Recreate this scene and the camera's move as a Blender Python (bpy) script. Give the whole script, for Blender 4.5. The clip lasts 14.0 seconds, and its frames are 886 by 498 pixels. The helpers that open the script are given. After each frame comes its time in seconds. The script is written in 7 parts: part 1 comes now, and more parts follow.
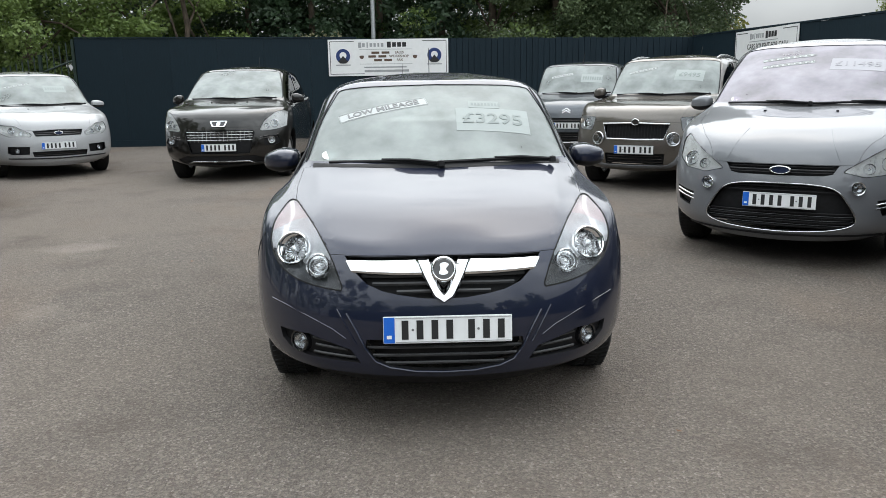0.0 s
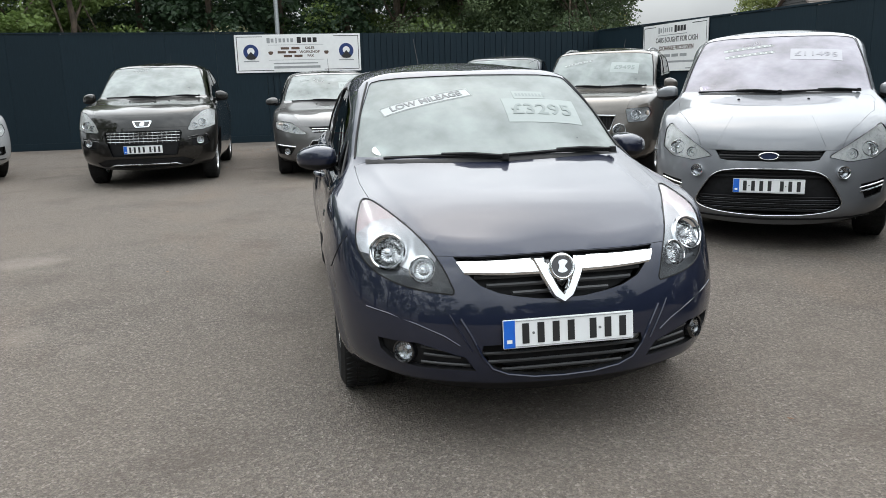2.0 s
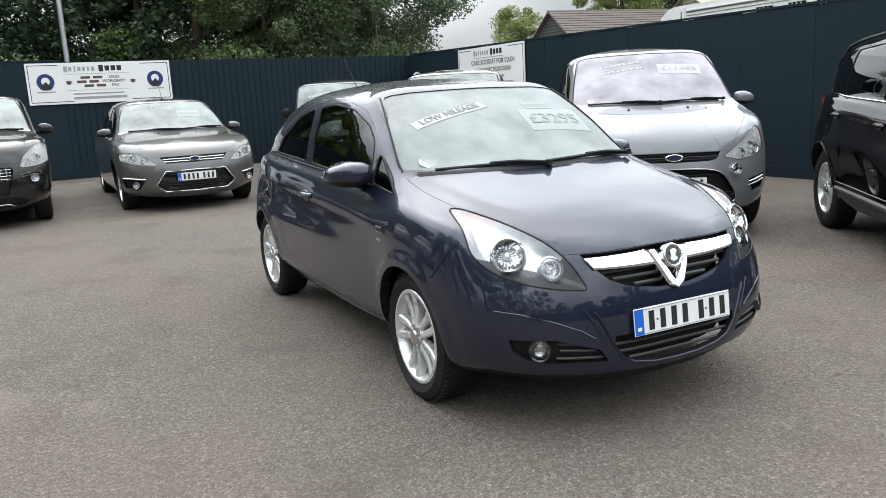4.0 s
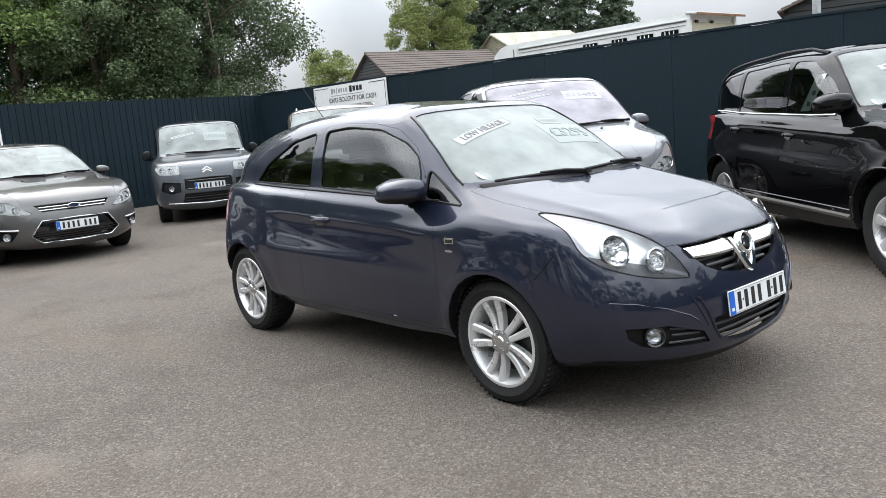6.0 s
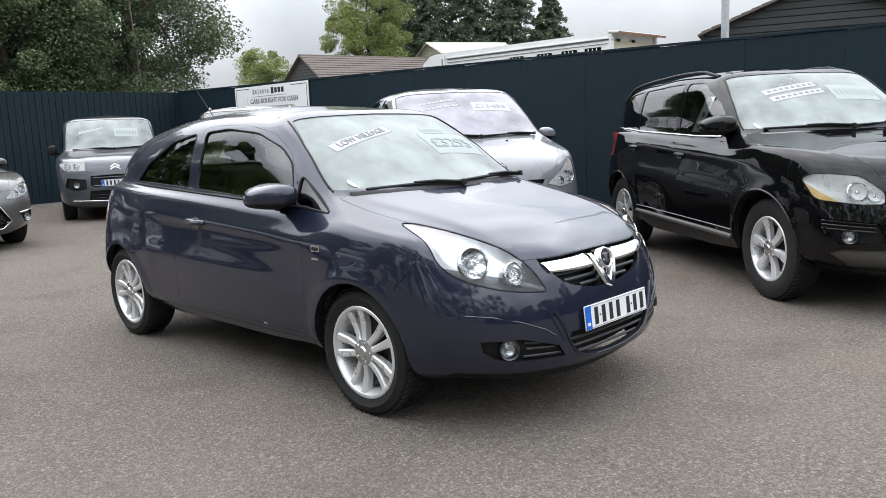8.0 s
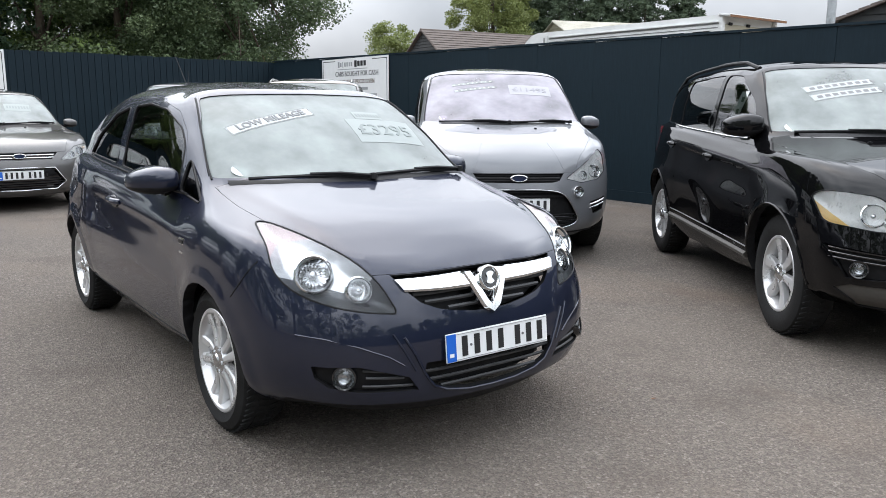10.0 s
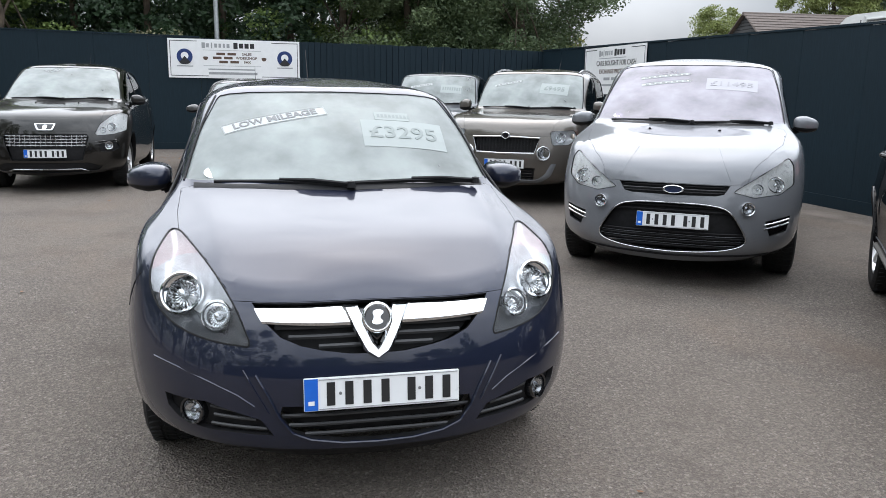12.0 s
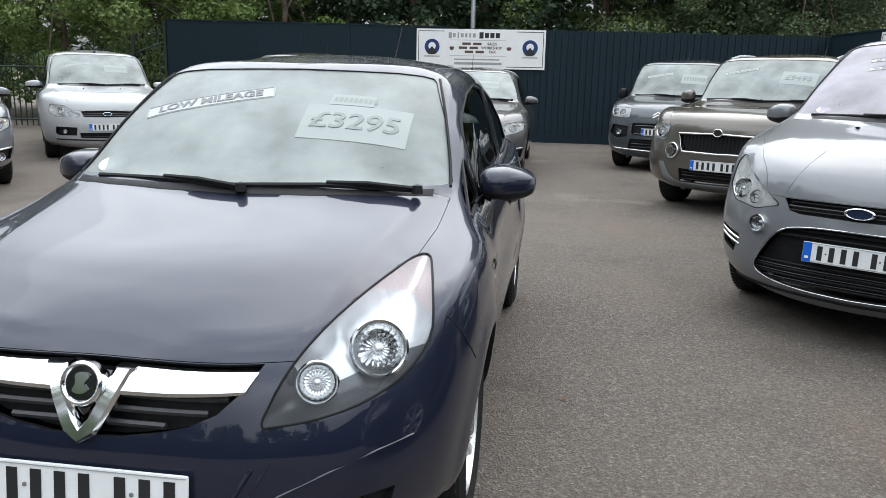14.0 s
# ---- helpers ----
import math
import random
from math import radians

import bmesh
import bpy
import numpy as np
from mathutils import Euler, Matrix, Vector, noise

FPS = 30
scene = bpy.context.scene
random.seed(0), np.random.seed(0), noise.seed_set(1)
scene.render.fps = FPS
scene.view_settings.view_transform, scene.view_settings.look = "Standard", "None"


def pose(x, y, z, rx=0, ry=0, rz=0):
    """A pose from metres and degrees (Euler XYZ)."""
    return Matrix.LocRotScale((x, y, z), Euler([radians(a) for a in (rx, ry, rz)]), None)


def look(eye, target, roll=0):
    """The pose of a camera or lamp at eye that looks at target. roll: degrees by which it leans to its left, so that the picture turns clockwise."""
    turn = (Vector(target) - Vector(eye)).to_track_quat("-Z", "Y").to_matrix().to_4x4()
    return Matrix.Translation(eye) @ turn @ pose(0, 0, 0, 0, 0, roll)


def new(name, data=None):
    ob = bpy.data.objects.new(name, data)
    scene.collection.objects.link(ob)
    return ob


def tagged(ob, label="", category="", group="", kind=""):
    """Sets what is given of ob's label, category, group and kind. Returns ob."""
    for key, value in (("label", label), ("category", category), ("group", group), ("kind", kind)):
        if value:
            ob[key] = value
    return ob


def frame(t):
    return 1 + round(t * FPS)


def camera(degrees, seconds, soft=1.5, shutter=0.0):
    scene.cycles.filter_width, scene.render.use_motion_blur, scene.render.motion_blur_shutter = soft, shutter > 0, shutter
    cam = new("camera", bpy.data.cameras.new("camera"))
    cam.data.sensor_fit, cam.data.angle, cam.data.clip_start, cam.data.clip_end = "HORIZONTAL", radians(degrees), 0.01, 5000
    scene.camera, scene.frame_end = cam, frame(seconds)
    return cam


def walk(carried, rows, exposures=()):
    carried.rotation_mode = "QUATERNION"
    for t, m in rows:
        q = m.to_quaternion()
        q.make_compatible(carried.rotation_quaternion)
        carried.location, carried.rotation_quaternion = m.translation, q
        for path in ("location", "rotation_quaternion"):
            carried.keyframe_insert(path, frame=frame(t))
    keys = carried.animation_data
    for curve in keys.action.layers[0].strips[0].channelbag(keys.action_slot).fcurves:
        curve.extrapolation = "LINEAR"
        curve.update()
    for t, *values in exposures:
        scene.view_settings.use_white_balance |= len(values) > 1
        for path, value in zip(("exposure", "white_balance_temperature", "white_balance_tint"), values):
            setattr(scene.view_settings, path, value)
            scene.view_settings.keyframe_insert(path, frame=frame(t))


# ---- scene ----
cam = camera(59.1, 14.0, soft=0.55)
PATH = [
    (0, (-0.118, 0.074, 1.44), (-0.042, 2.029, 1.025), -0.9),
    (0.5, (-0.284, 0.197, 1.434), (-0.2, 2.151, 1.016), -1.3),
    (1, (-0.462, 0.268, 1.433), (-0.351, 2.22, 1.012), -1.1),
    (1.5, (-0.736, 0.31, 1.438), (-0.462, 2.243, 1.006), -1.0),
    (2, (-0.988, 0.379, 1.422), (-0.62, 2.297, 0.994), -1.5),
    (2.5, (-1.292, 0.486, 1.433), (-0.711, 2.357, 1.032), -1.5),
    (3, (-1.628, 0.544, 1.409), (-0.878, 2.352, 1.001), -2.3),
    (3.2, (-1.769, 0.572, 1.413), (-0.995, 2.371, 1.006), -2.5),
    (5.3, (-2.989, 1.23, 1.363), (-1.828, 2.826, 1.042), -4.0),
    (5.5, (-3.093, 1.287, 1.359), (-1.9, 2.861, 1.048), -4.2),
    (6, (-3.357, 1.396, 1.355), (-2.057, 2.883, 1.039), -4.9),
    (6.5, (-3.474, 1.438, 1.363), (-2.117, 2.875, 1.057), -4.8),
    (7, (-3.412, 1.378, 1.353), (-1.986, 2.744, 1.039), -5.0),
    (7.5, (-3.297, 1.307, 1.348), (-1.837, 2.638, 1.041), -5.0),
    (8, (-3.1, 1.198, 1.34), (-1.676, 2.568, 1.031), -2.5),
    (8.2, (-3.001, 1.155, 1.343), (-1.61, 2.556, 1.023), -2.2),
    (10.3, (-1.754, 0.793, 1.381), (-0.646, 2.418, 1.017), 0.4),
    (10.5, (-1.609, 0.757, 1.4), (-0.572, 2.428, 1.034), 0.3),
    (11, (-1.212, 0.672, 1.406), (-0.361, 2.441, 1.025), 0.3),
    (11.5, (-0.809, 0.638, 1.426), (-0.139, 2.482, 1.038), 0.7),
    (12, (-0.398, 0.662, 1.447), (0.079, 2.563, 1.051), 1.0),
    (12.5, (0.028, 0.745, 1.452), (0.253, 2.689, 1.041), 0.4),
    (13, (0.409, 0.971, 1.431), (0.538, 2.924, 1.02), 0.6),
    (13.5, (0.76, 1.228, 1.417), (0.701, 3.181, 0.992), 1.0),
    (13.9, (0.986, 1.46, 1.377), (0.77, 3.41, 0.989), 0.4),
    (14, (1.034, 1.577, 1.408), (0.781, 3.515, 0.982), 1.3),
]
EXPOSURES = [(0, 0.27, 6530, 10), (2.5, 0.39, 6520, 10), (5.3, 0.61, 6480, 12), (8.2, 0.58, 6440, 13), (10.3, 0.47, 6370, 14), (12.5, 0.38, 6330, 13), (14, 0.29, 6380, 11)]
walk(cam, [(t, look(eye, target, roll)) for t, eye, target, roll in PATH], EXPOSURES)

from mathutils.bvhtree import BVHTree

# ---- sky, sun ----
world = bpy.data.worlds.new("overcast_sky")
scene.world = world
world.use_nodes = True
wt = world.node_tree
wt.nodes.clear()
w_out = wt.nodes.new("ShaderNodeOutputWorld")
w_bg = wt.nodes.new("ShaderNodeBackground")
w_sky = wt.nodes.new("ShaderNodeTexSky")
w_sky.sky_type = "NISHITA"
w_sky.sun_disc = False
SUN_ELEVATION, SUN_AZIMUTH = radians(58), radians(14)
w_sky.sun_elevation, w_sky.sun_rotation = SUN_ELEVATION, SUN_AZIMUTH
w_sky.air_density, w_sky.dust_density = 1.0, 4.0
w_co = wt.nodes.new("ShaderNodeTexCoord")
w_map = wt.nodes.new("ShaderNodeMapping")
w_map.inputs["Scale"].default_value = (1.6, 1.6, 2.4)
w_noise = wt.nodes.new("ShaderNodeTexNoise")
w_noise.inputs["Scale"].default_value, w_noise.inputs["Detail"].default_value = 1.7, 5.0
w_ramp = wt.nodes.new("ShaderNodeValToRGB")
w_ramp.color_ramp.elements[0].position, w_ramp.color_ramp.elements[1].position = 0.36, 0.66
w_ramp.color_ramp.elements[0].color = (7.8, 8.5, 9.0, 1)
w_ramp.color_ramp.elements[1].color = (13.0, 13.8, 14.2, 1)
w_mix = wt.nodes.new("ShaderNodeMix")
w_mix.data_type = "RGBA"
w_mix.inputs["Factor"].default_value = 0.86
wt.links.new(w_co.outputs["Generated"], w_map.inputs["Vector"])
wt.links.new(w_map.outputs["Vector"], w_noise.inputs["Vector"])
wt.links.new(w_noise.outputs["Fac"], w_ramp.inputs["Fac"])
wt.links.new(w_sky.outputs["Color"], w_mix.inputs["A"])
wt.links.new(w_ramp.outputs["Color"], w_mix.inputs["B"])
# an overcast sky is brighter overhead than at the horizon
w_sep = wt.nodes.new("ShaderNodeSeparateXYZ")
w_rise = wt.nodes.new("ShaderNodeMapRange")
w_rise.inputs["From Min"].default_value, w_rise.inputs["From Max"].default_value = 0.0, 0.55
w_rise.inputs["To Min"].default_value, w_rise.inputs["To Max"].default_value = 0.13, 1.25
w_mul = wt.nodes.new("ShaderNodeVectorMath")
w_mul.operation = "SCALE"
wt.links.new(w_co.outputs["Generated"], w_sep.inputs["Vector"])
wt.links.new(w_sep.outputs["Z"], w_rise.inputs["Value"])
wt.links.new(w_mix.outputs["Result"], w_mul.inputs[0])
wt.links.new(w_rise.outputs["Result"], w_mul.inputs["Scale"])
# thin cloud glows broadly round the hidden sun
w_dot = wt.nodes.new("ShaderNodeVectorMath")
w_dot.operation = "DOT_PRODUCT"
w_dot.inputs[1].default_value = (math.sin(SUN_AZIMUTH) * math.cos(SUN_ELEVATION), math.cos(SUN_AZIMUTH) * math.cos(SUN_ELEVATION), math.sin(SUN_ELEVATION))
w_glow = wt.nodes.new("ShaderNodeMapRange")
w_glow.interpolation_type = "SMOOTHSTEP"
w_glow.inputs["From Min"].default_value, w_glow.inputs["From Max"].default_value = 0.35, 1.0
w_glow.inputs["To Min"].default_value, w_glow.inputs["To Max"].default_value = 1.0, 1.22
w_mul2 = wt.nodes.new("ShaderNodeVectorMath")
w_mul2.operation = "SCALE"
wt.links.new(w_co.outputs["Generated"], w_dot.inputs[0])
wt.links.new(w_dot.outputs["Value"], w_glow.inputs["Value"])
wt.links.new(w_mul.outputs["Vector"], w_mul2.inputs[0])
wt.links.new(w_glow.outputs["Result"], w_mul2.inputs["Scale"])
wt.links.new(w_mul2.outputs["Vector"], w_bg.inputs["Color"])
w_bg.inputs["Strength"].default_value = 0.15
wt.links.new(w_bg.outputs["Background"], w_out.inputs["Surface"])

sun = new("sun", bpy.data.lights.new("sun", "SUN"))
sun.data.energy, sun.data.angle, sun.data.color = 0.5, radians(95), (1.0, 0.96, 0.9)
sun.matrix_world = look((0, 0, 30), (-10 * math.sin(SUN_AZIMUTH), -10 * math.cos(SUN_AZIMUTH), 30 - 10 * math.tan(SUN_ELEVATION)))

# ---- materials ----
def node_material(name):
    m = bpy.data.materials.new(name)
    m.use_nodes = True
    nt = m.node_tree
    return m, nt, nt.nodes["Principled BSDF"]


def add_noise(nt, scale, detail=4.0, rough=0.55, stretch=None):
    co = nt.nodes.new("ShaderNodeTexCoord")
    n = nt.nodes.new("ShaderNodeTexNoise")
    n.inputs["Scale"].default_value, n.inputs["Detail"].default_value, n.inputs["Roughness"].default_value = scale, detail, rough
    if stretch:
        mp = nt.nodes.new("ShaderNodeMapping")
        mp.inputs["Scale"].default_value = stretch
        nt.links.new(co.outputs["Object"], mp.inputs["Vector"])
        nt.links.new(mp.outputs["Vector"], n.inputs["Vector"])
    else:
        nt.links.new(co.outputs["Object"], n.inputs["Vector"])
    return n


def ramp(nt, fac, stops):
    r = nt.nodes.new("ShaderNodeValToRGB")
    while len(r.color_ramp.elements) < len(stops):
        r.color_ramp.elements.new(0.5)
    for e, (p, c) in zip(r.color_ramp.elements, stops):
        e.position = p
        e.color = (*c, 1) if len(c) == 3 else c
    nt.links.new(fac, r.inputs["Fac"])
    return r.outputs["Color"]


def mixed(nt, fac, a, b, kind="MIX"):
    m = nt.nodes.new("ShaderNodeMix")
    m.data_type, m.blend_type = "RGBA", kind
    for sock, v in (("Factor", fac), ("A", a), ("B", b)):
        if isinstance(v, (int, float)):
            m.inputs[sock].default_value = v
        elif isinstance(v, tuple):
            m.inputs[sock].default_value = (*v, 1)
        else:
            nt.links.new(v, m.inputs[sock])
    return m.outputs["Result"]


def bumped(nt, p, height, strength, distance):
    b = nt.nodes.new("ShaderNodeBump")
    b.inputs["Strength"].default_value, b.inputs["Distance"].default_value = strength, distance
    nt.links.new(height, b.inputs["Height"])
    nt.links.new(b.outputs["Normal"], p.inputs["Normal"])


def plain(name, color, rough, metal=0.0, spread=0.12, scale=9.0, bump=0.0, coat=0.0):
    """A surface of one colour with a slight cloudy wear and, if asked, fine relief."""
    m, nt, p = node_material(name)
    n = add_noise(nt, scale, 5.0)
    lo, hi = tuple(c * (1 - spread) for c in color), tuple(min(1, c * (1 + spread)) for c in color)
    nt.links.new(ramp(nt, n.outputs["Fac"], [(0.3, lo), (0.7, hi)]), p.inputs["Base Color"])
    r = ramp(nt, n.outputs["Fac"], [(0.3, (rough * 0.85,) * 3), (0.7, (min(1, rough * 1.15),) * 3)])
    nt.links.new(r, p.inputs["Roughness"])
    p.inputs["Metallic"].default_value, p.inputs["Coat Weight"].default_value, p.inputs["Coat Roughness"].default_value = metal, coat, 0.03
    if bump:
        f = add_noise(nt, scale * 14, 3.0)
        bumped(nt, p, f.outputs["Fac"], bump, 0.002)
    return m


def car_paint(name, color, metal=0.55, rough=0.32, grime=0.035):
    """Metallic base coat with flakes and dust under a clear coat."""
    m, nt, p = node_material(name)
    flakes = add_noise(nt, 900.0, 1.0)
    dust = add_noise(nt, 2.3, 6.0, 0.65)
    base = ramp(nt, flakes.outputs["Fac"], [(0.35, tuple(c * 0.8 for c in color)), (0.7, tuple(min(1, c * 1.25) for c in color))])
    film = ramp(nt, dust.outputs["Fac"], [(0.45, (0, 0, 0)), (0.8, (grime,) * 3)])
    nt.links.new(mixed(nt, film, base, (0.22, 0.21, 0.20)), p.inputs["Base Color"])
    p.inputs["Metallic"].default_value, p.inputs["Roughness"].default_value = metal, rough
    p.inputs["Coat Weight"].default_value, p.inputs["Coat IOR"].default_value = 1.0, 1.55
    p.inputs["Specular IOR Level"].default_value = 0.12
    nt.links.new(ramp(nt, dust.outputs["Fac"], [(0.35, (0.008,) * 3), (0.8, (0.008 + grime,) * 3)]), p.inputs["Coat Roughness"])
    return m


def pane_material(name, tint, ior=1.7, sky_veil=0.0, film=(0.68, 0.74, 0.73)):
    """Thin glass: clear or tinted, mirror-like at a low angle."""
    m = bpy.data.materials.new(name)
    m.use_nodes = True
    nt = m.node_tree
    nt.nodes.clear()
    out = nt.nodes.new("ShaderNodeOutputMaterial")
    see = nt.nodes.new("ShaderNodeBsdfTransparent")
    see.inputs["Color"].default_value = (*tint, 1)
    gloss = nt.nodes.new("ShaderNodeBsdfGlossy")
    gloss.inputs["Roughness"].default_value = 0.015
    fr = nt.nodes.new("ShaderNodeFresnel")
    fr.inputs["IOR"].default_value = ior
    mx = nt.nodes.new("ShaderNodeMixShader")
    nt.links.new(fr.outputs["Fac"], mx.inputs["Fac"])
    nt.links.new(see.outputs["BSDF"], mx.inputs[1])
    nt.links.new(gloss.outputs["BSDF"], mx.inputs[2])
    last = mx.outputs["Shader"]
    # pale diffuse share: painted stand-in for the sky mirrored in the glass
    if sky_veil:
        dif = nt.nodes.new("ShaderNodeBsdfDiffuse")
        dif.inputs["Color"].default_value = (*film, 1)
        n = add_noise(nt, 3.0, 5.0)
        fac = ramp(nt, n.outputs["Fac"], [(0.3, (sky_veil * 0.6,) * 3), (0.7, (sky_veil * 1.3,) * 3)])
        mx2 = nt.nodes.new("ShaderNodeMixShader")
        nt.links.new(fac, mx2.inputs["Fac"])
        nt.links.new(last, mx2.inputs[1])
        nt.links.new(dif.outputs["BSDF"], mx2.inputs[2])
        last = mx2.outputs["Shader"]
    nt.links.new(last, out.inputs["Surface"])
    return m


def asphalt_material():
    """Worn macadam: pale stone chips in dark binder, brown dust, dried puddles and old stains."""
    m, nt, p = node_material("asphalt")
    co = nt.nodes.new("ShaderNodeTexCoord")
    chips = nt.nodes.new("ShaderNodeTexVoronoi")
    chips.inputs["Scale"].default_value = 105.0
    nt.links.new(co.outputs["Object"], chips.inputs["Vector"])
    fine = add_noise(nt, 150.0, 4.0, 0.75)
    grit = add_noise(nt, 38.0, 5.0, 0.75)
    patch = add_noise(nt, 0.30, 6.0, 0.6)
    stain = add_noise(nt, 1.1, 6.0, 0.62)
    dust = add_noise(nt, 0.75, 5.0, 0.6, (1.0, 0.45, 1.0))
    pale = add_noise(nt, 0.5, 5.0, 0.5)
    stones = ramp(nt, chips.outputs["Color"], [(0.0, (0.016, 0.014, 0.013)), (0.35, (0.071, 0.064, 0.056)), (0.75, (0.193, 0.172, 0.150)), (1.0, (0.452, 0.409, 0.366))])
    speck = ramp(nt, fine.outputs["Fac"], [(0.32, (0.044, 0.036, 0.033)), (0.68, (0.258, 0.223, 0.191))])
    c = mixed(nt, 0.55, stones, speck)
    c = mixed(nt, 0.75, c, ramp(nt, grit.outputs["Fac"], [(0.3, (0.52,) * 3), (0.7, (1.5,) * 3)]), "MULTIPLY")
    c = mixed(nt, ramp(nt, patch.outputs["Fac"], [(0.38, (0, 0, 0)), (0.68, (0.5,) * 3)]), c, (0.193, 0.160, 0.130))
    c = mixed(nt, ramp(nt, stain.outputs["Fac"], [(0.52, (0, 0, 0)), (0.72, (0.5,) * 3)]), c, (0.073, 0.058, 0.048))
    c = mixed(nt, ramp(nt, dust.outputs["Fac"], [(0.52, (0, 0, 0)), (0.7, (0.30,) * 3)]), c, (0.207, 0.149, 0.107))
    c = mixed(nt, ramp(nt, pale.outputs["Fac"], [(0.62, (0, 0, 0)), (0.70, (0.45,) * 3)]), c, (0.310, 0.269, 0.235))
    nt.links.new(c, p.inputs["Base Color"])
    p.inputs["Roughness"].default_value = 0.9
    p.inputs["Specular IOR Level"].default_value = 0.25
    h = mixed(nt, 0.5, chips.outputs["Distance"], grit.outputs["Fac"])
    bumped(nt, p, h, 1.0, 0.018)
    return m


def timber_material(name, color, rough=0.6):
    m, nt, p = node_material(name)
    grain = add_noise(nt, 6.0, 6.0, 0.6, (9, 9, 0.7))
    info = nt.nodes.new("ShaderNodeObjectInfo")
    wear = add_noise(nt, 1.1, 5.0, 0.6)
    c = ramp(nt, grain.outputs["Fac"], [(0.25, tuple(v * 0.75 for v in color)), (0.75, tuple(v * 1.25 for v in color))])
    c = mixed(nt, ramp(nt, info.outputs["Random"], [(0, (0.0,) * 3), (1, (0.35,) * 3)]), c, tuple(v * 0.7 for v in color))
    c = mixed(nt, ramp(nt, wear.outputs["Fac"], [(0.55, (0, 0, 0)), (0.8, (0.3,) * 3)]), c, tuple(v * 1.6 + 0.004 for v in color))
    nt.links.new(c, p.inputs["Base Color"])
    p.inputs["Roughness"].default_value = rough
    bumped(nt, p, grain.outputs["Fac"], 0.35, 0.004)
    return m


def leaf_material(name, a, b):
    m, nt, p = node_material(name)
    g = nt.nodes.new("ShaderNodeNewGeometry")
    big = add_noise(nt, 0.6, 3.0)
    c = ramp(nt, g.outputs["Random Per Island"], [(0.0, a), (1.0, b)])
    c = mixed(nt, ramp(nt, big.outputs["Fac"], [(0.4, (0, 0, 0)), (0.7, (0.5,) * 3)]), c, tuple(0.6 * (u + v) for u, v in zip(a, b)))
    nt.links.new(c, p.inputs["Base Color"])
    p.inputs["Roughness"].default_value = 0.55
    p.inputs["Transmission Weight"].default_value = 0.0
    tr = nt.nodes.new("ShaderNodeBsdfTranslucent")
    nt.links.new(c, tr.inputs["Color"])
    mx = nt.nodes.new("ShaderNodeMixShader")
    mx.inputs["Fac"].default_value = 0.3
    out = nt.nodes["Material Output"]
    nt.links.new(p.outputs["BSDF"], mx.inputs[1])
    nt.links.new(tr.outputs["BSDF"], mx.inputs[2])
    nt.links.new(mx.outputs["Shader"], out.inputs["Surface"])
    return m


ASPHALT = asphalt_material()
NAVY = timber_material("navy_painted_timber", (0.0078, 0.0185, 0.0265))
TIMBER_DARK = timber_material("black_weatherboard", (0.028, 0.030, 0.030), 0.8)
BARK = plain("bark", (0.10, 0.075, 0.055), 0.95, spread=0.5, scale=4, bump=0.8)
LEAF_DARK = leaf_material("conifer_needles", (0.018, 0.040, 0.018), (0.050, 0.088, 0.040))
LEAF_MID = leaf_material("broadleaf", (0.040, 0.078, 0.024), (0.110, 0.170, 0.052))
LEAF_BIRCH = leaf_material("birch_leaves", (0.043, 0.072, 0.032), (0.118, 0.162, 0.073))
LEAF_PALE = leaf_material("pale_birch_leaves", (0.080, 0.120, 0.055), (0.20, 0.255, 0.120))
LEAF_FRESH = leaf_material("fresh_green_leaves", (0.095, 0.150, 0.035), (0.23, 0.31, 0.095))
LEAF_SPRUCE = leaf_material("spruce_needles", (0.055, 0.085, 0.050), (0.120, 0.160, 0.095))
LEAF_OLIVE = leaf_material("olive_yellow_leaves", (0.12, 0.16, 0.04), (0.26, 0.29, 0.10))
LEAF_YELLOW = leaf_material("yellowing_leaves", (0.10, 0.12, 0.02), (0.19, 0.18, 0.04))
GRASS_DRY = leaf_material("dry_grass", (0.16, 0.16, 0.08), (0.26, 0.25, 0.15))
GALV = plain("galvanised_steel", (0.46, 0.48, 0.49), 0.45, 0.7, 0.15, 20)
WHITE_BOARD = plain("white_sign_board", (0.80, 0.80, 0.79), 0.4, spread=0.03)
BLACK_INK = plain("black_ink", (0.015, 0.015, 0.016), 0.5)
GREY_INK = plain("grey_ink", (0.32, 0.33, 0.33), 0.5)
PRICE_INK = plain("pale_green_ink", (0.20, 0.23, 0.22), 0.5)
GREY_INK_DARK = plain("dark_grey_ink", (0.16, 0.165, 0.165), 0.5)
BROWN_INK = plain("brown_ink", (0.10, 0.06, 0.04), 0.5)
BLUE_INK = plain("blue_ink", (0.012, 0.035, 0.14), 0.4)
BADGE_BLUE = plain("badge_blue", (0.015, 0.025, 0.06), 0.25)
PLATE_BLUE = plain("plate_blue", (0.01, 0.12, 0.55), 0.35)
PLATE_WHITE = plain("plate_white", (0.78, 0.79, 0.79), 0.3, spread=0.03)
CARD = plain("white_card", (0.80, 0.82, 0.81), 0.6, spread=0.04)
# white paper darkened as if it lay behind the windscreen glass
STRIP_FILM = plain("dimmed_screen_film", (0.44, 0.46, 0.455), 0.6, spread=0.04)
PRICE_FILM = plain("pale_price_film", (0.30, 0.33, 0.32), 0.6, spread=0.04)
CARD_INK = plain("faded_green_ink", (0.10, 0.17, 0.13), 0.6)
CHROME = plain("chrome", (0.80, 0.81, 0.82), 0.09, 1.0, 0.04)
SATIN_CHROME = plain("satin_chrome", (0.62, 0.63, 0.64), 0.25, 1.0, 0.05)
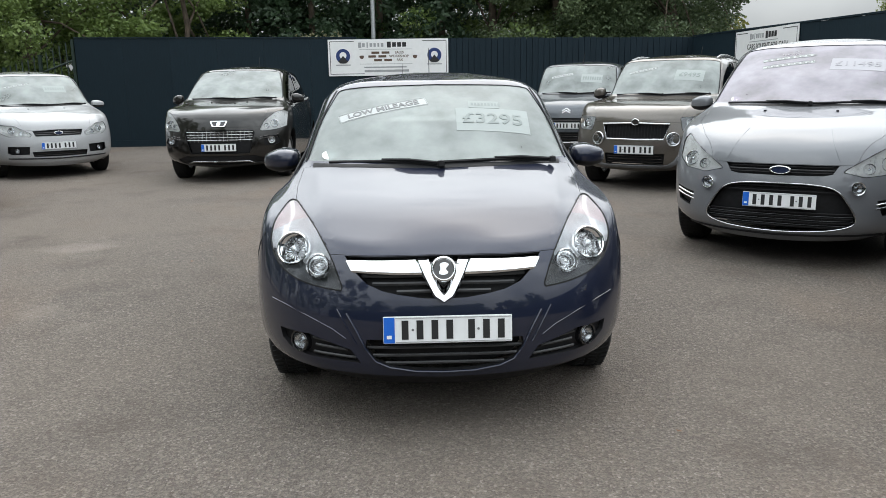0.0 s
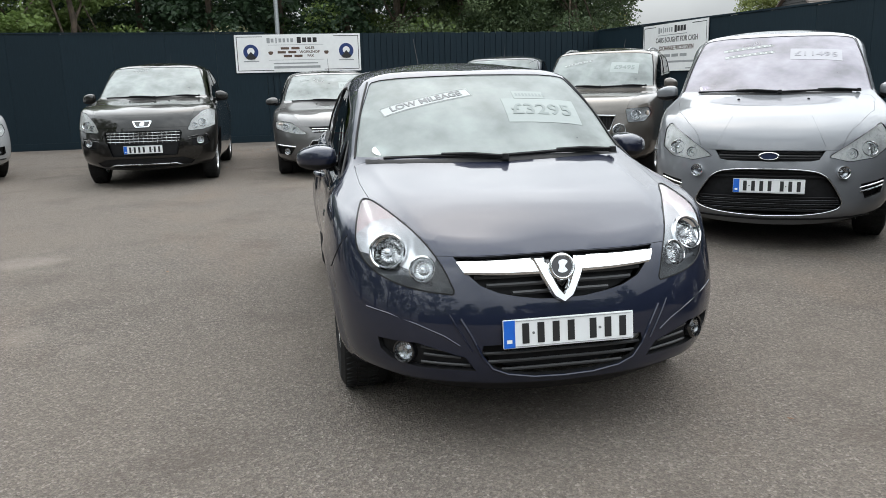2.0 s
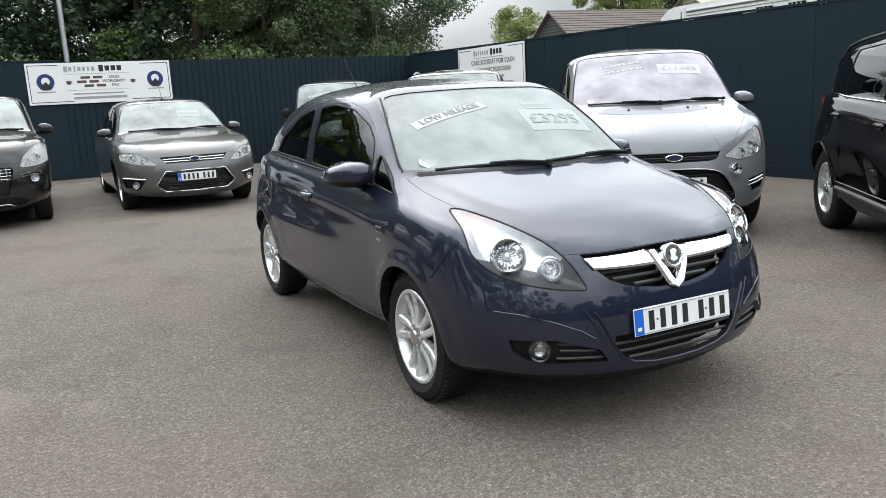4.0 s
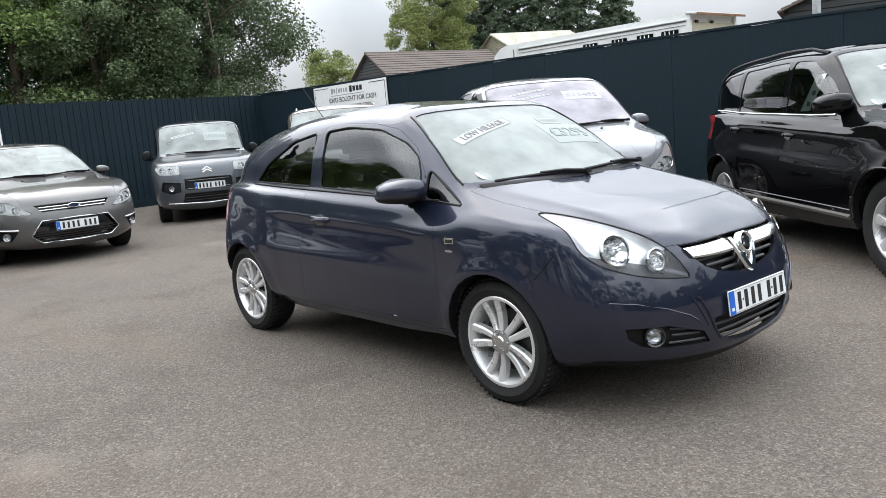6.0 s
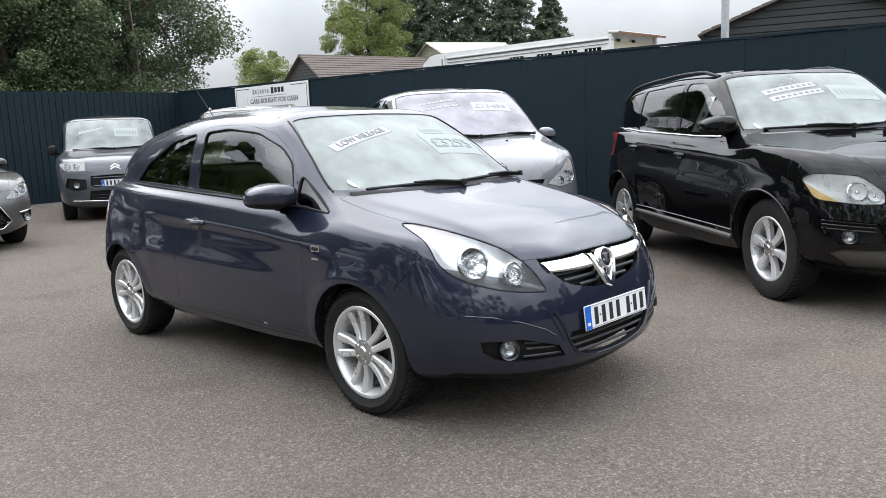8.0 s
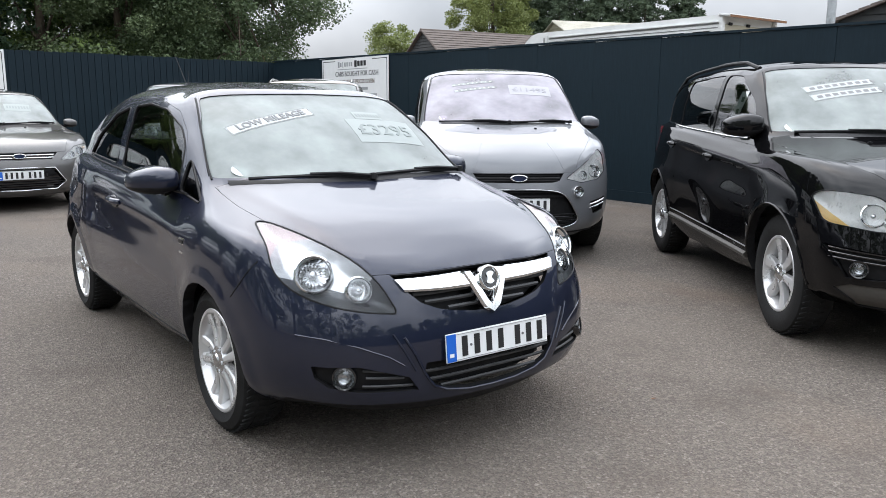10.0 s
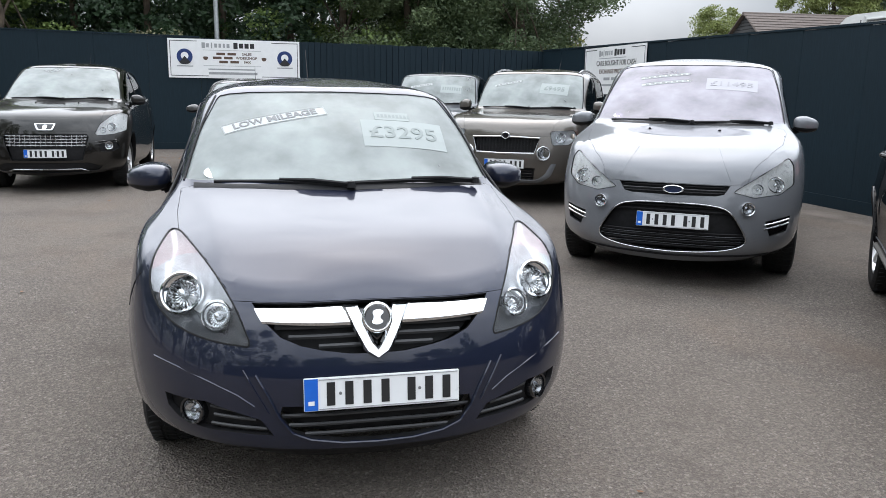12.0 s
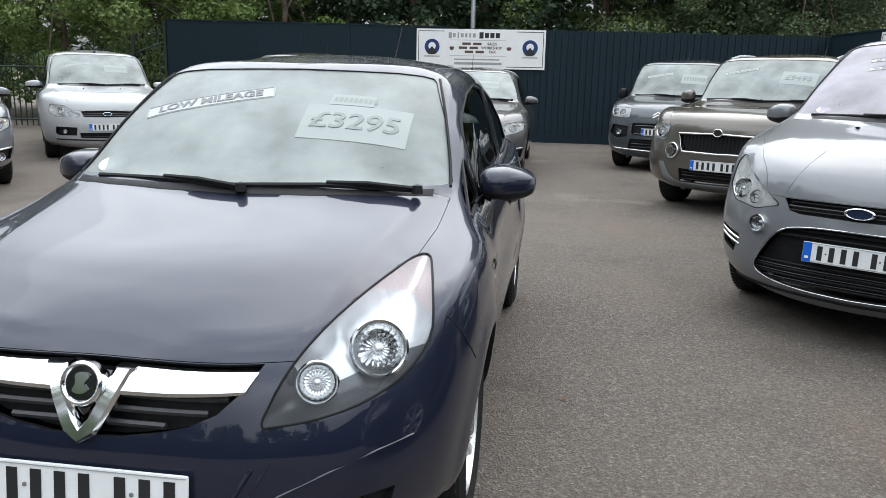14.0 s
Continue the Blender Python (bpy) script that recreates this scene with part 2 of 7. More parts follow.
REFLECTOR = plain("lamp_reflector", (0.86, 0.87, 0.88), 0.12, 1.0, 0.05)
LAMP_BASE = plain("lamp_housing", (0.70, 0.71, 0.73), 0.34, 0.7, 0.12, 30)
LAMP_WHITE = plain("white_lamp_housing", (0.80, 0.80, 0.79), 0.3, 0.15, 0.08, 30)
LAMP_BLUSH = plain("blush_lamp_housing", (0.74, 0.65, 0.66), 0.35, 0.55, 0.08, 30)
FAINT_FILM = plain("faint_screen_film", (0.34, 0.335, 0.36), 0.6, spread=0.04)
FAINT_INK = plain("faint_grey_ink", (0.25, 0.25, 0.27), 0.5)
SLAT_GREY = plain("dark_grey_slat", (0.030, 0.031, 0.033), 0.42, spread=0.25, scale=30)
FOG_BOWL = plain("fog_lamp_reflector", (0.50, 0.51, 0.53), 0.2, 1.0, 0.08)
LAMP_GREY = plain("lamp_grey_bezel", (0.115, 0.12, 0.13), 0.30, 0.3, 0.1)
AMBER = plain("amber_lens", (0.82, 0.70, 0.60), 0.25, 0.0, 0.05)
AMBER_DEEP = plain("amber_reflector", (0.95, 0.64, 0.24), 0.3, 0.0, 0.08)
RED_LENS = plain("red_lens", (0.30, 0.01, 0.012), 0.12, 0.0, 0.05, coat=1)
ALLOY = plain("alloy_wheel", (0.70, 0.70, 0.70), 0.30, 0.55, 0.06)
ALLOY_DARK = plain("brake_steel", (0.05, 0.05, 0.052), 0.5, 0.6, 0.2)
RUBBER = plain("tyre_rubber", (0.018, 0.018, 0.018), 0.75, spread=0.3, scale=20, bump=0.4)
TRIM_BLACK = plain("black_plastic_trim", (0.012, 0.012, 0.013), 0.5, spread=0.3, scale=30, bump=0.2)
for m, v in ((TRIM_BLACK, 0.18), (RUBBER, 0.2), (NAVY, 0.2)):
    m.node_tree.nodes["Principled BSDF"].inputs["Specular IOR Level"].default_value = v
TRIM_GLOSS = plain("gloss_black_trim", (0.006, 0.006, 0.007), 0.12, spread=0.2, coat=1)
TRIM_GREY = plain("grey_plastic_cladding", (0.07, 0.065, 0.058), 0.6, spread=0.2, scale=20)
CABIN_DARK = plain("cabin_plastic", (0.022, 0.022, 0.024), 0.7, spread=0.2)
CABIN_FABRIC = plain("seat_fabric", (0.05, 0.05, 0.055), 0.9, spread=0.3, scale=40, bump=0.4)
# both screens have the sky's pale reflection painted in as diffuse colour
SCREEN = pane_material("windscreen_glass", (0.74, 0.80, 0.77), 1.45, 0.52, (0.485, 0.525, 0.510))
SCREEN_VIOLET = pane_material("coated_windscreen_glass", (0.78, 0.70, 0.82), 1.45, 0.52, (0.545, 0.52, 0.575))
SIDE_GLASS = pane_material("side_window_glass", (0.42, 0.46, 0.45), 1.85)
DARK_GLASS = pane_material("privacy_glass", (0.10, 0.11, 0.11), 1.7)
LENS = pane_material("lamp_cover", (0.97, 0.98, 0.98), 1.45)
PALE_ROOF = plain("pale_sheet_roof", (0.52, 0.50, 0.42), 0.7, spread=0.12, scale=2)
SLATE = plain("roof_tiles", (0.112, 0.090, 0.078), 0.8, spread=0.3, scale=6, bump=0.5)
STONE = plain("pale_plaster", (0.46, 0.43, 0.33), 0.85, spread=0.12, scale=2)
COACH_WHITE = plain("white_coach_panels", (0.72, 0.73, 0.71), 0.35, spread=0.05, scale=1.5)
RUST = plain("rusty_edge", (0.20, 0.10, 0.05), 0.8, spread=0.4)
GREEN_STEEL = plain("green_painted_steel", (0.015, 0.030, 0.024), 0.5, 0.2, 0.2)

# ---- mesh helpers ----
def part(name, bm, material, parent, label="", smooth=False):
    """Links a bmesh as one mesh object under a thing or a part."""
    me = bpy.data.meshes.new(name)
    if smooth == "all":
        for f in bm.faces:
            f.smooth = True
    bm.to_mesh(me)
    bm.free()
    for m in material if isinstance(material, (list, tuple)) else [material]:
        me.materials.append(m)
    if smooth and smooth != "all":
        me.shade_smooth()
        me.set_sharp_from_angle(angle=radians(35))
    ob = new(name, me)
    ob.parent = parent
    if label:
        ob["label"] = label
    return ob


def thing(name, m, label, category, group="", kind=""):
    ob = new(name)
    ob.empty_display_size = 0.2
    ob.matrix_world = m
    return tagged(ob, label, category, group, kind)


def add_box(bm, size, at=(0, 0, 0), turn=None, bevel=0.0):
    m = Matrix.Translation(at) @ (turn.to_matrix().to_4x4() if turn else Matrix()) @ Matrix.Diagonal((*size, 1))
    vs = bmesh.ops.create_cube(bm, size=1, matrix=m)["verts"]
    if bevel:
        es = {e for v in vs for e in v.link_edges}
        bmesh.ops.bevel(bm, geom=list(es), offset=bevel, segments=2, affect="EDGES", clamp_overlap=True)
    return vs


def box(size, at=(0, 0, 0), turn=None, bevel=0.0):
    bm = bmesh.new()
    add_box(bm, size, at, turn, bevel)
    return bm


def lathe(profile, steps=32, axis="X"):
    """Turns a profile of (radius, along) round an axis."""
    bm = bmesh.new()
    rings = []
    for k in range(steps):
        a = 2 * math.pi * k / steps
        c, s = math.cos(a), math.sin(a)
        rings.append([bm.verts.new((h, r * c, r * s) if axis == "X" else (r * c, h, r * s) if axis == "Y" else (r * c, r * s, h)) for r, h in profile])
    for k in range(steps):
        a, b = rings[k], rings[(k + 1) % steps]
        for i in range(len(profile) - 1):
            bm.faces.new((a[i], a[i + 1], b[i + 1], b[i]))
    bmesh.ops.remove_doubles(bm, verts=bm.verts, dist=1e-5)
    bmesh.ops.recalc_face_normals(bm, faces=bm.faces)
    return bm


def tube(points, radius, sides=8, taper=None):
    """A round bar along a line of points."""
    bm = bmesh.new()
    rings = []
    pts = [Vector(p) for p in points]
    for i, p in enumerate(pts):
        d = (pts[min(i + 1, len(pts) - 1)] - pts[max(i - 1, 0)]).normalized()
        u = d.orthogonal().normalized() if i == 0 else (u - d * u.dot(d)).normalized()
        w = d.cross(u)
        r = radius if taper is None else radius + (taper - radius) * i / max(1, len(pts) - 1)
        rings.append([bm.verts.new(p + r * (math.cos(2 * math.pi * k / sides) * u + math.sin(2 * math.pi * k / sides) * w)) for k in range(sides)])
    for a, b in zip(rings, rings[1:]):
        for k in range(sides):
            bm.faces.new((a[k], a[(k + 1) % sides], b[(k + 1) % sides], b[k]))
    bm.faces.new(rings[0][::-1])
    bm.faces.new(rings[-1])
    return bm


def slab(outline, thickness, axes="XZ", at=0.0):
    """A flat plate cut to an outline, in the plane of the two axes, with thickness along the third."""
    bm = bmesh.new()
    third = ({0, 1, 2} - {"XYZ".index(a) for a in axes}).pop()
    def vec(p, d):
        v = [0, 0, 0]
        v["XYZ".index(axes[0])], v["XYZ".index(axes[1])], v[third] = p[0], p[1], d
        return v
    lo = [bm.verts.new(vec(p, at)) for p in outline]
    hi = [bm.verts.new(vec(p, at + thickness)) for p in outline]
    bm.faces.new(lo)
    bm.faces.new(hi[::-1])
    for i in range(len(lo)):
        j = (i + 1) % len(lo)
        bm.faces.new((lo[i], hi[i], hi[j], lo[j]))
    bmesh.ops.recalc_face_normals(bm, faces=bm.faces)
    return bm


def lettering(text, size, material, parent, m, name="lettering", bold=0.0, squeeze=1.0):
    """Words as a thin mesh that reads along local x and up local y of m."""
    cu = bpy.data.curves.new(name, "FONT")
    cu.body, cu.size, cu.align_x, cu.align_y, cu.extrude, cu.offset = text, size, "CENTER", "CENTER", 0.001, bold
    cu.resolution_u = 3
    tmp = bpy.data.objects.new(name, cu)
    me = bpy.data.meshes.new_from_object(tmp)
    bpy.data.objects.remove(tmp)
    me.materials.clear()
    me.materials.append(material)
    ob = new(name, me)
    ob.parent = parent
    ob.matrix_local = m @ Matrix.Diagonal((squeeze, 1, 1, 1))
    return ob


def smooth_outline(points, rounds=2):
    """Corner-cutting: a rounded outline from a few corners."""
    for _ in range(rounds):
        out = []
        for a, b in zip(points, points[1:] + points[:1]):
            out += [(a[0] * 0.75 + b[0] * 0.25, a[1] * 0.75 + b[1] * 0.25), (a[0] * 0.25 + b[0] * 0.75, a[1] * 0.25 + b[1] * 0.75)]
        points = out
    return points


# ---- the body of a car ----
# A car stands with its front axle over the origin and looks along -y. A cage of 11 rows (sill to roof) and 16 columns
# (front centre, round the side, to rear centre) carries a smooth skin.
COLS_X = (0, 0.40, 0.70, 0.895, 0.965, 0.995, 0.985, 0.98, 0.985, 0.99, 1.0, 0.985, 0.93, 0.80, 0.46, 0)
COLS_Y = (-0.87, -0.85, -0.74, -0.53, -0.36, 0.0, 0.40, 0.75, 1.35, 1.95, 2.12, 2.51, 2.82, 2.99, 3.12, 3.17)
Z_KEYS = (0, 3, 5, 7, 9, 11, 13, 15)
# z at the key columns, width front / side / rear, setback at the front and the rear
LOW_ROWS = (
    ((0.185, 0.21, 0.22, 0.19, 0.19, 0.25, 0.31, 0.32), 0.80, 0.915, 0.86, 0.10, 0.12),
    ((0.26, 0.285, 0.30, 0.265, 0.265, 0.32, 0.39, 0.40), 0.945, 0.955, 0.95, 0.02, 0.03),
    ((0.43, 0.46, 0.49, 0.47, 0.48, 0.51, 0.52, 0.54), 1.00, 0.985, 1.0, 0.0, 0.0),
    ((0.60, 0.645, 0.68, 0.66, 0.67, 0.72, 0.74, 0.75), 0.975, 1.00, 0.98, 0.03, 0.03),
    ((0.750, 0.80, 0.865, 0.815, 0.83, 0.88, 0.91, 0.92), 0.90, 0.968, 0.94, 0.105, 0.05),
)
ROW5 = ((0, -0.36, 0.932), (0.29, -0.345, 0.930), (0.505, -0.30, 0.924), (0.64, -0.18, 0.930), (0.715, -0.01, 0.944), (0.765, 0.17, 0.950), (0.79, 0.42, 0.915), (0.80, 0.80, 0.925),
        (0.805, 1.35, 0.955), (0.805, 1.90, 0.985), (0.80, 2.15, 1.0), (0.78, 2.50, 1.02), (0.735, 2.80, 1.02), (0.64, 2.98, 1.02), (0.38, 3.08, 1.02), (0, 3.10, 1.02))
ROW6 = ((0, 0.10, 1.03), (0.28, 0.115, 1.03), (0.48, 0.155, 1.03), (0.60, 0.205, 1.03), (0.665, 0.25, 1.03), (0.705, 0.32, 1.03), (0.757, 0.50, 0.985), (0.766, 0.85, 0.985),
        (0.768, 1.35, 1.005), (0.765, 1.90, 1.025), (0.755, 2.17, 1.035), (0.73, 2.48, 1.05), (0.685, 2.75, 1.06), (0.60, 2.92, 1.06), (0.35, 3.02, 1.06), (0, 3.04, 1.06))
ROW8 = ((0, 0.82, 1.430), (0.25, 0.83, 1.429), (0.44, 0.85, 1.424), (0.545, 0.875, 1.415), (0.590, 0.905, 1.405), (0.612, 0.955, 1.395), (0.626, 1.12, 1.405), (0.63, 1.35, 1.410),
        (0.632, 1.60, 1.408), (0.627, 1.95, 1.393), (0.615, 2.20, 1.367), (0.592, 2.50, 1.325), (0.555, 2.72, 1.285), (0.47, 2.84, 1.27), (0.26, 2.91, 1.285), (0, 2.93, 1.29))
ROOF_Y = (0.92, 0.94, 0.97, 1.01, 1.06, 1.12, 1.25, 1.42, 1.65, 1.95, 2.18, 2.42, 2.62, 2.75, 2.83, 2.86)
ROOF_Z = (1.442, 1.445, 1.448, 1.453, 1.458, 1.464, 1.475, 1.485, 1.488, 1.475, 1.455, 1.425, 1.39, 1.36, 1.335, 1.325)


def remap(v, a, b):
    return float(np.interp(v, a, b)) if a[0] <= v <= a[-1] else (b[0] + v - a[0] if v < a[0] else b[-1] + v - a[-1])


def body_cage(P):
    """The cage for a car of the dimensions P: half width, front, rear and wheelbase, screen base and top, roof end, and the heights."""
    W, FR, RE, WB = P["half_width"], P["front"], P["rear"], P["wheelbase"]
    zs = lambda z: remap(z, (0.0, 0.20, 0.50, 0.75, 1.03, 1.488), (0.0, P["sill"], P["waist"], P["nose"], P["belt"], P["roof"]))
    ylow = lambda y: remap(y, (-0.87, -0.36, 0.0, 0.40, 2.12, 2.51, 2.84, 3.17), (FR, -P["wheel"] - 0.06, 0.0, P["wheel"] + 0.10, WB - P["wheel"] - 0.10, WB, WB + P["wheel"] + 0.05, RE))
    ymid = lambda y: remap(y, (-0.76, 0.10, 0.85, 2.48, 3.10), (FR + 0.11, P["screen_base"], P["screen_base"] + 0.75, WB, RE - P.get("tail_in", 0.07)))
    ytop = lambda y: remap(y, (0.82, 1.60, 2.93), (P["screen_top"], (P["screen_top"] * 0.64 + P["roof_end"] * 0.36), P["roof_end"]))
    fx, fr = W / 0.868, P["roof_half"] / 0.62
    square = P.get("square", 0.0)
    rows = []
    for lift, (zk, xf, xs, xr, sf, sr) in zip((1.0, 0.75, 0.0, 0.0, 0.0), LOW_ROWS):
        row = []
        for c in range(16):
            z = float(np.interp(c, Z_KEYS, zk))
            k = float(np.interp(c, (0, 3, 5, 10, 12, 15), (xf, xf, xs, xs, xr, xr)))
            back = float(np.interp(c, (0, 2, 4), (sf, sf, 0))) - float(np.interp(c, (12, 14), (0, sr)))
            bow = square * float(np.interp(c, (0, 1, 2, 3, 4), (0, 0.0, -0.05, -0.09, 0)))
            tuck = lift * P.get("sill_lift", 0.0) * float(np.interp(c, (4, 6, 10, 12), (0, 1, 1, 0.6)))
            row.append((COLS_X[c] * k * W, ylow(COLS_Y[c] + bow) + back, zs(z) + tuck))
        rows.append(row)
    wide = P.get("mid_wide", 1.0)
    mid = lambda R: [(x * fx * wide, ymid(y), zs(z)) for x, y, z in R]
    rows.append(mid(ROW5))
    rows.append(mid(ROW6))
    top = [(x * fr, ytop(y), zs(z)) for x, y, z in ROW8]
    rail = P.get("tail_drop", 0.0)
    top = [(x, y, z + rail * float(np.interp(c, (9, 13), (0, 1)))) for c, (x, y, z) in enumerate(top)]
    bulge = P.get("bulge", 0.025)
    half = []
    for c, (a, b) in enumerate(zip(rows[-1], top)):
        a, b = Vector(a), Vector(b)
        mp = (a + b) / 2
        n = Vector((1, 0, 0.25)) if 6 <= c <= 11 else (Vector((mp.x * 0.6, -0.8, 0.8)) if c < 6 else Vector((mp.x, 0.8, 0.5)))
        half.append(tuple(mp + n.normalized() * bulge))
    rows.append(half)
    rows.append(top)
    ridge = [(0, ytop(y), zs(z) + rail * float(np.interp(c, (9, 13), (0, 1)))) for c, (y, z) in enumerate(zip(ROOF_Y, ROOF_Z))]
    inner = []
    for (ax, ay, az), (bx, by, bz) in zip(top, ridge):
        inner.append((ax * 0.55, ay * 0.45 + by * 0.55, az * 0.22 + bz * 0.78))
    rows += [inner, ridge]
    return np.array(rows)


def spline_rows(pts, sub):
    """Smooth interpolation along axis 0 with chord-length spacing: n points become (n - 3) * sub + 1 (the end ones only steer)."""
    d = np.maximum(np.linalg.norm(np.diff(pts, axis=0), axis=2, keepdims=True), 1e-4) ** 0.6
    v = np.diff(pts, axis=0) / d
    tang = (v[:-1] * d[1:] + v[1:] * d[:-1]) / (d[:-1] + d[1:])
    out = []
    for i in range(1, len(pts) - 2):
        p0, p1, t0, t1, h = pts[i], pts[i + 1], tang[i - 1], tang[i], d[i]
        for k in range(sub):
            s = k / sub
            out.append((2 * s**3 - 3 * s**2 + 1) * p0 + (s**3 - 2 * s**2 + s) * h * t0 + (3 * s**2 - 2 * s**3) * p1 + (s**3 - s**2) * h * t1)
    out.append(pts[-2])
    return np.array(out)


def skin(P, su, sv):
    """The half skin of a car (x >= 0) as an array of points, rows by columns."""
    cage = body_cage(P)
    flip = np.array((-1, 1, 1))
    rows = np.concatenate([cage[:1] * 2 - cage[1:2], cage, cage[-2:-1] * flip])
    rows[0, :, 2] = cage[0, :, 2] - 0.05
    fine = spline_rows(rows, sv)
    cols = np.swapaxes(fine, 0, 1)
    cols = np.concatenate([cols[1:2] * flip, cols, cols[-2:-1] * flip])
    return np.swapaxes(spline_rows(cols, su), 0, 1)


def fair_bonnet(pts, su, sv, P):
    """Draws the top of the bonnet as one even sheet, so that the sky runs over it without ripples."""
    r0, r1, c1 = 4 * sv, 6 * sv, int(5.4 * su)
    area = pts[r0:r1 + 1, :c1 + 1]
    x, y, z = (area[..., k] for k in range(3))
    terms = lambda x, y: np.stack([x ** a * y ** b for a in (0, 2, 4) for b in range(4) if a + b < 6], -1)
    rr = np.linspace(0, 2, r1 - r0 + 1)[:, None] + 0 * x
    cc = np.linspace(0, 5.4, c1 + 1)[None, :] + 0 * x
    ease = lambda t: np.clip(t, 0, 1) ** 2 * (3 - 2 * np.clip(t, 0, 1))
    use = ((rr > 0.30) & (cc < 5.0)).ravel()
    A = terms(x, y).reshape(-1, terms(x, y).shape[-1])[use]
    coef = np.linalg.lstsq(A, z.ravel()[use], rcond=None)[0]
    even = terms(x, y) @ coef
    w = ease((rr - 0.12) / 0.28) * ease((5.4 - cc) / 0.8)
    area[..., 2] = z + w * (even - z)
    return pts


def sculpt(pts, P):
    """Presses the shoulder line, the hollow below it and the flared arches into the sides."""
    if "shoulder" not in P:
        return pts
    z0, rise, crest, hollow = P["shoulder"]
    x, y, z = (pts[..., k] for k in range(3))
    bell = lambda d, w: np.exp(-(d / w) ** 2)
    side = np.clip((x / P["half_width"] - 0.72) / 0.15, 0, 1)
    span = np.clip((y - 0.15) / 0.3, 0, 1) * np.clip((P["wheelbase"] + 0.15 - y) / 0.3, 0, 1)
    line = z0 + rise * y
    push = span * (crest * bell(z - line, 0.035) - hollow * bell(z - line + 0.16, 0.08))
    for hub in (0.0, P["wheelbase"]):
        d = np.hypot(y - hub, z - P["wheel"])
        push = push + P["flare"] * bell(np.maximum(d - P["wheel"] - 0.055, 0) + 0.6 * np.maximum(P["wheel"] + 0.04 - d, 0), 0.032) * (z > P["wheel"] * 0.8)
    if "ridge" in P:
        # a raised fold along each edge of the bonnet
        x0, lean, high = P["ridge"]
        run = np.clip((y + 0.72) / 0.2, 0, 1) * np.clip((0.22 - y) / 0.2, 0, 1) * (z > P["nose"] - 0.02)
        off = x - (x0 + lean * (y + 0.55) / 0.75)
        pts[..., 2] = z + run * high * np.where(off < 0, bell(off, 0.10), bell(off, 0.030))
    pts[..., 0] = x + side * push
    return pts


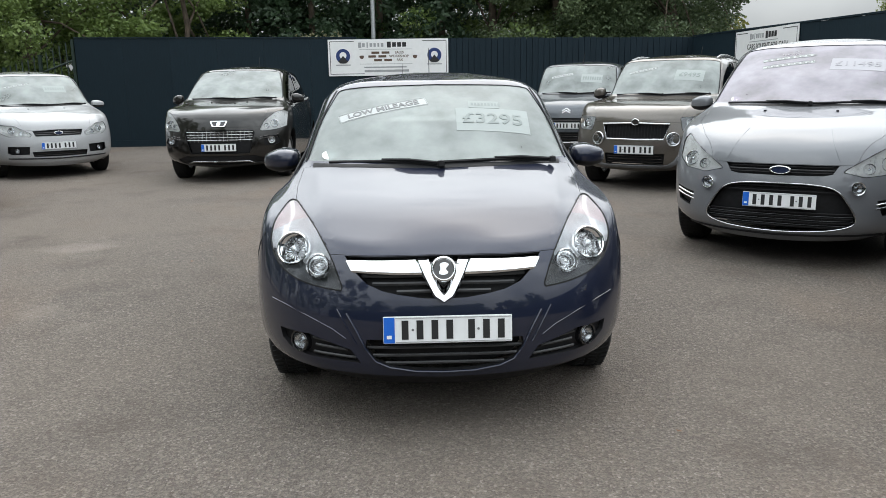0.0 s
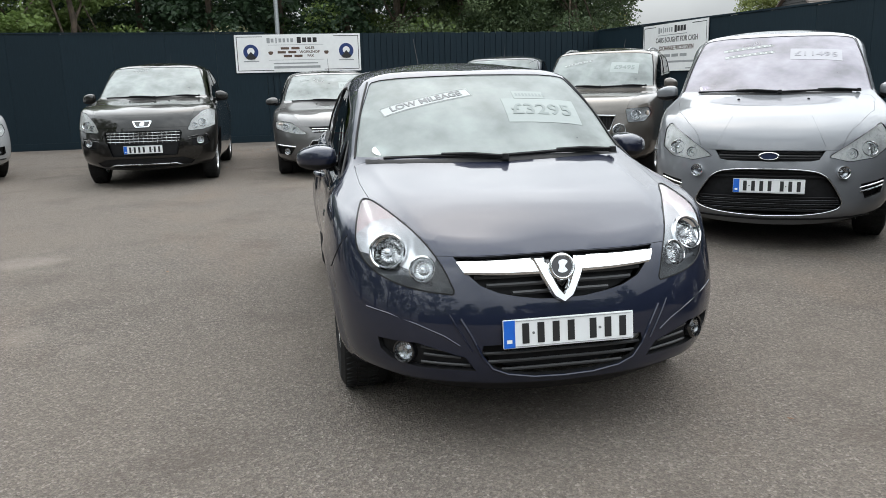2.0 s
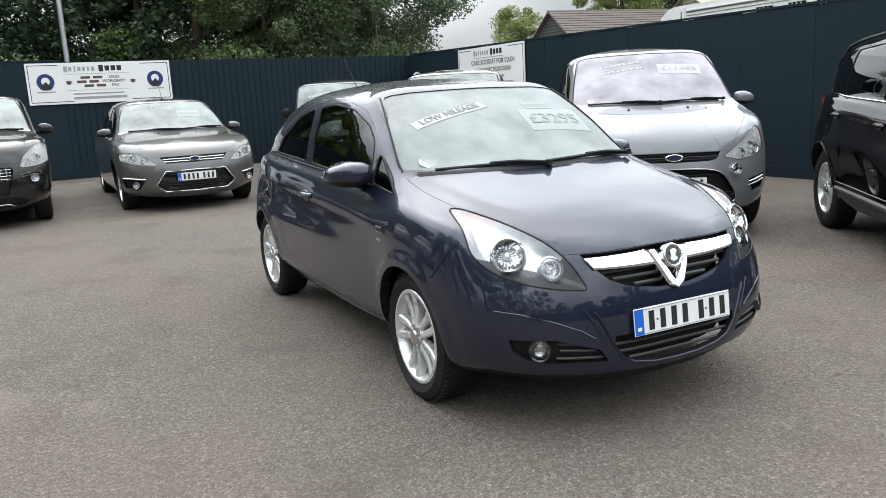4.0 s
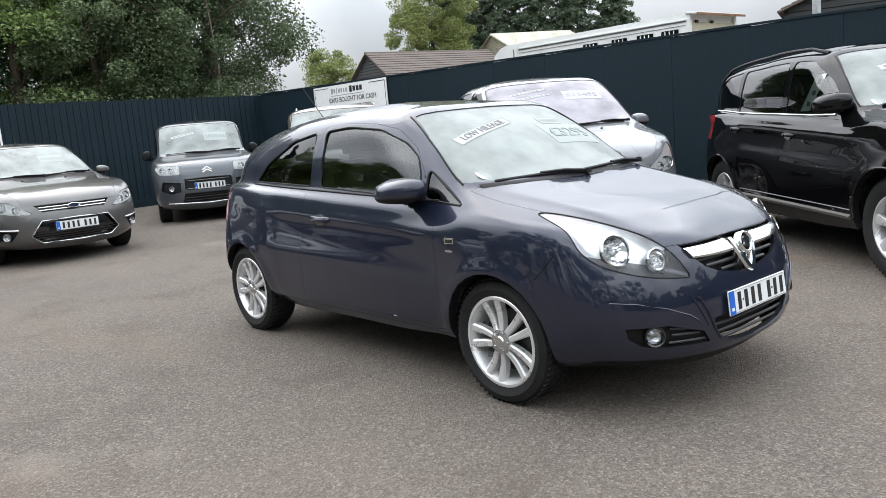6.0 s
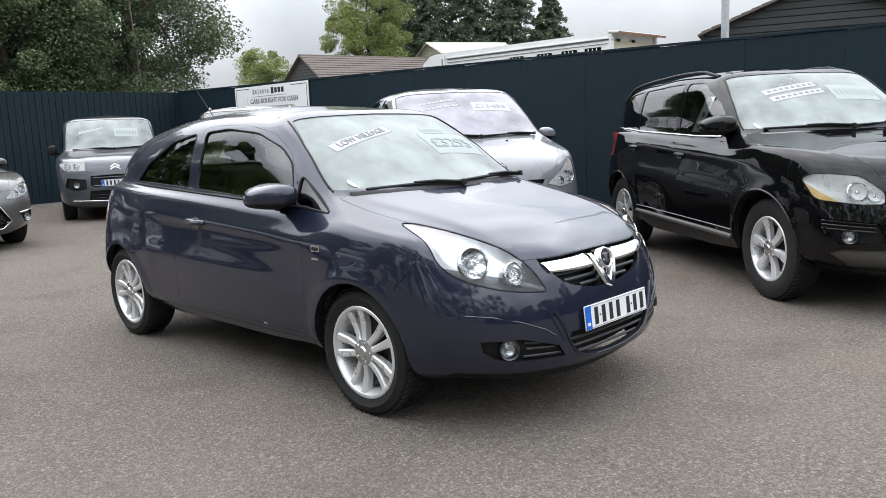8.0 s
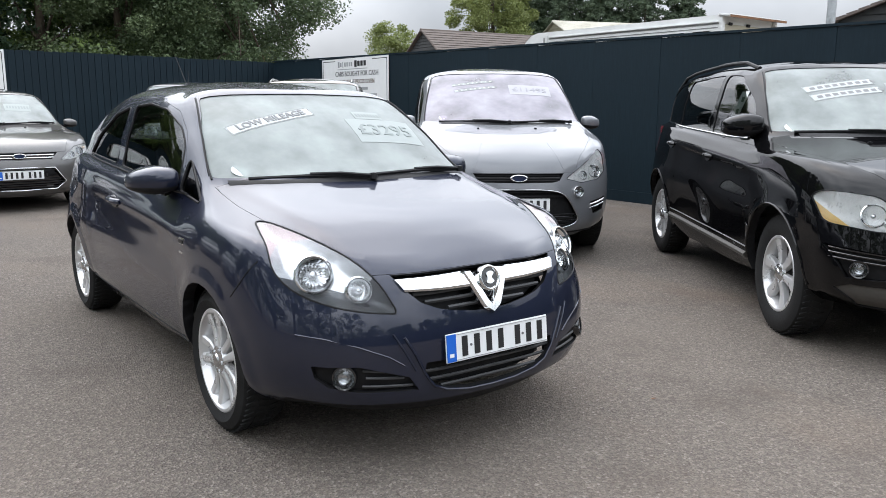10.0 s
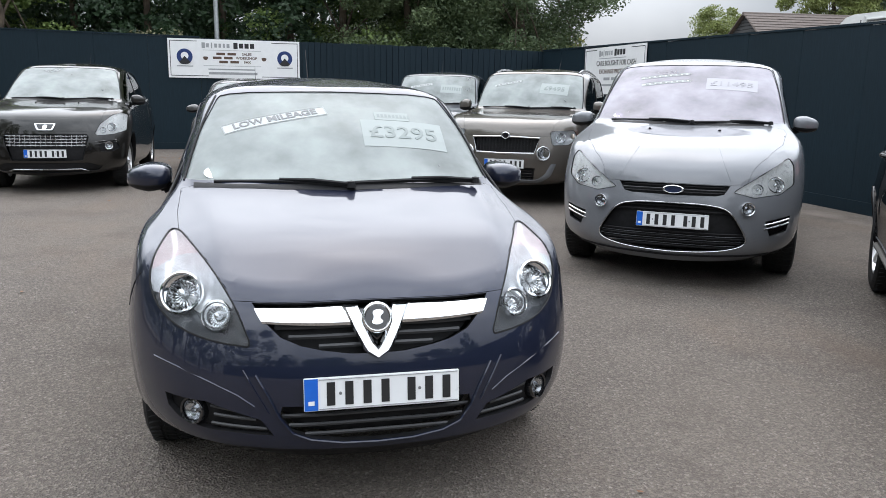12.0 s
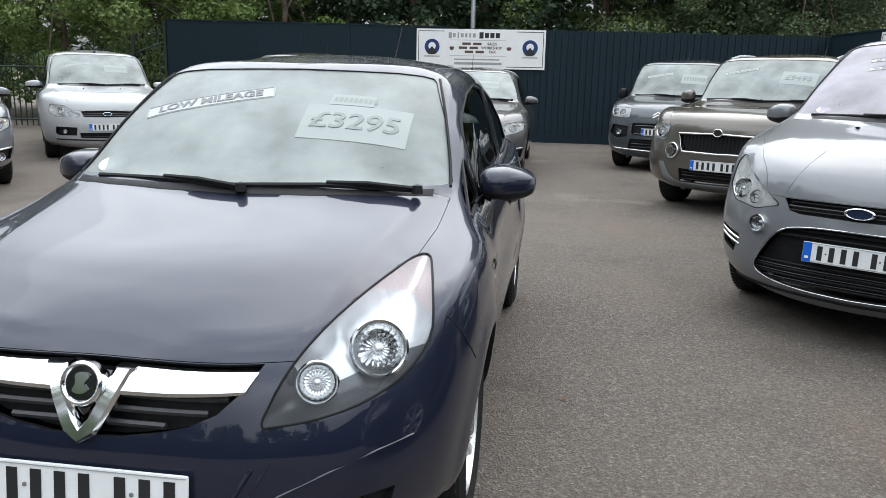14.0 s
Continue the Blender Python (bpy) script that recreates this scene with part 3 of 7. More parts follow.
class Shell:
    """The half skin being cut into panels; every panel comes out mirrored as well."""

    def __init__(self, P, su=6, sv=5):
        pts = sculpt(fair_bonnet(skin(P, su, sv), su, sv, P), P)
        self.bm = bm = bmesh.new()
        grid = [[bm.verts.new(p) for p in row] for row in pts]
        for a, b in zip(grid, grid[1:]):
            for i in range(len(a) - 1):
                bm.faces.new((a[i], a[i + 1], b[i + 1], b[i]))
        bmesh.ops.remove_doubles(bm, verts=bm.verts, dist=1e-4)
        for v in bm.verts:
            if abs(v.co.x) < 2e-3:
                v.co.x = 0.0
        bm.normal_update()
        self.lip = bm.faces.layers.int.new("lip")

    def inside(self, outline, axes, keep):
        """Cuts along a convex outline, seen along the axis left over, and gives the faces within it."""
        bm = self.bm
        i, j = "XYZ".index(axes[0]), "XYZ".index(axes[1])
        area = sum(p[0] * q[1] - q[0] * p[1] for p, q in zip(outline, outline[1:] + outline[:1]))
        if area < 0:
            outline = outline[::-1]
        lo = [min(p[k] for p in outline) for k in (0, 1)]
        hi = [max(p[k] for p in outline) for k in (0, 1)]
        faces = []
        for f in bm.faces:
            if f[self.lip]:
                continue
            cs = [(v.co[i], v.co[j]) for v in f.verts]
            if max(c[0] for c in cs) >= lo[0] and min(c[0] for c in cs) <= hi[0] and max(c[1] for c in cs) >= lo[1] and min(c[1] for c in cs) <= hi[1] and keep(f.calc_center_median(), f.normal):
                faces.append(f)
        for p, q in zip(outline, outline[1:] + outline[:1]):
            no = Vector((0, 0, 0))
            no[i], no[j] = q[1] - p[1], p[0] - q[0]
            if no.length < 1e-6:
                continue
            co = Vector((0, 0, 0))
            co[i], co[j] = p
            geom = list({e for f in faces for e in f.edges}) + list({v for f in faces for v in f.verts}) + faces
            got = bmesh.ops.bisect_plane(bm, geom=geom, dist=1e-5, plane_co=co, plane_no=no)
            faces = [g for g in got["geom"] if isinstance(g, bmesh.types.BMFace) and (g.calc_center_median() - co).dot(no) < 0]
        return faces

    def take(self, outline, axes, keep, lip=0.015, gap=0.0, inset=0.0, drop=False):
        """Takes a panel out of the skin; the hole gets a lip that turns inward. Gives the panel's own bmesh (half)."""
        faces = self.inside(outline, axes, keep)
        return self.take_faces(faces, lip, gap, inset, drop)

    def take_faces(self, faces, lip=0.015, gap=0.0, inset=0.0, drop=False):
        bm = self.bm
        out = bmesh.new()
        seen = {}
        for f in faces:
            for v in f.verts:
                if v not in seen:
                    seen[v] = out.verts.new(v.co)
            out.faces.new([seen[v] for v in f.verts])
        bmesh.ops.recalc_face_normals(out, faces=out.faces)
        inner = set(faces)
        rim = [e for f in faces for e in f.edges if any(g not in inner for g in e.link_faces)]
        normals = {v: v.normal.copy() for e in rim for v in e.verts}
        bmesh.ops.delete(bm, geom=faces, context="FACES")
        rim = [e for e in set(rim) if e.is_valid]
        if lip and rim:
            made = bmesh.ops.extrude_edge_only(bm, edges=rim)["geom"]
            for g in made:
                if isinstance(g, bmesh.types.BMFace):
                    g[self.lip] = 1
                    g.material_index = 1
            for e in rim:
                e.smooth = False
            old = {v.co.copy().freeze(): n for v, n in normals.items() if v.is_valid}
            for v in [g for g in made if isinstance(g, bmesh.types.BMVert)]:
                n = old.get(v.co.copy().freeze(), Vector((0, 0, 1)))
                dx = 0 if abs(v.co.x) < 1e-5 else 1
                d = n * -lip
                v.co += Vector((d.x * dx, d.y, d.z))
        out.normal_update()
        if sum((f.normal.dot(faces_dir(f)) for f in out.faces)) < 0:
            bmesh.ops.reverse_faces(out, faces=out.faces)
            out.normal_update()
        if gap:
            edges = [e for e in out.edges if e.is_boundary and not all(abs(v.co.x) < 1e-5 for v in e.verts)]
            shift = {}
            for e in edges:
                f = e.link_faces[0]
                d = e.verts[1].co - e.verts[0].co
                side = f.normal.cross(d).normalized()
                if side.dot(f.calc_center_median() - e.verts[0].co) < 0:
                    side = -side
                for v in e.verts:
                    shift.setdefault(v, []).append(side)
            for v, s in shift.items():
                n = sum(s, Vector()) / len(s)
                n.normalize()
                if abs(v.co.x) < 1e-5:
                    n.x = 0
                v.co += n * gap
        if inset:
            for v in out.verts:
                d = v.normal * -inset
                v.co += d if abs(v.co.x) > 1e-5 else Vector((0, d.y, d.z))
        if gap:
            edges = [e for e in out.edges if e.is_boundary and not all(abs(v.co.x) < 1e-5 for v in e.verts)]
            ns = {v.co.copy().freeze(): v.normal.copy() for e in edges for v in e.verts}
            made = bmesh.ops.extrude_edge_only(out, edges=edges)["geom"]
            for e in edges:
                e.smooth = False
            for g in made:
                if isinstance(g, bmesh.types.BMFace):
                    g.material_index = 1
            for v in [g for g in made if isinstance(g, bmesh.types.BMVert)]:
                d = ns.get(v.co.copy().freeze(), Vector((0, 0, 0))) * -0.012
                v.co += d if abs(v.co.x) > 1e-5 else Vector((0, d.y, d.z))
        return out


def faces_dir(f):
    """Roughly outward at a face of a car's skin."""
    c = f.calc_center_median()
    return Vector((c.x, (c.y - 1.2) * 0.35, c.z - 0.55))


def mirrored(bm, whole=True):
    """Both halves of a centred panel (whole), or the other side's copy of a side panel."""
    if whole:
        geom = bmesh.ops.duplicate(bm, geom=bm.verts[:] + bm.edges[:] + bm.faces[:])["geom"]
        vs = [g for g in geom if isinstance(g, bmesh.types.BMVert)]
        fs = [g for g in geom if isinstance(g, bmesh.types.BMFace)]
        for v in vs:
            v.co.x = -v.co.x
        bmesh.ops.reverse_faces(bm, faces=fs)
        bmesh.ops.remove_doubles(bm, verts=[v for v in bm.verts if abs(v.co.x) < 1e-4], dist=2e-4)
        return bm
    out = bm.copy()
    for v in out.verts:
        v.co.x = -v.co.x
    bmesh.ops.reverse_faces(out, faces=out.faces)
    return out


def pair(name, bm, material, parent, label="", smooth="all"):
    """A side panel and its mirror image, as two parts."""
    other = mirrored(bm, False)
    return part(name, bm, material, parent, label, smooth), part(name, other, material, parent, label, smooth)


def circle(y, z, r, n=28):
    return [(y + r * math.cos(2 * math.pi * k / n), z + r * math.sin(2 * math.pi * k / n)) for k in range(n)]


def hull(points):
    """The convex outline round a few points."""
    ps = sorted(set(points))
    def chain(seq):
        out = []
        for p in seq:
            while len(out) > 1 and (out[-1][0] - out[-2][0]) * (p[1] - out[-2][1]) - (out[-1][1] - out[-2][1]) * (p[0] - out[-2][0]) <= 1e-9:
                out.pop()
            out.append(p)
        return out[:-1]
    return chain(ps) + chain(ps[::-1])


def build_wheel(P, car, name, y, side, spokes):
    """A wheel whose hub lies at (side, y): tyre, rim with spokes, hub cap, brake disc."""
    R, w, rim = P["wheel"], 0.20, P["rim"]
    wheel = new(name)
    wheel.parent = car
    wheel.matrix_local = Matrix.Translation((side * (P["track"] - 0.0), y, R)) @ (Matrix() if side > 0 else Matrix.Rotation(math.pi, 4, "Z"))
    e = 0.018
    prof = [(rim - 0.012, -w), (rim + 0.01, -w - 0.004), (R - 0.05, -w - 0.012), (R - e, -w), (R, -w + 0.03), (R, -w / 2), (R, -0.03), (R - e * 0.7, -0.006), (R - 0.045, 0.010), (rim + 0.025, 0.004), (rim + 0.004, -0.006), (rim - 0.012, -0.012)]
    bm = lathe(prof, 48)
    n = 60
    for k in range(n):
        a = 2 * math.pi * (k + 0.5) / n
        for off, tilt in ((-0.035, 0.35), (-0.085, -0.35), (-0.135, 0.35)):
            m = Matrix.Rotation(a, 4, "X") @ Matrix.Translation((off, 0, R + 0.001)) @ Matrix.Rotation(tilt, 4, "Z") @ Matrix.Diagonal((0.042, 0.014, 0.008, 1))
            bmesh.ops.create_cube(bm, size=1, matrix=m)
    part("tyre", bm, RUBBER, wheel, "", True)
    bm = lathe([(rim - 0.004, -w), (rim - 0.03, -w + 0.01), (rim - 0.035, -0.05), (rim - 0.022, -0.02), (rim - 0.014, -0.004), (rim - 0.002, -0.004), (rim + 0.006, -0.010), (rim, -0.02)], 48)
    rim_ob = part("rim", bm, ALLOY, wheel, "silver alloy rim", True)
    def spoke(a, half_in, half_out, lean, base=0.0, dish=0.02):
        sb = bmesh.new()
        r0, r1 = 0.045, rim - 0.012
        prev = None
        for t in (0.0, 0.25, 0.5, 0.75, 1.0):
            r = r0 + (r1 - r0) * t
            h = half_in + (half_out - half_in) * t
            off = base + lean * t
            x = -0.012 - dish * math.sin(math.pi * min(1, t * 1.1)) * 0.6
            ring = [sb.verts.new((x - 0.035, off - h, r)), sb.verts.new((x - 0.004, off - h, r)), sb.verts.new((x + 0.002, off - h * 0.6, r)), sb.verts.new((x + 0.002, off + h * 0.6, r)), sb.verts.new((x - 0.004, off + h, r)), sb.verts.new((x - 0.035, off + h, r))]
            if prev:
                for k in range(6):
                    sb.faces.new((prev[k], prev[(k + 1) % 6], ring[(k + 1) % 6], ring[k]))
            prev = ring
        bmesh.ops.rotate(sb, verts=sb.verts, cent=(0, 0, 0), matrix=Matrix.Rotation(a, 3, "X"))
        bmesh.ops.recalc_face_normals(sb, faces=sb.faces)
        part("spoke", sb, ALLOY, wheel, "", True)
    count, kind = spokes
    for k in range(count):
        a = 2 * math.pi * k / count + 0.3
        if kind == "double":
            spoke(a, 0.015, 0.022, -0.030, -0.016)
            spoke(a, 0.015, 0.022, 0.030, 0.016)
        elif kind == "flared":
            spoke(a, 0.020, 0.040, 0.0)
        elif kind == "wide":
            spoke(a, 0.028, 0.058, 0.0)
        else:
            spoke(a, 0.022, 0.020, 0.0)
    part("hub_cap", lathe([(0.0, 0.004), (0.026, 0.003), (0.032, -0.004), (0.060, -0.010), (0.066, -0.03), (0.0, -0.03)], 20), SATIN_CHROME, wheel, "", True)
    for k in range(5):
        a = 2 * math.pi * k / 5
        part("wheel_bolt", lathe([(0, -0.002), (0.008, -0.002), (0.009, -0.012), (0, -0.012)], 8), SATIN_CHROME, wheel).location = (0, 0.048 * math.cos(a), 0.048 * math.sin(a))
    part("brake_disc", lathe([(0.0, -0.075), (rim - 0.07, -0.075), (rim - 0.07, -0.095), (0.0, -0.095)], 28), ALLOY_DARK, wheel)
    return wheel


def number_plate(car, at, tilt=0.0, lean=0.0):
    """A white front plate with a blue band; the characters are plain bars."""
    p = new("number_plate")
    p.parent = car
    p.matrix_local = Matrix.Translation(at) @ Matrix.Rotation(lean, 4, "Z") @ Matrix.Rotation(tilt, 4, "X")
    part("plate_board", box((0.520, 0.006, 0.111), bevel=0.002), PLATE_WHITE, p, "white plate")
    part("blue_band", box((0.044, 0.002, 0.105), (-0.236, -0.0045, 0)), PLATE_BLUE, p, "blue band")
    part("band_mark", box((0.020, 0.002, 0.014), (-0.236, -0.0055, -0.028)), PLATE_WHITE, p)
    for x in (-0.172, -0.112, -0.052, 0.008, 0.096, 0.156, 0.216):
        part("plate_bar", box((0.027, 0.002, 0.078), (x, -0.0045, 0)), BLACK_INK, p)
    for z in (0.049, -0.049):
        part("plate_edge", box((0.466, 0.002, 0.0022), (0.022, -0.0045, z)), GREY_INK, p)
    for x in (-0.141, 0.124):
        part("plate_screw", lathe([(0, -0.004), (0.005, -0.003), (0.006, 0.002)], 8, "Y"), GREY_INK_DARK, p).location = (x, -0.003, 0)
    return p


def door_mirror(car, P, paint, at, size=(0.10, 0.10, 0.075), two_tone=True):
    """Both door mirrors: rounded painted shell, black foot and mirror glass."""
    for side in (1, -1):
        bm = bmesh.new()
        bmesh.ops.create_uvsphere(bm, u_segments=20, v_segments=12, radius=1)
        for v in bm.verts:
            x, y, z = (math.copysign(abs(q) ** 0.62, q) for q in v.co)
            if y > 0.35:
                y = 0.35
            k = (1.0 - 0.10 * max(0, -x)) * (1.0 - 0.30 * max(0, x))
            v.co = Vector((x * size[0], y * size[1] * (1 - 0.35 * max(0, x)) + 0.25 * size[1] * x, z * size[2] * k - 0.12 * size[2] * x))
        if two_tone:
            for f in bm.faces:
                f.material_index = 1 if f.calc_center_median().z < -0.30 * size[2] else 0
        bmesh.ops.translate(bm, verts=bm.verts, vec=at)
        foot = box((0.11, 0.06, 0.035), (at[0] - size[0] * 0.95, at[1] + 0.02, at[2] - size[2] * 0.75), Euler((0, 0.35, 0)), 0.012)
        glass = slab([(at[0] + size[0] * 0.86 * math.cos(a), at[2] + size[2] * 0.84 * math.sin(a)) for a in np.linspace(0, 2 * math.pi, 20)[:-1]], 0.003, "XZ", at[1] + size[1] * 0.35)
        if side < 0:
            bm, foot, glass = mirrored(bm, False), mirrored(foot, False), mirrored(glass, False)
        ob = part("door_mirror", bm, [paint, TRIM_BLACK], car, "body-coloured mirror shell", "all")
        part("mirror_foot", foot, TRIM_BLACK, ob, "", True)
        part("mirror_glass", glass, CHROME, ob, "mirror glass")


def wiper(car, a, b, drop=0.02):
    """A wiper: arm, blade and pivot along a line at the foot of the screen."""
    a, b = Vector(a), Vector(b)
    w = part("wiper", tube([a, a.lerp(b, 0.3) + Vector((0, -0.004, 0.014)), a.lerp(b, 0.56) + Vector((0, 0.004, 0.012))], 0.0085, 6), TRIM_BLACK, car, "black wiper arm", True)
    m = (a * 0.45 + b * 0.55)
    d = (b - a)
    part("wiper_blade", tube([m - d * 0.52 + Vector((0, 0.004, -0.004)), m + Vector((0, 0.002, 0.004)), m + d * 0.52 + Vector((0, 0.004, -0.004))], 0.0095, 6), TRIM_BLACK, w, "", True)
    part("wiper_pivot", lathe([(0, 0.016), (0.016, 0.012), (0.02, -0.015), (0, -0.015)], 12, "Z"), TRIM_BLACK, w).location = a


def bowl(car, at, r, tilt, parent_name="lamp_bowl", depth=0.034):
    """A round lamp bowl with a bright rim, fluted reflector and bulb cover; looks along -y."""
    prof = [(0.0, depth), (r * 0.35, depth * 0.95), (r * 0.7, depth * 0.6), (r * 0.88, depth * 0.2), (r * 0.90, -0.004), (r * 0.96, -0.008), (r * 1.03, -0.004), (r * 1.05, 0.012)]
    bm = lathe(prof, 40, "Y")
    for v in bm.verts:
        rad = math.hypot(v.co.x, v.co.z)
        if 0.3 * r < rad < 0.86 * r:
            v.co.y += 0.0020 * math.copysign(1, math.sin(20 * math.atan2(v.co.z, v.co.x) + 0.3))
    for f in bm.faces:
        c = f.calc_center_median()
        rad = math.hypot(c.x, c.z)
        f.material_index = 1 if 0.87 * r < rad < 0.905 * r else 0
    ob = part(parent_name, bm, [REFLECTOR, LAMP_GREY], car, "silvered lamp bowl", True)
    ob.matrix_local = Matrix.Translation(at) @ tilt
    part("bulb_cover", lathe([(0, -0.002), (r * 0.17, 0.002), (r * 0.22, depth * 0.9), (0, depth * 0.9)], 14, "Y"), SATIN_CHROME, ob, "", True)
    return ob


def seat(car, x, y, z):
    s = part("seat", box((0.50, 0.50, 0.16), (x, y, z), None, 0.04), CABIN_FABRIC, car, "dark fabric seat", True)
    part("seat_back", box((0.48, 0.14, 0.60), (x, y + 0.30, z + 0.34), Euler((-0.28, 0, 0)), 0.05), CABIN_FABRIC, s, "", True)
    part("headrest", box((0.26, 0.10, 0.18), (x, y + 0.41, z + 0.75), Euler((-0.2, 0, 0)), 0.04), CABIN_FABRIC, s, "", True)


def cabin(car, P):
    """Dashboard, seats, steering wheel, floor and headliner, seen dimly through the glass."""
    W, sb, belt = P["half_width"], P["screen_base"], P["belt"]
    part("cabin_floor", box((1.5 * W, P["rear"] - sb - 0.55, 0.05), (0, (P["rear"] + sb) / 2 - 0.1, P["sill"] + 0.10)), CABIN_DARK, car)
    part("dashboard", box((1.62 * W, 0.50, 0.22), (0, sb + 0.42, belt - 0.16), Euler((0.06, 0, 0)), 0.06), CABIN_DARK, car, "dark moulded dashboard", True)
    part("parcel_shelf", box((1.2 * W, 0.5, 0.03), (0, P["rear"] - 0.55, belt - 0.05)), CABIN_DARK, car)
    for x in (0.43 * W, -0.43 * W):
        seat(car, x, sb + 1.12, P["sill"] + 0.32)
    bench = part("rear_bench", box((1.3 * W, 0.5, 0.18), (0, sb + 1.95, P["sill"] + 0.32), None, 0.04), CABIN_FABRIC, car, "", True)
    part("bench_back", box((1.3 * W, 0.14, 0.55), (0, sb + 2.2, P["sill"] + 0.62), Euler((-0.25, 0, 0)), 0.05), CABIN_FABRIC, bench, "", True)
    ring = [(-0.43 * W + 0.18 * math.cos(a), sb + 0.74 + 0.07 * math.sin(a), belt - 0.06 + 0.16 * math.sin(a)) for a in np.linspace(0, 2 * math.pi, 25)]
    part("steering_wheel", tube(ring, 0.014, 8), CABIN_DARK, car, "", True)
    part("rear_view_mirror", box((0.22, 0.03, 0.06), (0, P["screen_top"] - 0.02, P["roof"] - 0.14), None, 0.015), CABIN_DARK, car, "", True)
    # floor pan closes the underside
    part("floor_pan", box((1.5 * W, P["rear"] - P["front"] - 1.1, 0.04), (0, (P["rear"] + P["front"]) / 2 + 0.05, P["sill"] + 0.05), None, 0.01), TRIM_BLACK, car, "dark underside")


def clip_outline(points, a, b, c):
    """The part of an outline where a*y + b*z <= c."""
    out = []
    for p, q in zip(points, points[1:] + points[:1]):
        dp, dq = a * p[0] + b * p[1] - c, a * q[0] + b * q[1] - c
        if dp <= 0:
            out.append(p)
        if (dp < 0 < dq) or (dq < 0 < dp):
            t = dp / (dp - dq)
            out.append((p[0] + (q[0] - p[0]) * t, p[1] + (q[1] - p[1]) * t))
    return out


def rounded(points, r):
    """An outline with its corners rounded by r."""
    out = []
    n = len(points)
    for i in range(n):
        a, p, b = Vector(points[i - 1]), Vector(points[i]), Vector(points[(i + 1) % n])
        da, db = a - p, b - p
        if da.length < 1e-4 or db.length < 1e-4:
            continue
        k = min(r, da.length * 0.45, db.length * 0.45)
        s, e = p + da.normalized() * k, p + db.normalized() * k
        for t in (0.0, 0.33, 0.67, 1.0):
            q = s * (1 - t) ** 2 + p * 2 * t * (1 - t) + e * t * t
            out.append((q.x, q.y))
    return out


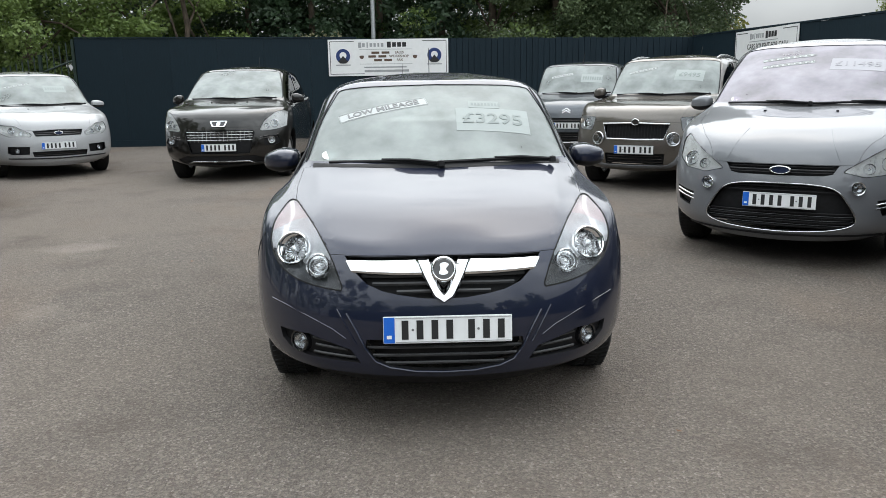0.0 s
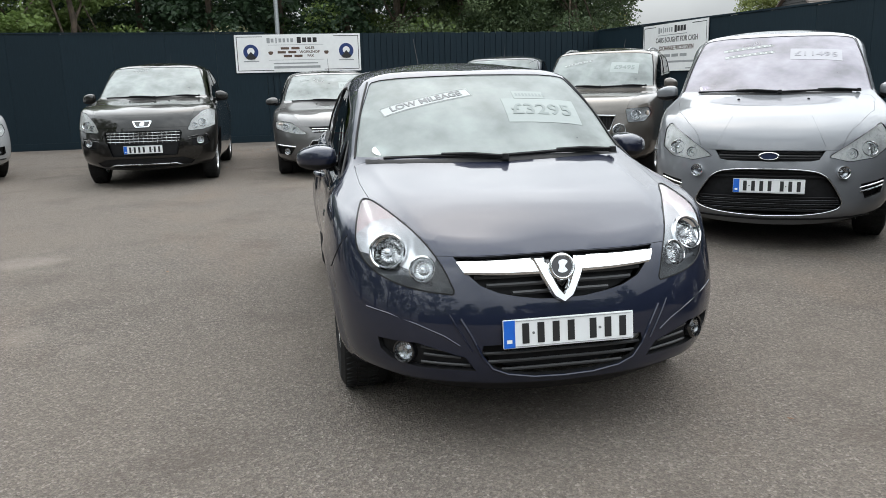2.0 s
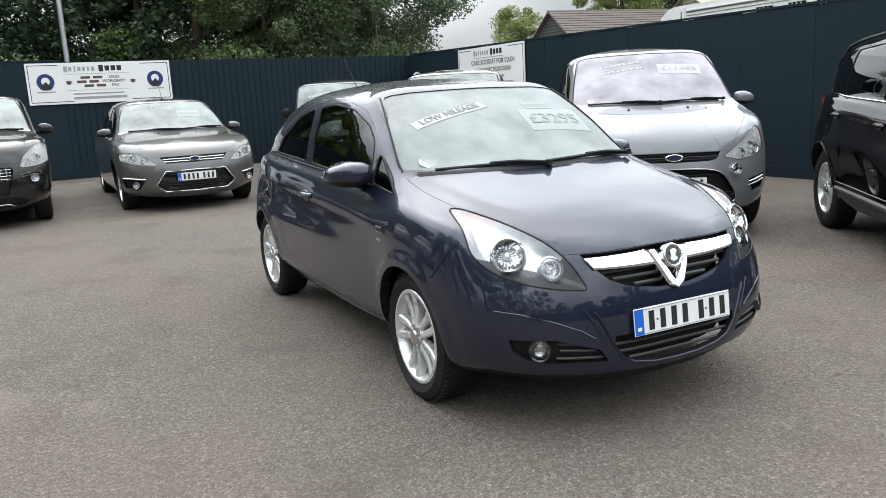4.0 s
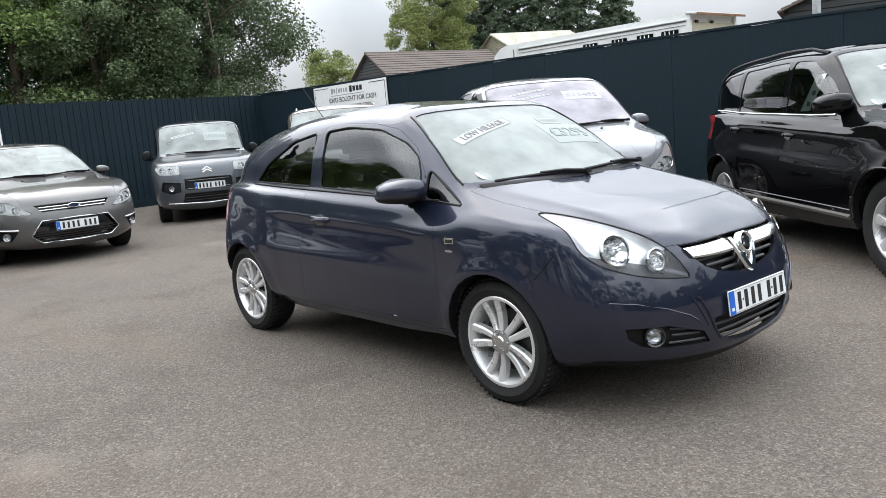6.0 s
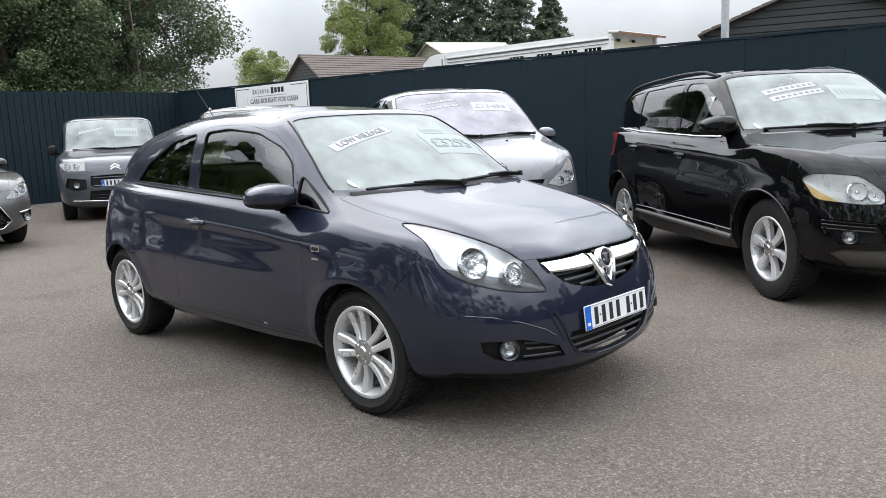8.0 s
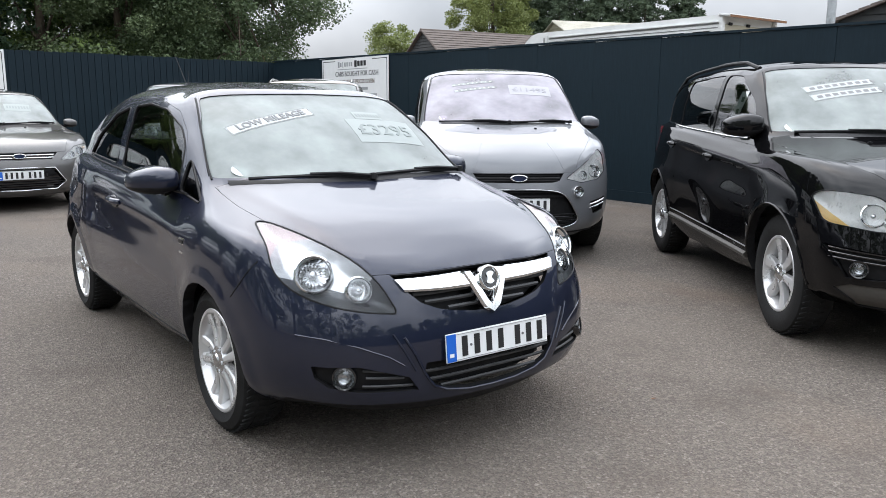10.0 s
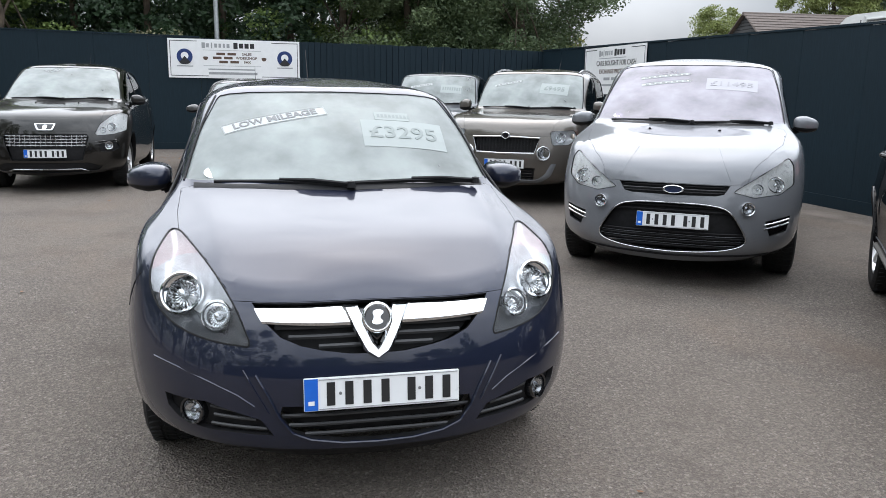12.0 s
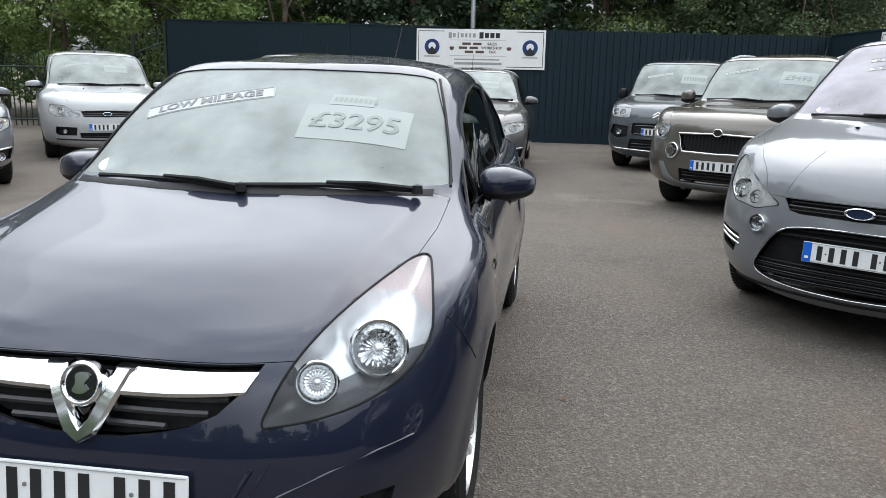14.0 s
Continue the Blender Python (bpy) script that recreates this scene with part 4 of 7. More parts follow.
class Car:
    """A car being built: the thing itself, its skin, its dimensions, and where its surface lies."""

    def __init__(self, name, P, paint, place, label, fine=(6, 5)):
        self.P, self.paint = P, paint
        self.ob = thing(name, place, label, "car", "parked cars")
        self.shell = Shell(P, *fine)
        self.tree = BVHTree.FromBMesh(self.shell.bm)
        self.cage = body_cage(P)

    def nose_y(self, x, z):
        """Where the skin lies at that height and width, seen from the front."""
        hit = self.tree.ray_cast(Vector((max(abs(x), 1e-3), -4, z)), Vector((0, 1, 0)))[0]
        return hit.y if hit else self.P["front"] + 0.3

    def side_x(self, y, z):
        hit = self.tree.ray_cast(Vector((4, y, z)), Vector((-1, 0, 0)))[0]
        return hit.x if hit else self.P["half_width"]

    def top_z(self, x, y):
        hit = self.tree.ray_cast(Vector((max(abs(x), 1e-3), y, 4)), Vector((0, 0, -1)))[0]
        return hit.z if hit else self.P["belt"]

    def arches(self, room=0.05):
        P, W = self.P, self.P["half_width"]
        for y in (0.0, P["wheelbase"]):
            self.shell.take(circle(y, P["wheel"] + 0.005, P["wheel"] + room), "YZ", lambda c, n: c.x > 0.5 * W, lip=0.05).free()
            for s in (1, -1):
                bm = bmesh.new()
                r, prev = P["wheel"] + room + 0.012, None
                for k in range(19):
                    a = math.pi * k / 18
                    ring = [bm.verts.new((s * x, y + r * math.cos(a), P["wheel"] + r * math.sin(a))) for x in (0.45 * W, 0.89 * W)]
                    if prev:
                        bm.faces.new((prev[0], prev[1], ring[1], ring[0]))
                    prev = ring
                part("arch_liner", bm, TRIM_BLACK, self.ob, "dark wheel-arch liner")

    def glazing(self, spans, screen=None, side=None, quarter=None, frame=0.03, corner=0.05):
        P, C, sh = self.P, self.cage, self.shell
        screen, side, quarter = screen or SCREEN, side or SIDE_GLASS, quarter or SIDE_GLASS
        r6, r8 = C[6], C[8]
        pillar = P.get("pillar", 0.016)
        pts = [(-0.02, r6[0][2] + 0.02), (-0.02, r8[0][2] - 0.015)]
        pts += [(r6[k][0] - 0.004, r6[k][2] + 0.02) for k in (1, 2, 3, 4)] + [(r6[5][0] - pillar, r6[5][2] + 0.025)]
        pts += [(r8[k][0] - 0.015, r8[k][2] - 0.018) for k in (1, 2, 3, 4)] + [(r8[5][0] - pillar - 0.006, r8[5][2] - 0.02)]
        mid = [(C[7][5][0] - pillar, C[7][5][2])]
        out = hull(pts + mid)
        keep = lambda c, n: n.y < -0.15 and c.y < P["screen_top"] + 0.25 and c.z > P["belt"] - 0.06
        bm = sh.take(out, "XZ", keep, lip=0.012, inset=0.006)
        self.windscreen = part("windscreen", mirrored(bm), screen, self.ob, "windscreen with a pale sky sheen painted into the glass", "all")
        # rear window
        pts = [(-0.02, r6[15][2] + 0.06), (r6[13][0] - 0.03, r6[13][2] + 0.06), (r8[13][0] - 0.04, r8[13][2] - 0.05), (-0.02, r8[15][2] - 0.05)]
        bm = sh.take(hull(pts), "XZ", lambda c, n: n.y > 0.2 and c.y > P["roof_end"] - 0.5, lip=0.012, inset=0.006)
        part("rear_window", mirrored(bm), quarter, self.ob, "", "all")
        # side windows
        low = [(r6[k][1], r6[k][2] + 0.012) for k in range(6, 13)]
        top = [(r8[k][1], r8[k][2] - frame) for k in range(6, 13)]
        a6, a8 = r6[5] * 0.75 + r6[6] * 0.25, r8[5] * 0.75 + r8[6] * 0.25
        a7 = C[7][5] * 0.85 + C[7][6] * 0.15
        house = hull([(a6[1] + 0.02, low[0][1]), (a7[1], a7[2] - 0.01)] + low + [(a8[1], a8[2] - frame)] + top[:1] + top[1:-1] + [(top[-1][0] - 0.05, top[-1][1] - 0.05)])
        for k, (y0, y1, lean) in enumerate(spans):
            o = clip_outline(clip_outline(house, -1, lean, -y0 + lean * P["belt"]), 1, -lean, y1 - lean * P["belt"])
            if len(o) < 3:
                continue
            bm = sh.take(rounded(o, corner), "YZ", lambda c, n: c.x > 0.3 and n.x > 0.2, lip=0.014, inset=0.007)
            pair("side_window", bm, quarter if k == len(spans) - 1 or k >= 2 else side, self.ob, "dark reflecting side window")

    def bonnet(self, outline, lip_z=None, lip_slope=0.0):
        """Cuts the bonnet free; lip_z is the height of its front edge in the middle, lip_slope how it climbs outwards."""
        sh = self.shell
        faces = sh.inside(hull(outline), "XY", lambda c, n: n.z > -0.3 and c.z > self.P["nose"] - 0.25)
        if lip_z:
            co, no = Vector((0, 0, lip_z)), Vector((lip_slope, 0, -1)).normalized()
            geom = list({e for f in faces for e in f.edges}) + list({v for f in faces for v in f.verts}) + faces
            got = bmesh.ops.bisect_plane(sh.bm, geom=geom, dist=1e-5, plane_co=co, plane_no=no)
            faces = [g for g in got["geom"] if isinstance(g, bmesh.types.BMFace) and (g.calc_center_median() - co).dot(no) < 0]
        bm = sh.take_faces(faces, lip=0.014, gap=0.0020)
        part("bonnet", mirrored(bm), [self.paint, TRIM_BLACK], self.ob, "", "all")

    def door(self, outline):
        bm = self.shell.take(rounded(hull(outline), 0.03), "YZ", lambda c, n: c.x > 0.3 and (n.x > 0.35), lip=0.014, gap=0.0016)
        return pair("door", bm, [self.paint, TRIM_BLACK], self.ob)

    def handle(self, y, z, material=None, length=0.19):
        for s in (1, -1):
            x = self.side_x(y, z)
            h = part("door_handle", tube([(s * (x - 0.005), y - length / 2, z - 0.004), (s * (x + 0.022), y - length * 0.3, z), (s * (x + 0.028), y, z + 0.003), (s * (x + 0.022), y + length * 0.3, z + 0.004), (s * (x - 0.005), y + length / 2, z + 0.004)], 0.016, 8), material or self.paint, self.ob, "", True)
            # raised black disc stands in for the shade behind the handle
            part("handle_recess", slab([(y + 0.062 * math.cos(a), z - 0.006 + 0.036 * math.sin(a)) for a in np.linspace(0, 2 * math.pi, 17)[:-1]], 0.004, "YZ", 0), TRIM_GLOSS, h).location = (s * (x + 0.003) - (0.002), 0, 0)

    def front_hole(self, outline, material, depth=0.05, centred=True, lip=None, name="grille_opening", label="dark recess behind the grille", keep=None):
        """Cuts an opening into the nose, with a dark back set inside it."""
        keep = keep or (lambda c, n: n.y < 0.1 and c.y < 0.3)
        bm = self.shell.take(hull(outline), "XZ", keep, lip=lip or min(depth, 0.02), inset=depth)
        if centred:
            return part(name, mirrored(bm), material, self.ob, label, "all")
        return pair(name, bm, material, self.ob, label)

    def bars(self, zs, half, material, parent, depth=0.012, thick=0.012, name="grille_bar", x0=None, steps=14, proud=0.0):
        """Bars across the nose that follow its curve: half gives the half width at each height."""
        for z in zs:
            h = half(z)
            for s in ((0,) if x0 is None else (1, -1)):
                xs = np.linspace(-h, h, steps) if x0 is None else np.linspace(x0(z), h, max(4, steps // 2)) * s
                pts = [(float(x), self.nose_y(x, z) + depth - proud, z) for x in xs]
                part(name, tube(pts, thick / 2, 6), material, parent, "", True)

    def headlight(self, outline, bowls=(), amber=None, base=None, keep=None, dark=None, tint=None, tint_with=None, soft=0.03, depth=0.042):
        """A clear cover with silvered bowls behind it, on both sides; dark and tint are regions a*x + b*z > c of the housing."""
        keep = keep or (lambda c, n: n.y < 0.55 and c.y < 0.4 and c.x > 0.2)
        edge = rounded(hull(outline), soft)
        bm = self.shell.take(edge, "XZ", keep, lip=0.012)
        back = bm.copy()
        back.normal_update()
        rim = [v.co.copy() for v in back.verts if v.is_boundary]
        for v in back.verts:
            near = min((v.co - q).length for q in rim)
            v.co -= v.normal * (0.006 + depth * min(1.0, near / 0.04))
        cuts = [(k, q) for k, planes in ((2, tint), (1, dark)) for q in planes or ()]
        for k, (a, b, c) in cuts:
            size = math.hypot(a, b)
            bmesh.ops.bisect_plane(back, geom=back.verts[:] + back.edges[:] + back.faces[:], dist=1e-5, plane_co=(a * c / size**2, 0, b * c / size**2), plane_no=(a / size, 0, b / size))
        for f in back.faces:
            m = f.calc_center_median()
            for k, (a, b, c) in cuts:
                if a * m.x + b * m.z > c:
                    f.material_index = k
        covers = pair("headlight", bm, LENS, self.ob, "clear headlight cover")
        seal = [(x, self.nose_y(x, z) + 0.001, z) for x, z in edge + edge[:1]]
        for s, cover in ((1, covers[0]), (-1, covers[1])):
            part("lamp_seal", tube([(s * x, y, z) for x, y, z in seal], 0.0035, 6), TRIM_BLACK, cover, "", True)
        other = mirrored(back, False)
        for s, cover, bk in ((1, covers[0], back), (-1, covers[1], other)):
            part("lamp_housing", bk, [base or LAMP_BASE, LAMP_GREY, tint_with or AMBER_DEEP], cover, "silvered lamp housing", "all")
            for x, z, r, dy in bowls:
                y = self.nose_y(x, z) + dy
                bowl(cover, (s * x, y - 0.014, z), r, Matrix.Rotation(s * 0.30, 4, "Z") @ Matrix.Rotation(-0.38, 4, "X"))
            for x, z, sx, sz, dy in amber or ():
                bmm = bmesh.new()
                bmesh.ops.create_uvsphere(bmm, u_segments=14, v_segments=8, radius=1)
                for v in bmm.verts:
                    v.co = Vector((s * x + v.co.x * sx, self.nose_y(x, z) + dy + v.co.y * 0.03, z + v.co.z * sz))
                part("indicator", bmm, AMBER, cover, "pale amber indicator", "all")

    def fog(self, x, z, r, ring=CHROME, dy=0.0, yaw=0.35):
        for s in (1, -1):
            y = self.nose_y(x, z) + dy
            f = part("fog_lamp", lathe([(0, -0.006), (r * 0.6, -0.003), (r * 0.86, 0.004)], 20, "Y"), LENS, self.ob, "round clear fog lamp", True)
            f.matrix_local = Matrix.Translation((s * x, y - 0.004, z)) @ Matrix.Rotation(s * yaw, 4, "Z") @ Matrix.Rotation(-0.1, 4, "X")
            part("fog_ring", lathe([(r * 0.86, 0.01), (r * 0.86, -0.006), (r * 1.0, -0.008), (r * 1.08, 0.0), (r * 1.08, 0.03)], 20, "Y"), ring, f, "", True)
            part("fog_bowl", lathe([(0, 0.016), (r * 0.22, 0.014), (r * 0.25, 0.004), (r * 0.3, 0.014), (r * 0.6, 0.011), (r * 0.86, 0.004)], 20, "Y"), FOG_BOWL, f, "", True)

    def badge(self, x, z, sx, sz, material, dy=-0.012, name="badge", inner=None):
        y = self.nose_y(x, z) + dy
        b = part(name, lathe([(0, -0.004), (0.75, -0.004), (0.80, -0.012), (0.92, -0.014), (1.0, -0.006), (1.0, 0.02)], 28, "Y"), material, self.ob, "plain maker's badge", True)
        b.matrix_local = Matrix.Translation((x, y, z)) @ Matrix.Diagonal((sx, 1, sz, 1))
        if inner:
            part("badge_field", lathe([(0, -0.006), (0.78, -0.006), (0.78, 0.0)], 24, "Y"), inner, b, "", True)
        return b

    def rear_lamps(self):
        P = self.P
        z = P["belt"] - 0.12
        o = [(P["half_width"] * 0.99, z - 0.13), (P["half_width"] * 0.70, z - 0.12), (P["half_width"] * 0.66, z + 0.10), (P["half_width"], z + 0.13)]
        bm = self.shell.take(hull(o), "XZ", lambda c, n: n.y > 0.0 and c.y > P["wheelbase"] + 0.25, lip=0.01, gap=0.002)
        pair("rear_lamp", bm, RED_LENS, self.ob, "red rear lamp")

    def finish(self, spokes):
        P = self.P
        for y, n in ((0.0, "front"), (P["wheelbase"], "rear")):
            for s in (1, -1):
                build_wheel(P, self.ob, "wheel", y, s, spokes)
        body = part("body", mirrored(self.shell.bm), [self.paint, TRIM_BLACK], self.ob, "", "all")
        cabin(self.ob, P)
        self.body = body
        return self.ob

    def screen_point(self, x, up, off=0.012):
        """A point just inside the windscreen: x across, up from its foot (0) to its head (1), and the frame of its plane."""
        C = self.cage
        xs6, xs8 = C[6][:6, 0], C[8][:6, 0]
        a = Vector((x, float(np.interp(abs(x), xs6, C[6][:6, 1])), float(np.interp(abs(x), xs6, C[6][:6, 2]))))
        b = Vector((x, float(np.interp(abs(x), xs8, C[8][:6, 1])), float(np.interp(abs(x), xs8, C[8][:6, 2]))))
        p = a.lerp(b, up)
        n = Vector((0, -(b.z - a.z), b.y - a.y)).normalized()
        hit = self.tree.ray_cast(p + n * 0.5 if p.x else p + n * 0.5 + Vector((1e-3, 0, 0)), -n) if x >= 0 else self.tree.ray_cast(Vector((-p.x, p.y, p.z)) + n * 0.5, -n)
        if hit[0]:
            p = Vector((x, hit[0].y, hit[0].z))
        p -= n * off
        vy = Vector((0, b.y - a.y, b.z - a.z)).normalized()
        vx = Vector((1, 0, 0))
        m = Matrix((vx, vy, vx.cross(vy))).transposed().to_4x4()
        return Matrix.Translation(p) @ m

    def card(self, x, up, w, h, text="", turn=0.0, size=0.1, ink=None, small=False, off=0.014, tilt=0.0, lift=0.0, bold=0.002):
        """A paper card inside the windscreen with its printed words."""
        m = self.screen_point(x, up, off + 0.030) @ Matrix.Rotation(tilt, 4, "X") @ Matrix.Rotation(turn, 4, "Z")
        c = part("screen_card", box((w, h, 0.002), bevel=0.0005), CARD, self.ob, "white printed card inside the windscreen")
        c.matrix_local = m
        if text:
            lettering(text, size, ink or CARD_INK, c, Matrix.Translation((0, lift, 0.0018)), bold=bold)
        else:
            for k in (-1, 1):
                part("print_bar", box((w * 0.82, h * 0.16, 0.001), (0, k * h * 0.2, 0.0016)), CARD_INK, c)
        return c


    def strip(self, x, up, w, h, turn, text="", size=0.06, film=None, ink=None, name="screen_strip", label="white printed strip on the windscreen", edged=True):
        """A printed strip stuck along the curve of the windscreen."""
        m = self.screen_point(x, up, 0.0) @ Matrix.Rotation(turn, 4, "Z")
        n = m.to_3x3().col[2].normalized()
        def on_glass(u, v, lift):
            p = m @ Vector((u, v, 0))
            hit = self.tree.ray_cast(Vector((abs(p.x) + 1e-4, p.y, p.z)) + n * 0.3, -n)[0]
            return (Vector((math.copysign(hit.x, p.x), hit.y, hit.z)) if hit else p) + n * lift
        bm = bmesh.new()
        rows = [[bm.verts.new(on_glass(w * (i / 14 - 0.5), h * (j / 3 - 0.5), -0.004)) for i in range(15)] for j in range(4)]
        for a, b in zip(rows, rows[1:]):
            for i in range(14):
                bm.faces.new((a[i], a[i + 1], b[i + 1], b[i]))
        made = bmesh.ops.extrude_face_region(bm, geom=bm.faces[:])["geom"]
        for g in made:
            if isinstance(g, bmesh.types.BMVert):
                g.co -= n * 0.0012
        bmesh.ops.recalc_face_normals(bm, faces=bm.faces)
        ink = ink or GREY_INK_DARK
        c = part(name, bm, film or STRIP_FILM, self.ob, label)
        edge = [(u, v) for u, v in [(w * (i / 14 - 0.5), -h * 0.5) for i in range(15)] + [(w * (0.5 - i / 14), h * 0.5) for i in range(15)]]
        if edged:
            part("strip_border", tube([on_glass(u * 0.985, v * 0.9, -0.0035) for u, v in edge + edge[:1]], 0.0016, 4), GREY_INK, c)
        if text:
            ob = lettering(text, size, ink, c, Matrix(), bold=0.0015)
            for v in ob.data.vertices:
                v.co = on_glass(v.co.x, v.co.y, -0.0025 + v.co.z)
        else:
            bars = bmesh.new()
            for k in range(9):
                u = w * (k / 9 - 0.42)
                vs = [bars.verts.new(on_glass(u + du, dv, -0.003)) for du, dv in ((0, -h * 0.2), (w * 0.075, -h * 0.2), (w * 0.075, h * 0.2), (0, h * 0.2))]
                bars.faces.new(vs)
            part("print_bar", bars, ink, c)
        return c


# ---- the cars ----
HATCH = dict(half_width=0.874, front=-0.85, rear=3.10, wheelbase=2.511, wheel=0.305, rim=0.222, track=0.824, screen_base=0.10, screen_top=0.82, roof_end=2.93, sill=0.20, waist=0.50, nose=0.75, belt=1.03, roof=1.512, roof_half=0.59, shoulder=(0.80, 0.042, 0.008, 0.012), flare=0.010, sill_lift=0.065, ridge=(0.505, 0.115, 0.006))
CARRIER = dict(half_width=0.905, front=-0.95, rear=3.82, wheelbase=2.85, wheel=0.335, rim=0.225, track=0.86, screen_base=0.05, screen_top=1.00, roof_end=3.62, sill=0.21, waist=0.55, nose=0.86, belt=1.13, roof=1.71, roof_half=0.665, mid_wide=1.03)
BLACK_SUV = dict(half_width=0.945, front=-0.90, rear=3.73, wheelbase=2.774, wheel=0.368, rim=0.235, track=0.875, screen_base=0.38, screen_top=1.10, roof_end=3.55, sill=0.30, waist=0.60, nose=0.96, belt=1.20, roof=1.75, roof_half=0.66, square=0.6, tail_drop=0.10, pillar=0.022, shoulder=(0.98, 0.045, 0.022, 0.016), flare=0.014)
FAMILY = dict(half_width=0.93, front=-0.95, rear=3.83, wheelbase=2.85, wheel=0.325, rim=0.215, track=0.86, screen_base=0.32, screen_top=1.12, roof_end=3.30, sill=0.20, waist=0.52, nose=0.78, belt=1.02, roof=1.50, roof_half=0.61)
CROSSOVER = dict(half_width=0.915, front=-0.88, rear=3.48, wheelbase=2.613, wheel=0.335, rim=0.215, track=0.84, screen_base=0.10, screen_top=0.95, roof_end=3.18, sill=0.24, waist=0.58, nose=0.93, belt=1.14, roof=1.66, roof_half=0.63)
SMALL_MPV = dict(half_width=0.865, front=-0.80, rear=3.28, wheelbase=2.54, wheel=0.31, rim=0.20, track=0.80, screen_base=-0.08, screen_top=0.50, roof_end=3.05, sill=0.22, waist=0.54, nose=0.90, belt=1.09, roof=1.67, roof_half=0.66, square=0.7, tail_drop=0.08)
BROWN_SUV = dict(half_width=0.895, front=-0.87, rear=3.35, wheelbase=2.578, wheel=0.33, rim=0.215, track=0.82, screen_base=0.22, screen_top=0.80, roof_end=3.12, sill=0.26, waist=0.57, nose=0.96, belt=1.13, roof=1.68, roof_half=0.67, square=0.8, tail_drop=0.08)
PALE_MPV = dict(half_width=0.90, front=-0.88, rear=3.48, wheelbase=2.64, wheel=0.32, rim=0.20, track=0.83, screen_base=-0.02, screen_top=0.76, roof_end=3.12, sill=0.20, waist=0.52, nose=0.82, belt=1.07, roof=1.63, roof_half=0.64)

PAINT_BLUE = car_paint("slate_blue_metallic", (0.0106, 0.0145, 0.0325), 0.38, 0.42, 0.03)
PAINT_SILVER = car_paint("silver_metallic", (0.168, 0.175, 0.187), 0.2, 0.40)
PAINT_BLACK = car_paint("black_paint", (0.003, 0.003, 0.0035), 0.0, 0.3, 0.004)
for key, value in (("Coat Weight", 0.75), ("Coat IOR", 1.48), ("Specular IOR Level", 0.0)):
    PAINT_BLACK.node_tree.nodes["Principled BSDF"].inputs[key].default_value = value
PAINT_PALE = car_paint("pale_silver_metallic", (0.37, 0.375, 0.38), 0.12, 0.40)
PAINT_GREY = car_paint("grey_metallic", (0.115, 0.112, 0.110), 0.55, 0.34)
PAINT_BROWNBLACK = car_paint("dark_bronze_metallic", (0.0125, 0.0115, 0.0100), 0.45, 0.3)
PAINT_STEEL = car_paint("blue_grey_metallic", (0.085, 0.094, 0.106), 0.5, 0.34)
PAINT_MOCHA = car_paint("mocha_metallic", (0.115, 0.102, 0.088), 0.55, 0.30)


def larger(P, k):
    return {n: v if n in ("square", "tail_drop", "pillar", "mid_wide") else v * k for n, v in P.items()}


CARRIER, CROSSOVER, FAMILY, BROWN_SUV, SMALL_MPV, PALE_MPV = larger(CARRIER, 1.07), larger(CROSSOVER, 1.08), larger(FAMILY, 1.075), larger(BROWN_SUV, 1.08), larger(SMALL_MPV, 1.10), larger(PALE_MPV, 1.09)


def standing(x, y, turn):
    return pose(x, y, 0, 0, 0, turn)

# ---- ground, fences ----
def flat_sheet(name, x0, x1, y0, y1, z, material, step=4.0):
    bm = bmesh.new()
    bmesh.ops.create_grid(bm, x_segments=max(1, int((x1 - x0) / step)), y_segments=max(1, int((y1 - y0) / step)), size=0.5, matrix=Matrix.Translation(((x0 + x1) / 2, (y0 + y1) / 2, z)) @ Matrix.Diagonal((x1 - x0, y1 - y0, 1, 1)))
    return part(name, bm, material, None)


tagged(flat_sheet("ground", -400, 400, -400, 400, 0, ASPHALT, 40), "worn grey-brown asphalt yard", "ground", kind="structure")


def fence_run(name, a, b, h0, h1, label):
    """A close-boarded fence between two points: boards, posts, rails and a bottom board."""
    a, b = Vector(a), Vector(b)
    d = b - a
    n = int(d.length / 0.145)
    run = thing(name, Matrix.Translation((*a, 0)) @ Matrix.Rotation(math.atan2(d.y, d.x), 4, "Z"), label, "fence", kind="structure")
    for k in range(n):
        x = (k + 0.5) * d.length / n
        h = h0 + (h1 - h0) * k / n + random.uniform(-0.012, 0.012)
        bd = part("board", box((d.length / n - 0.012, 0.022, h - 0.16), (0, 0, 0.16 + (h - 0.16) / 2)), NAVY, run)
        bd.matrix_local = Matrix.Translation((x, random.uniform(-0.006, 0.006), 0)) @ Matrix.Rotation(random.uniform(-0.012, 0.012), 4, "Z")
    for k in range(int(d.length / 2.5) + 1):
        x = min(d.length - 0.05, k * 2.5 + 0.05)
        h = h0 + (h1 - h0) * x / d.length
        part("post", box((0.10, 0.10, h), (x, 0.075, h / 2), None, 0.01), NAVY, run)
    for z in (0.5, 1.4, 2.2):
        part("rail", box((d.length, 0.05, 0.09), (d.length / 2, 0.045, z)), NAVY, run)
    part("gravel_board", box((d.length, 0.03, 0.17), (d.length / 2, 0.0, 0.085)), NAVY, run)
    part("backing", slab([(0, 0.1), (d.length, 0.1), (d.length, h1 - 0.02), (0, h0 - 0.02)], 0.012, "XZ", 0.016), NAVY, run)
    return run


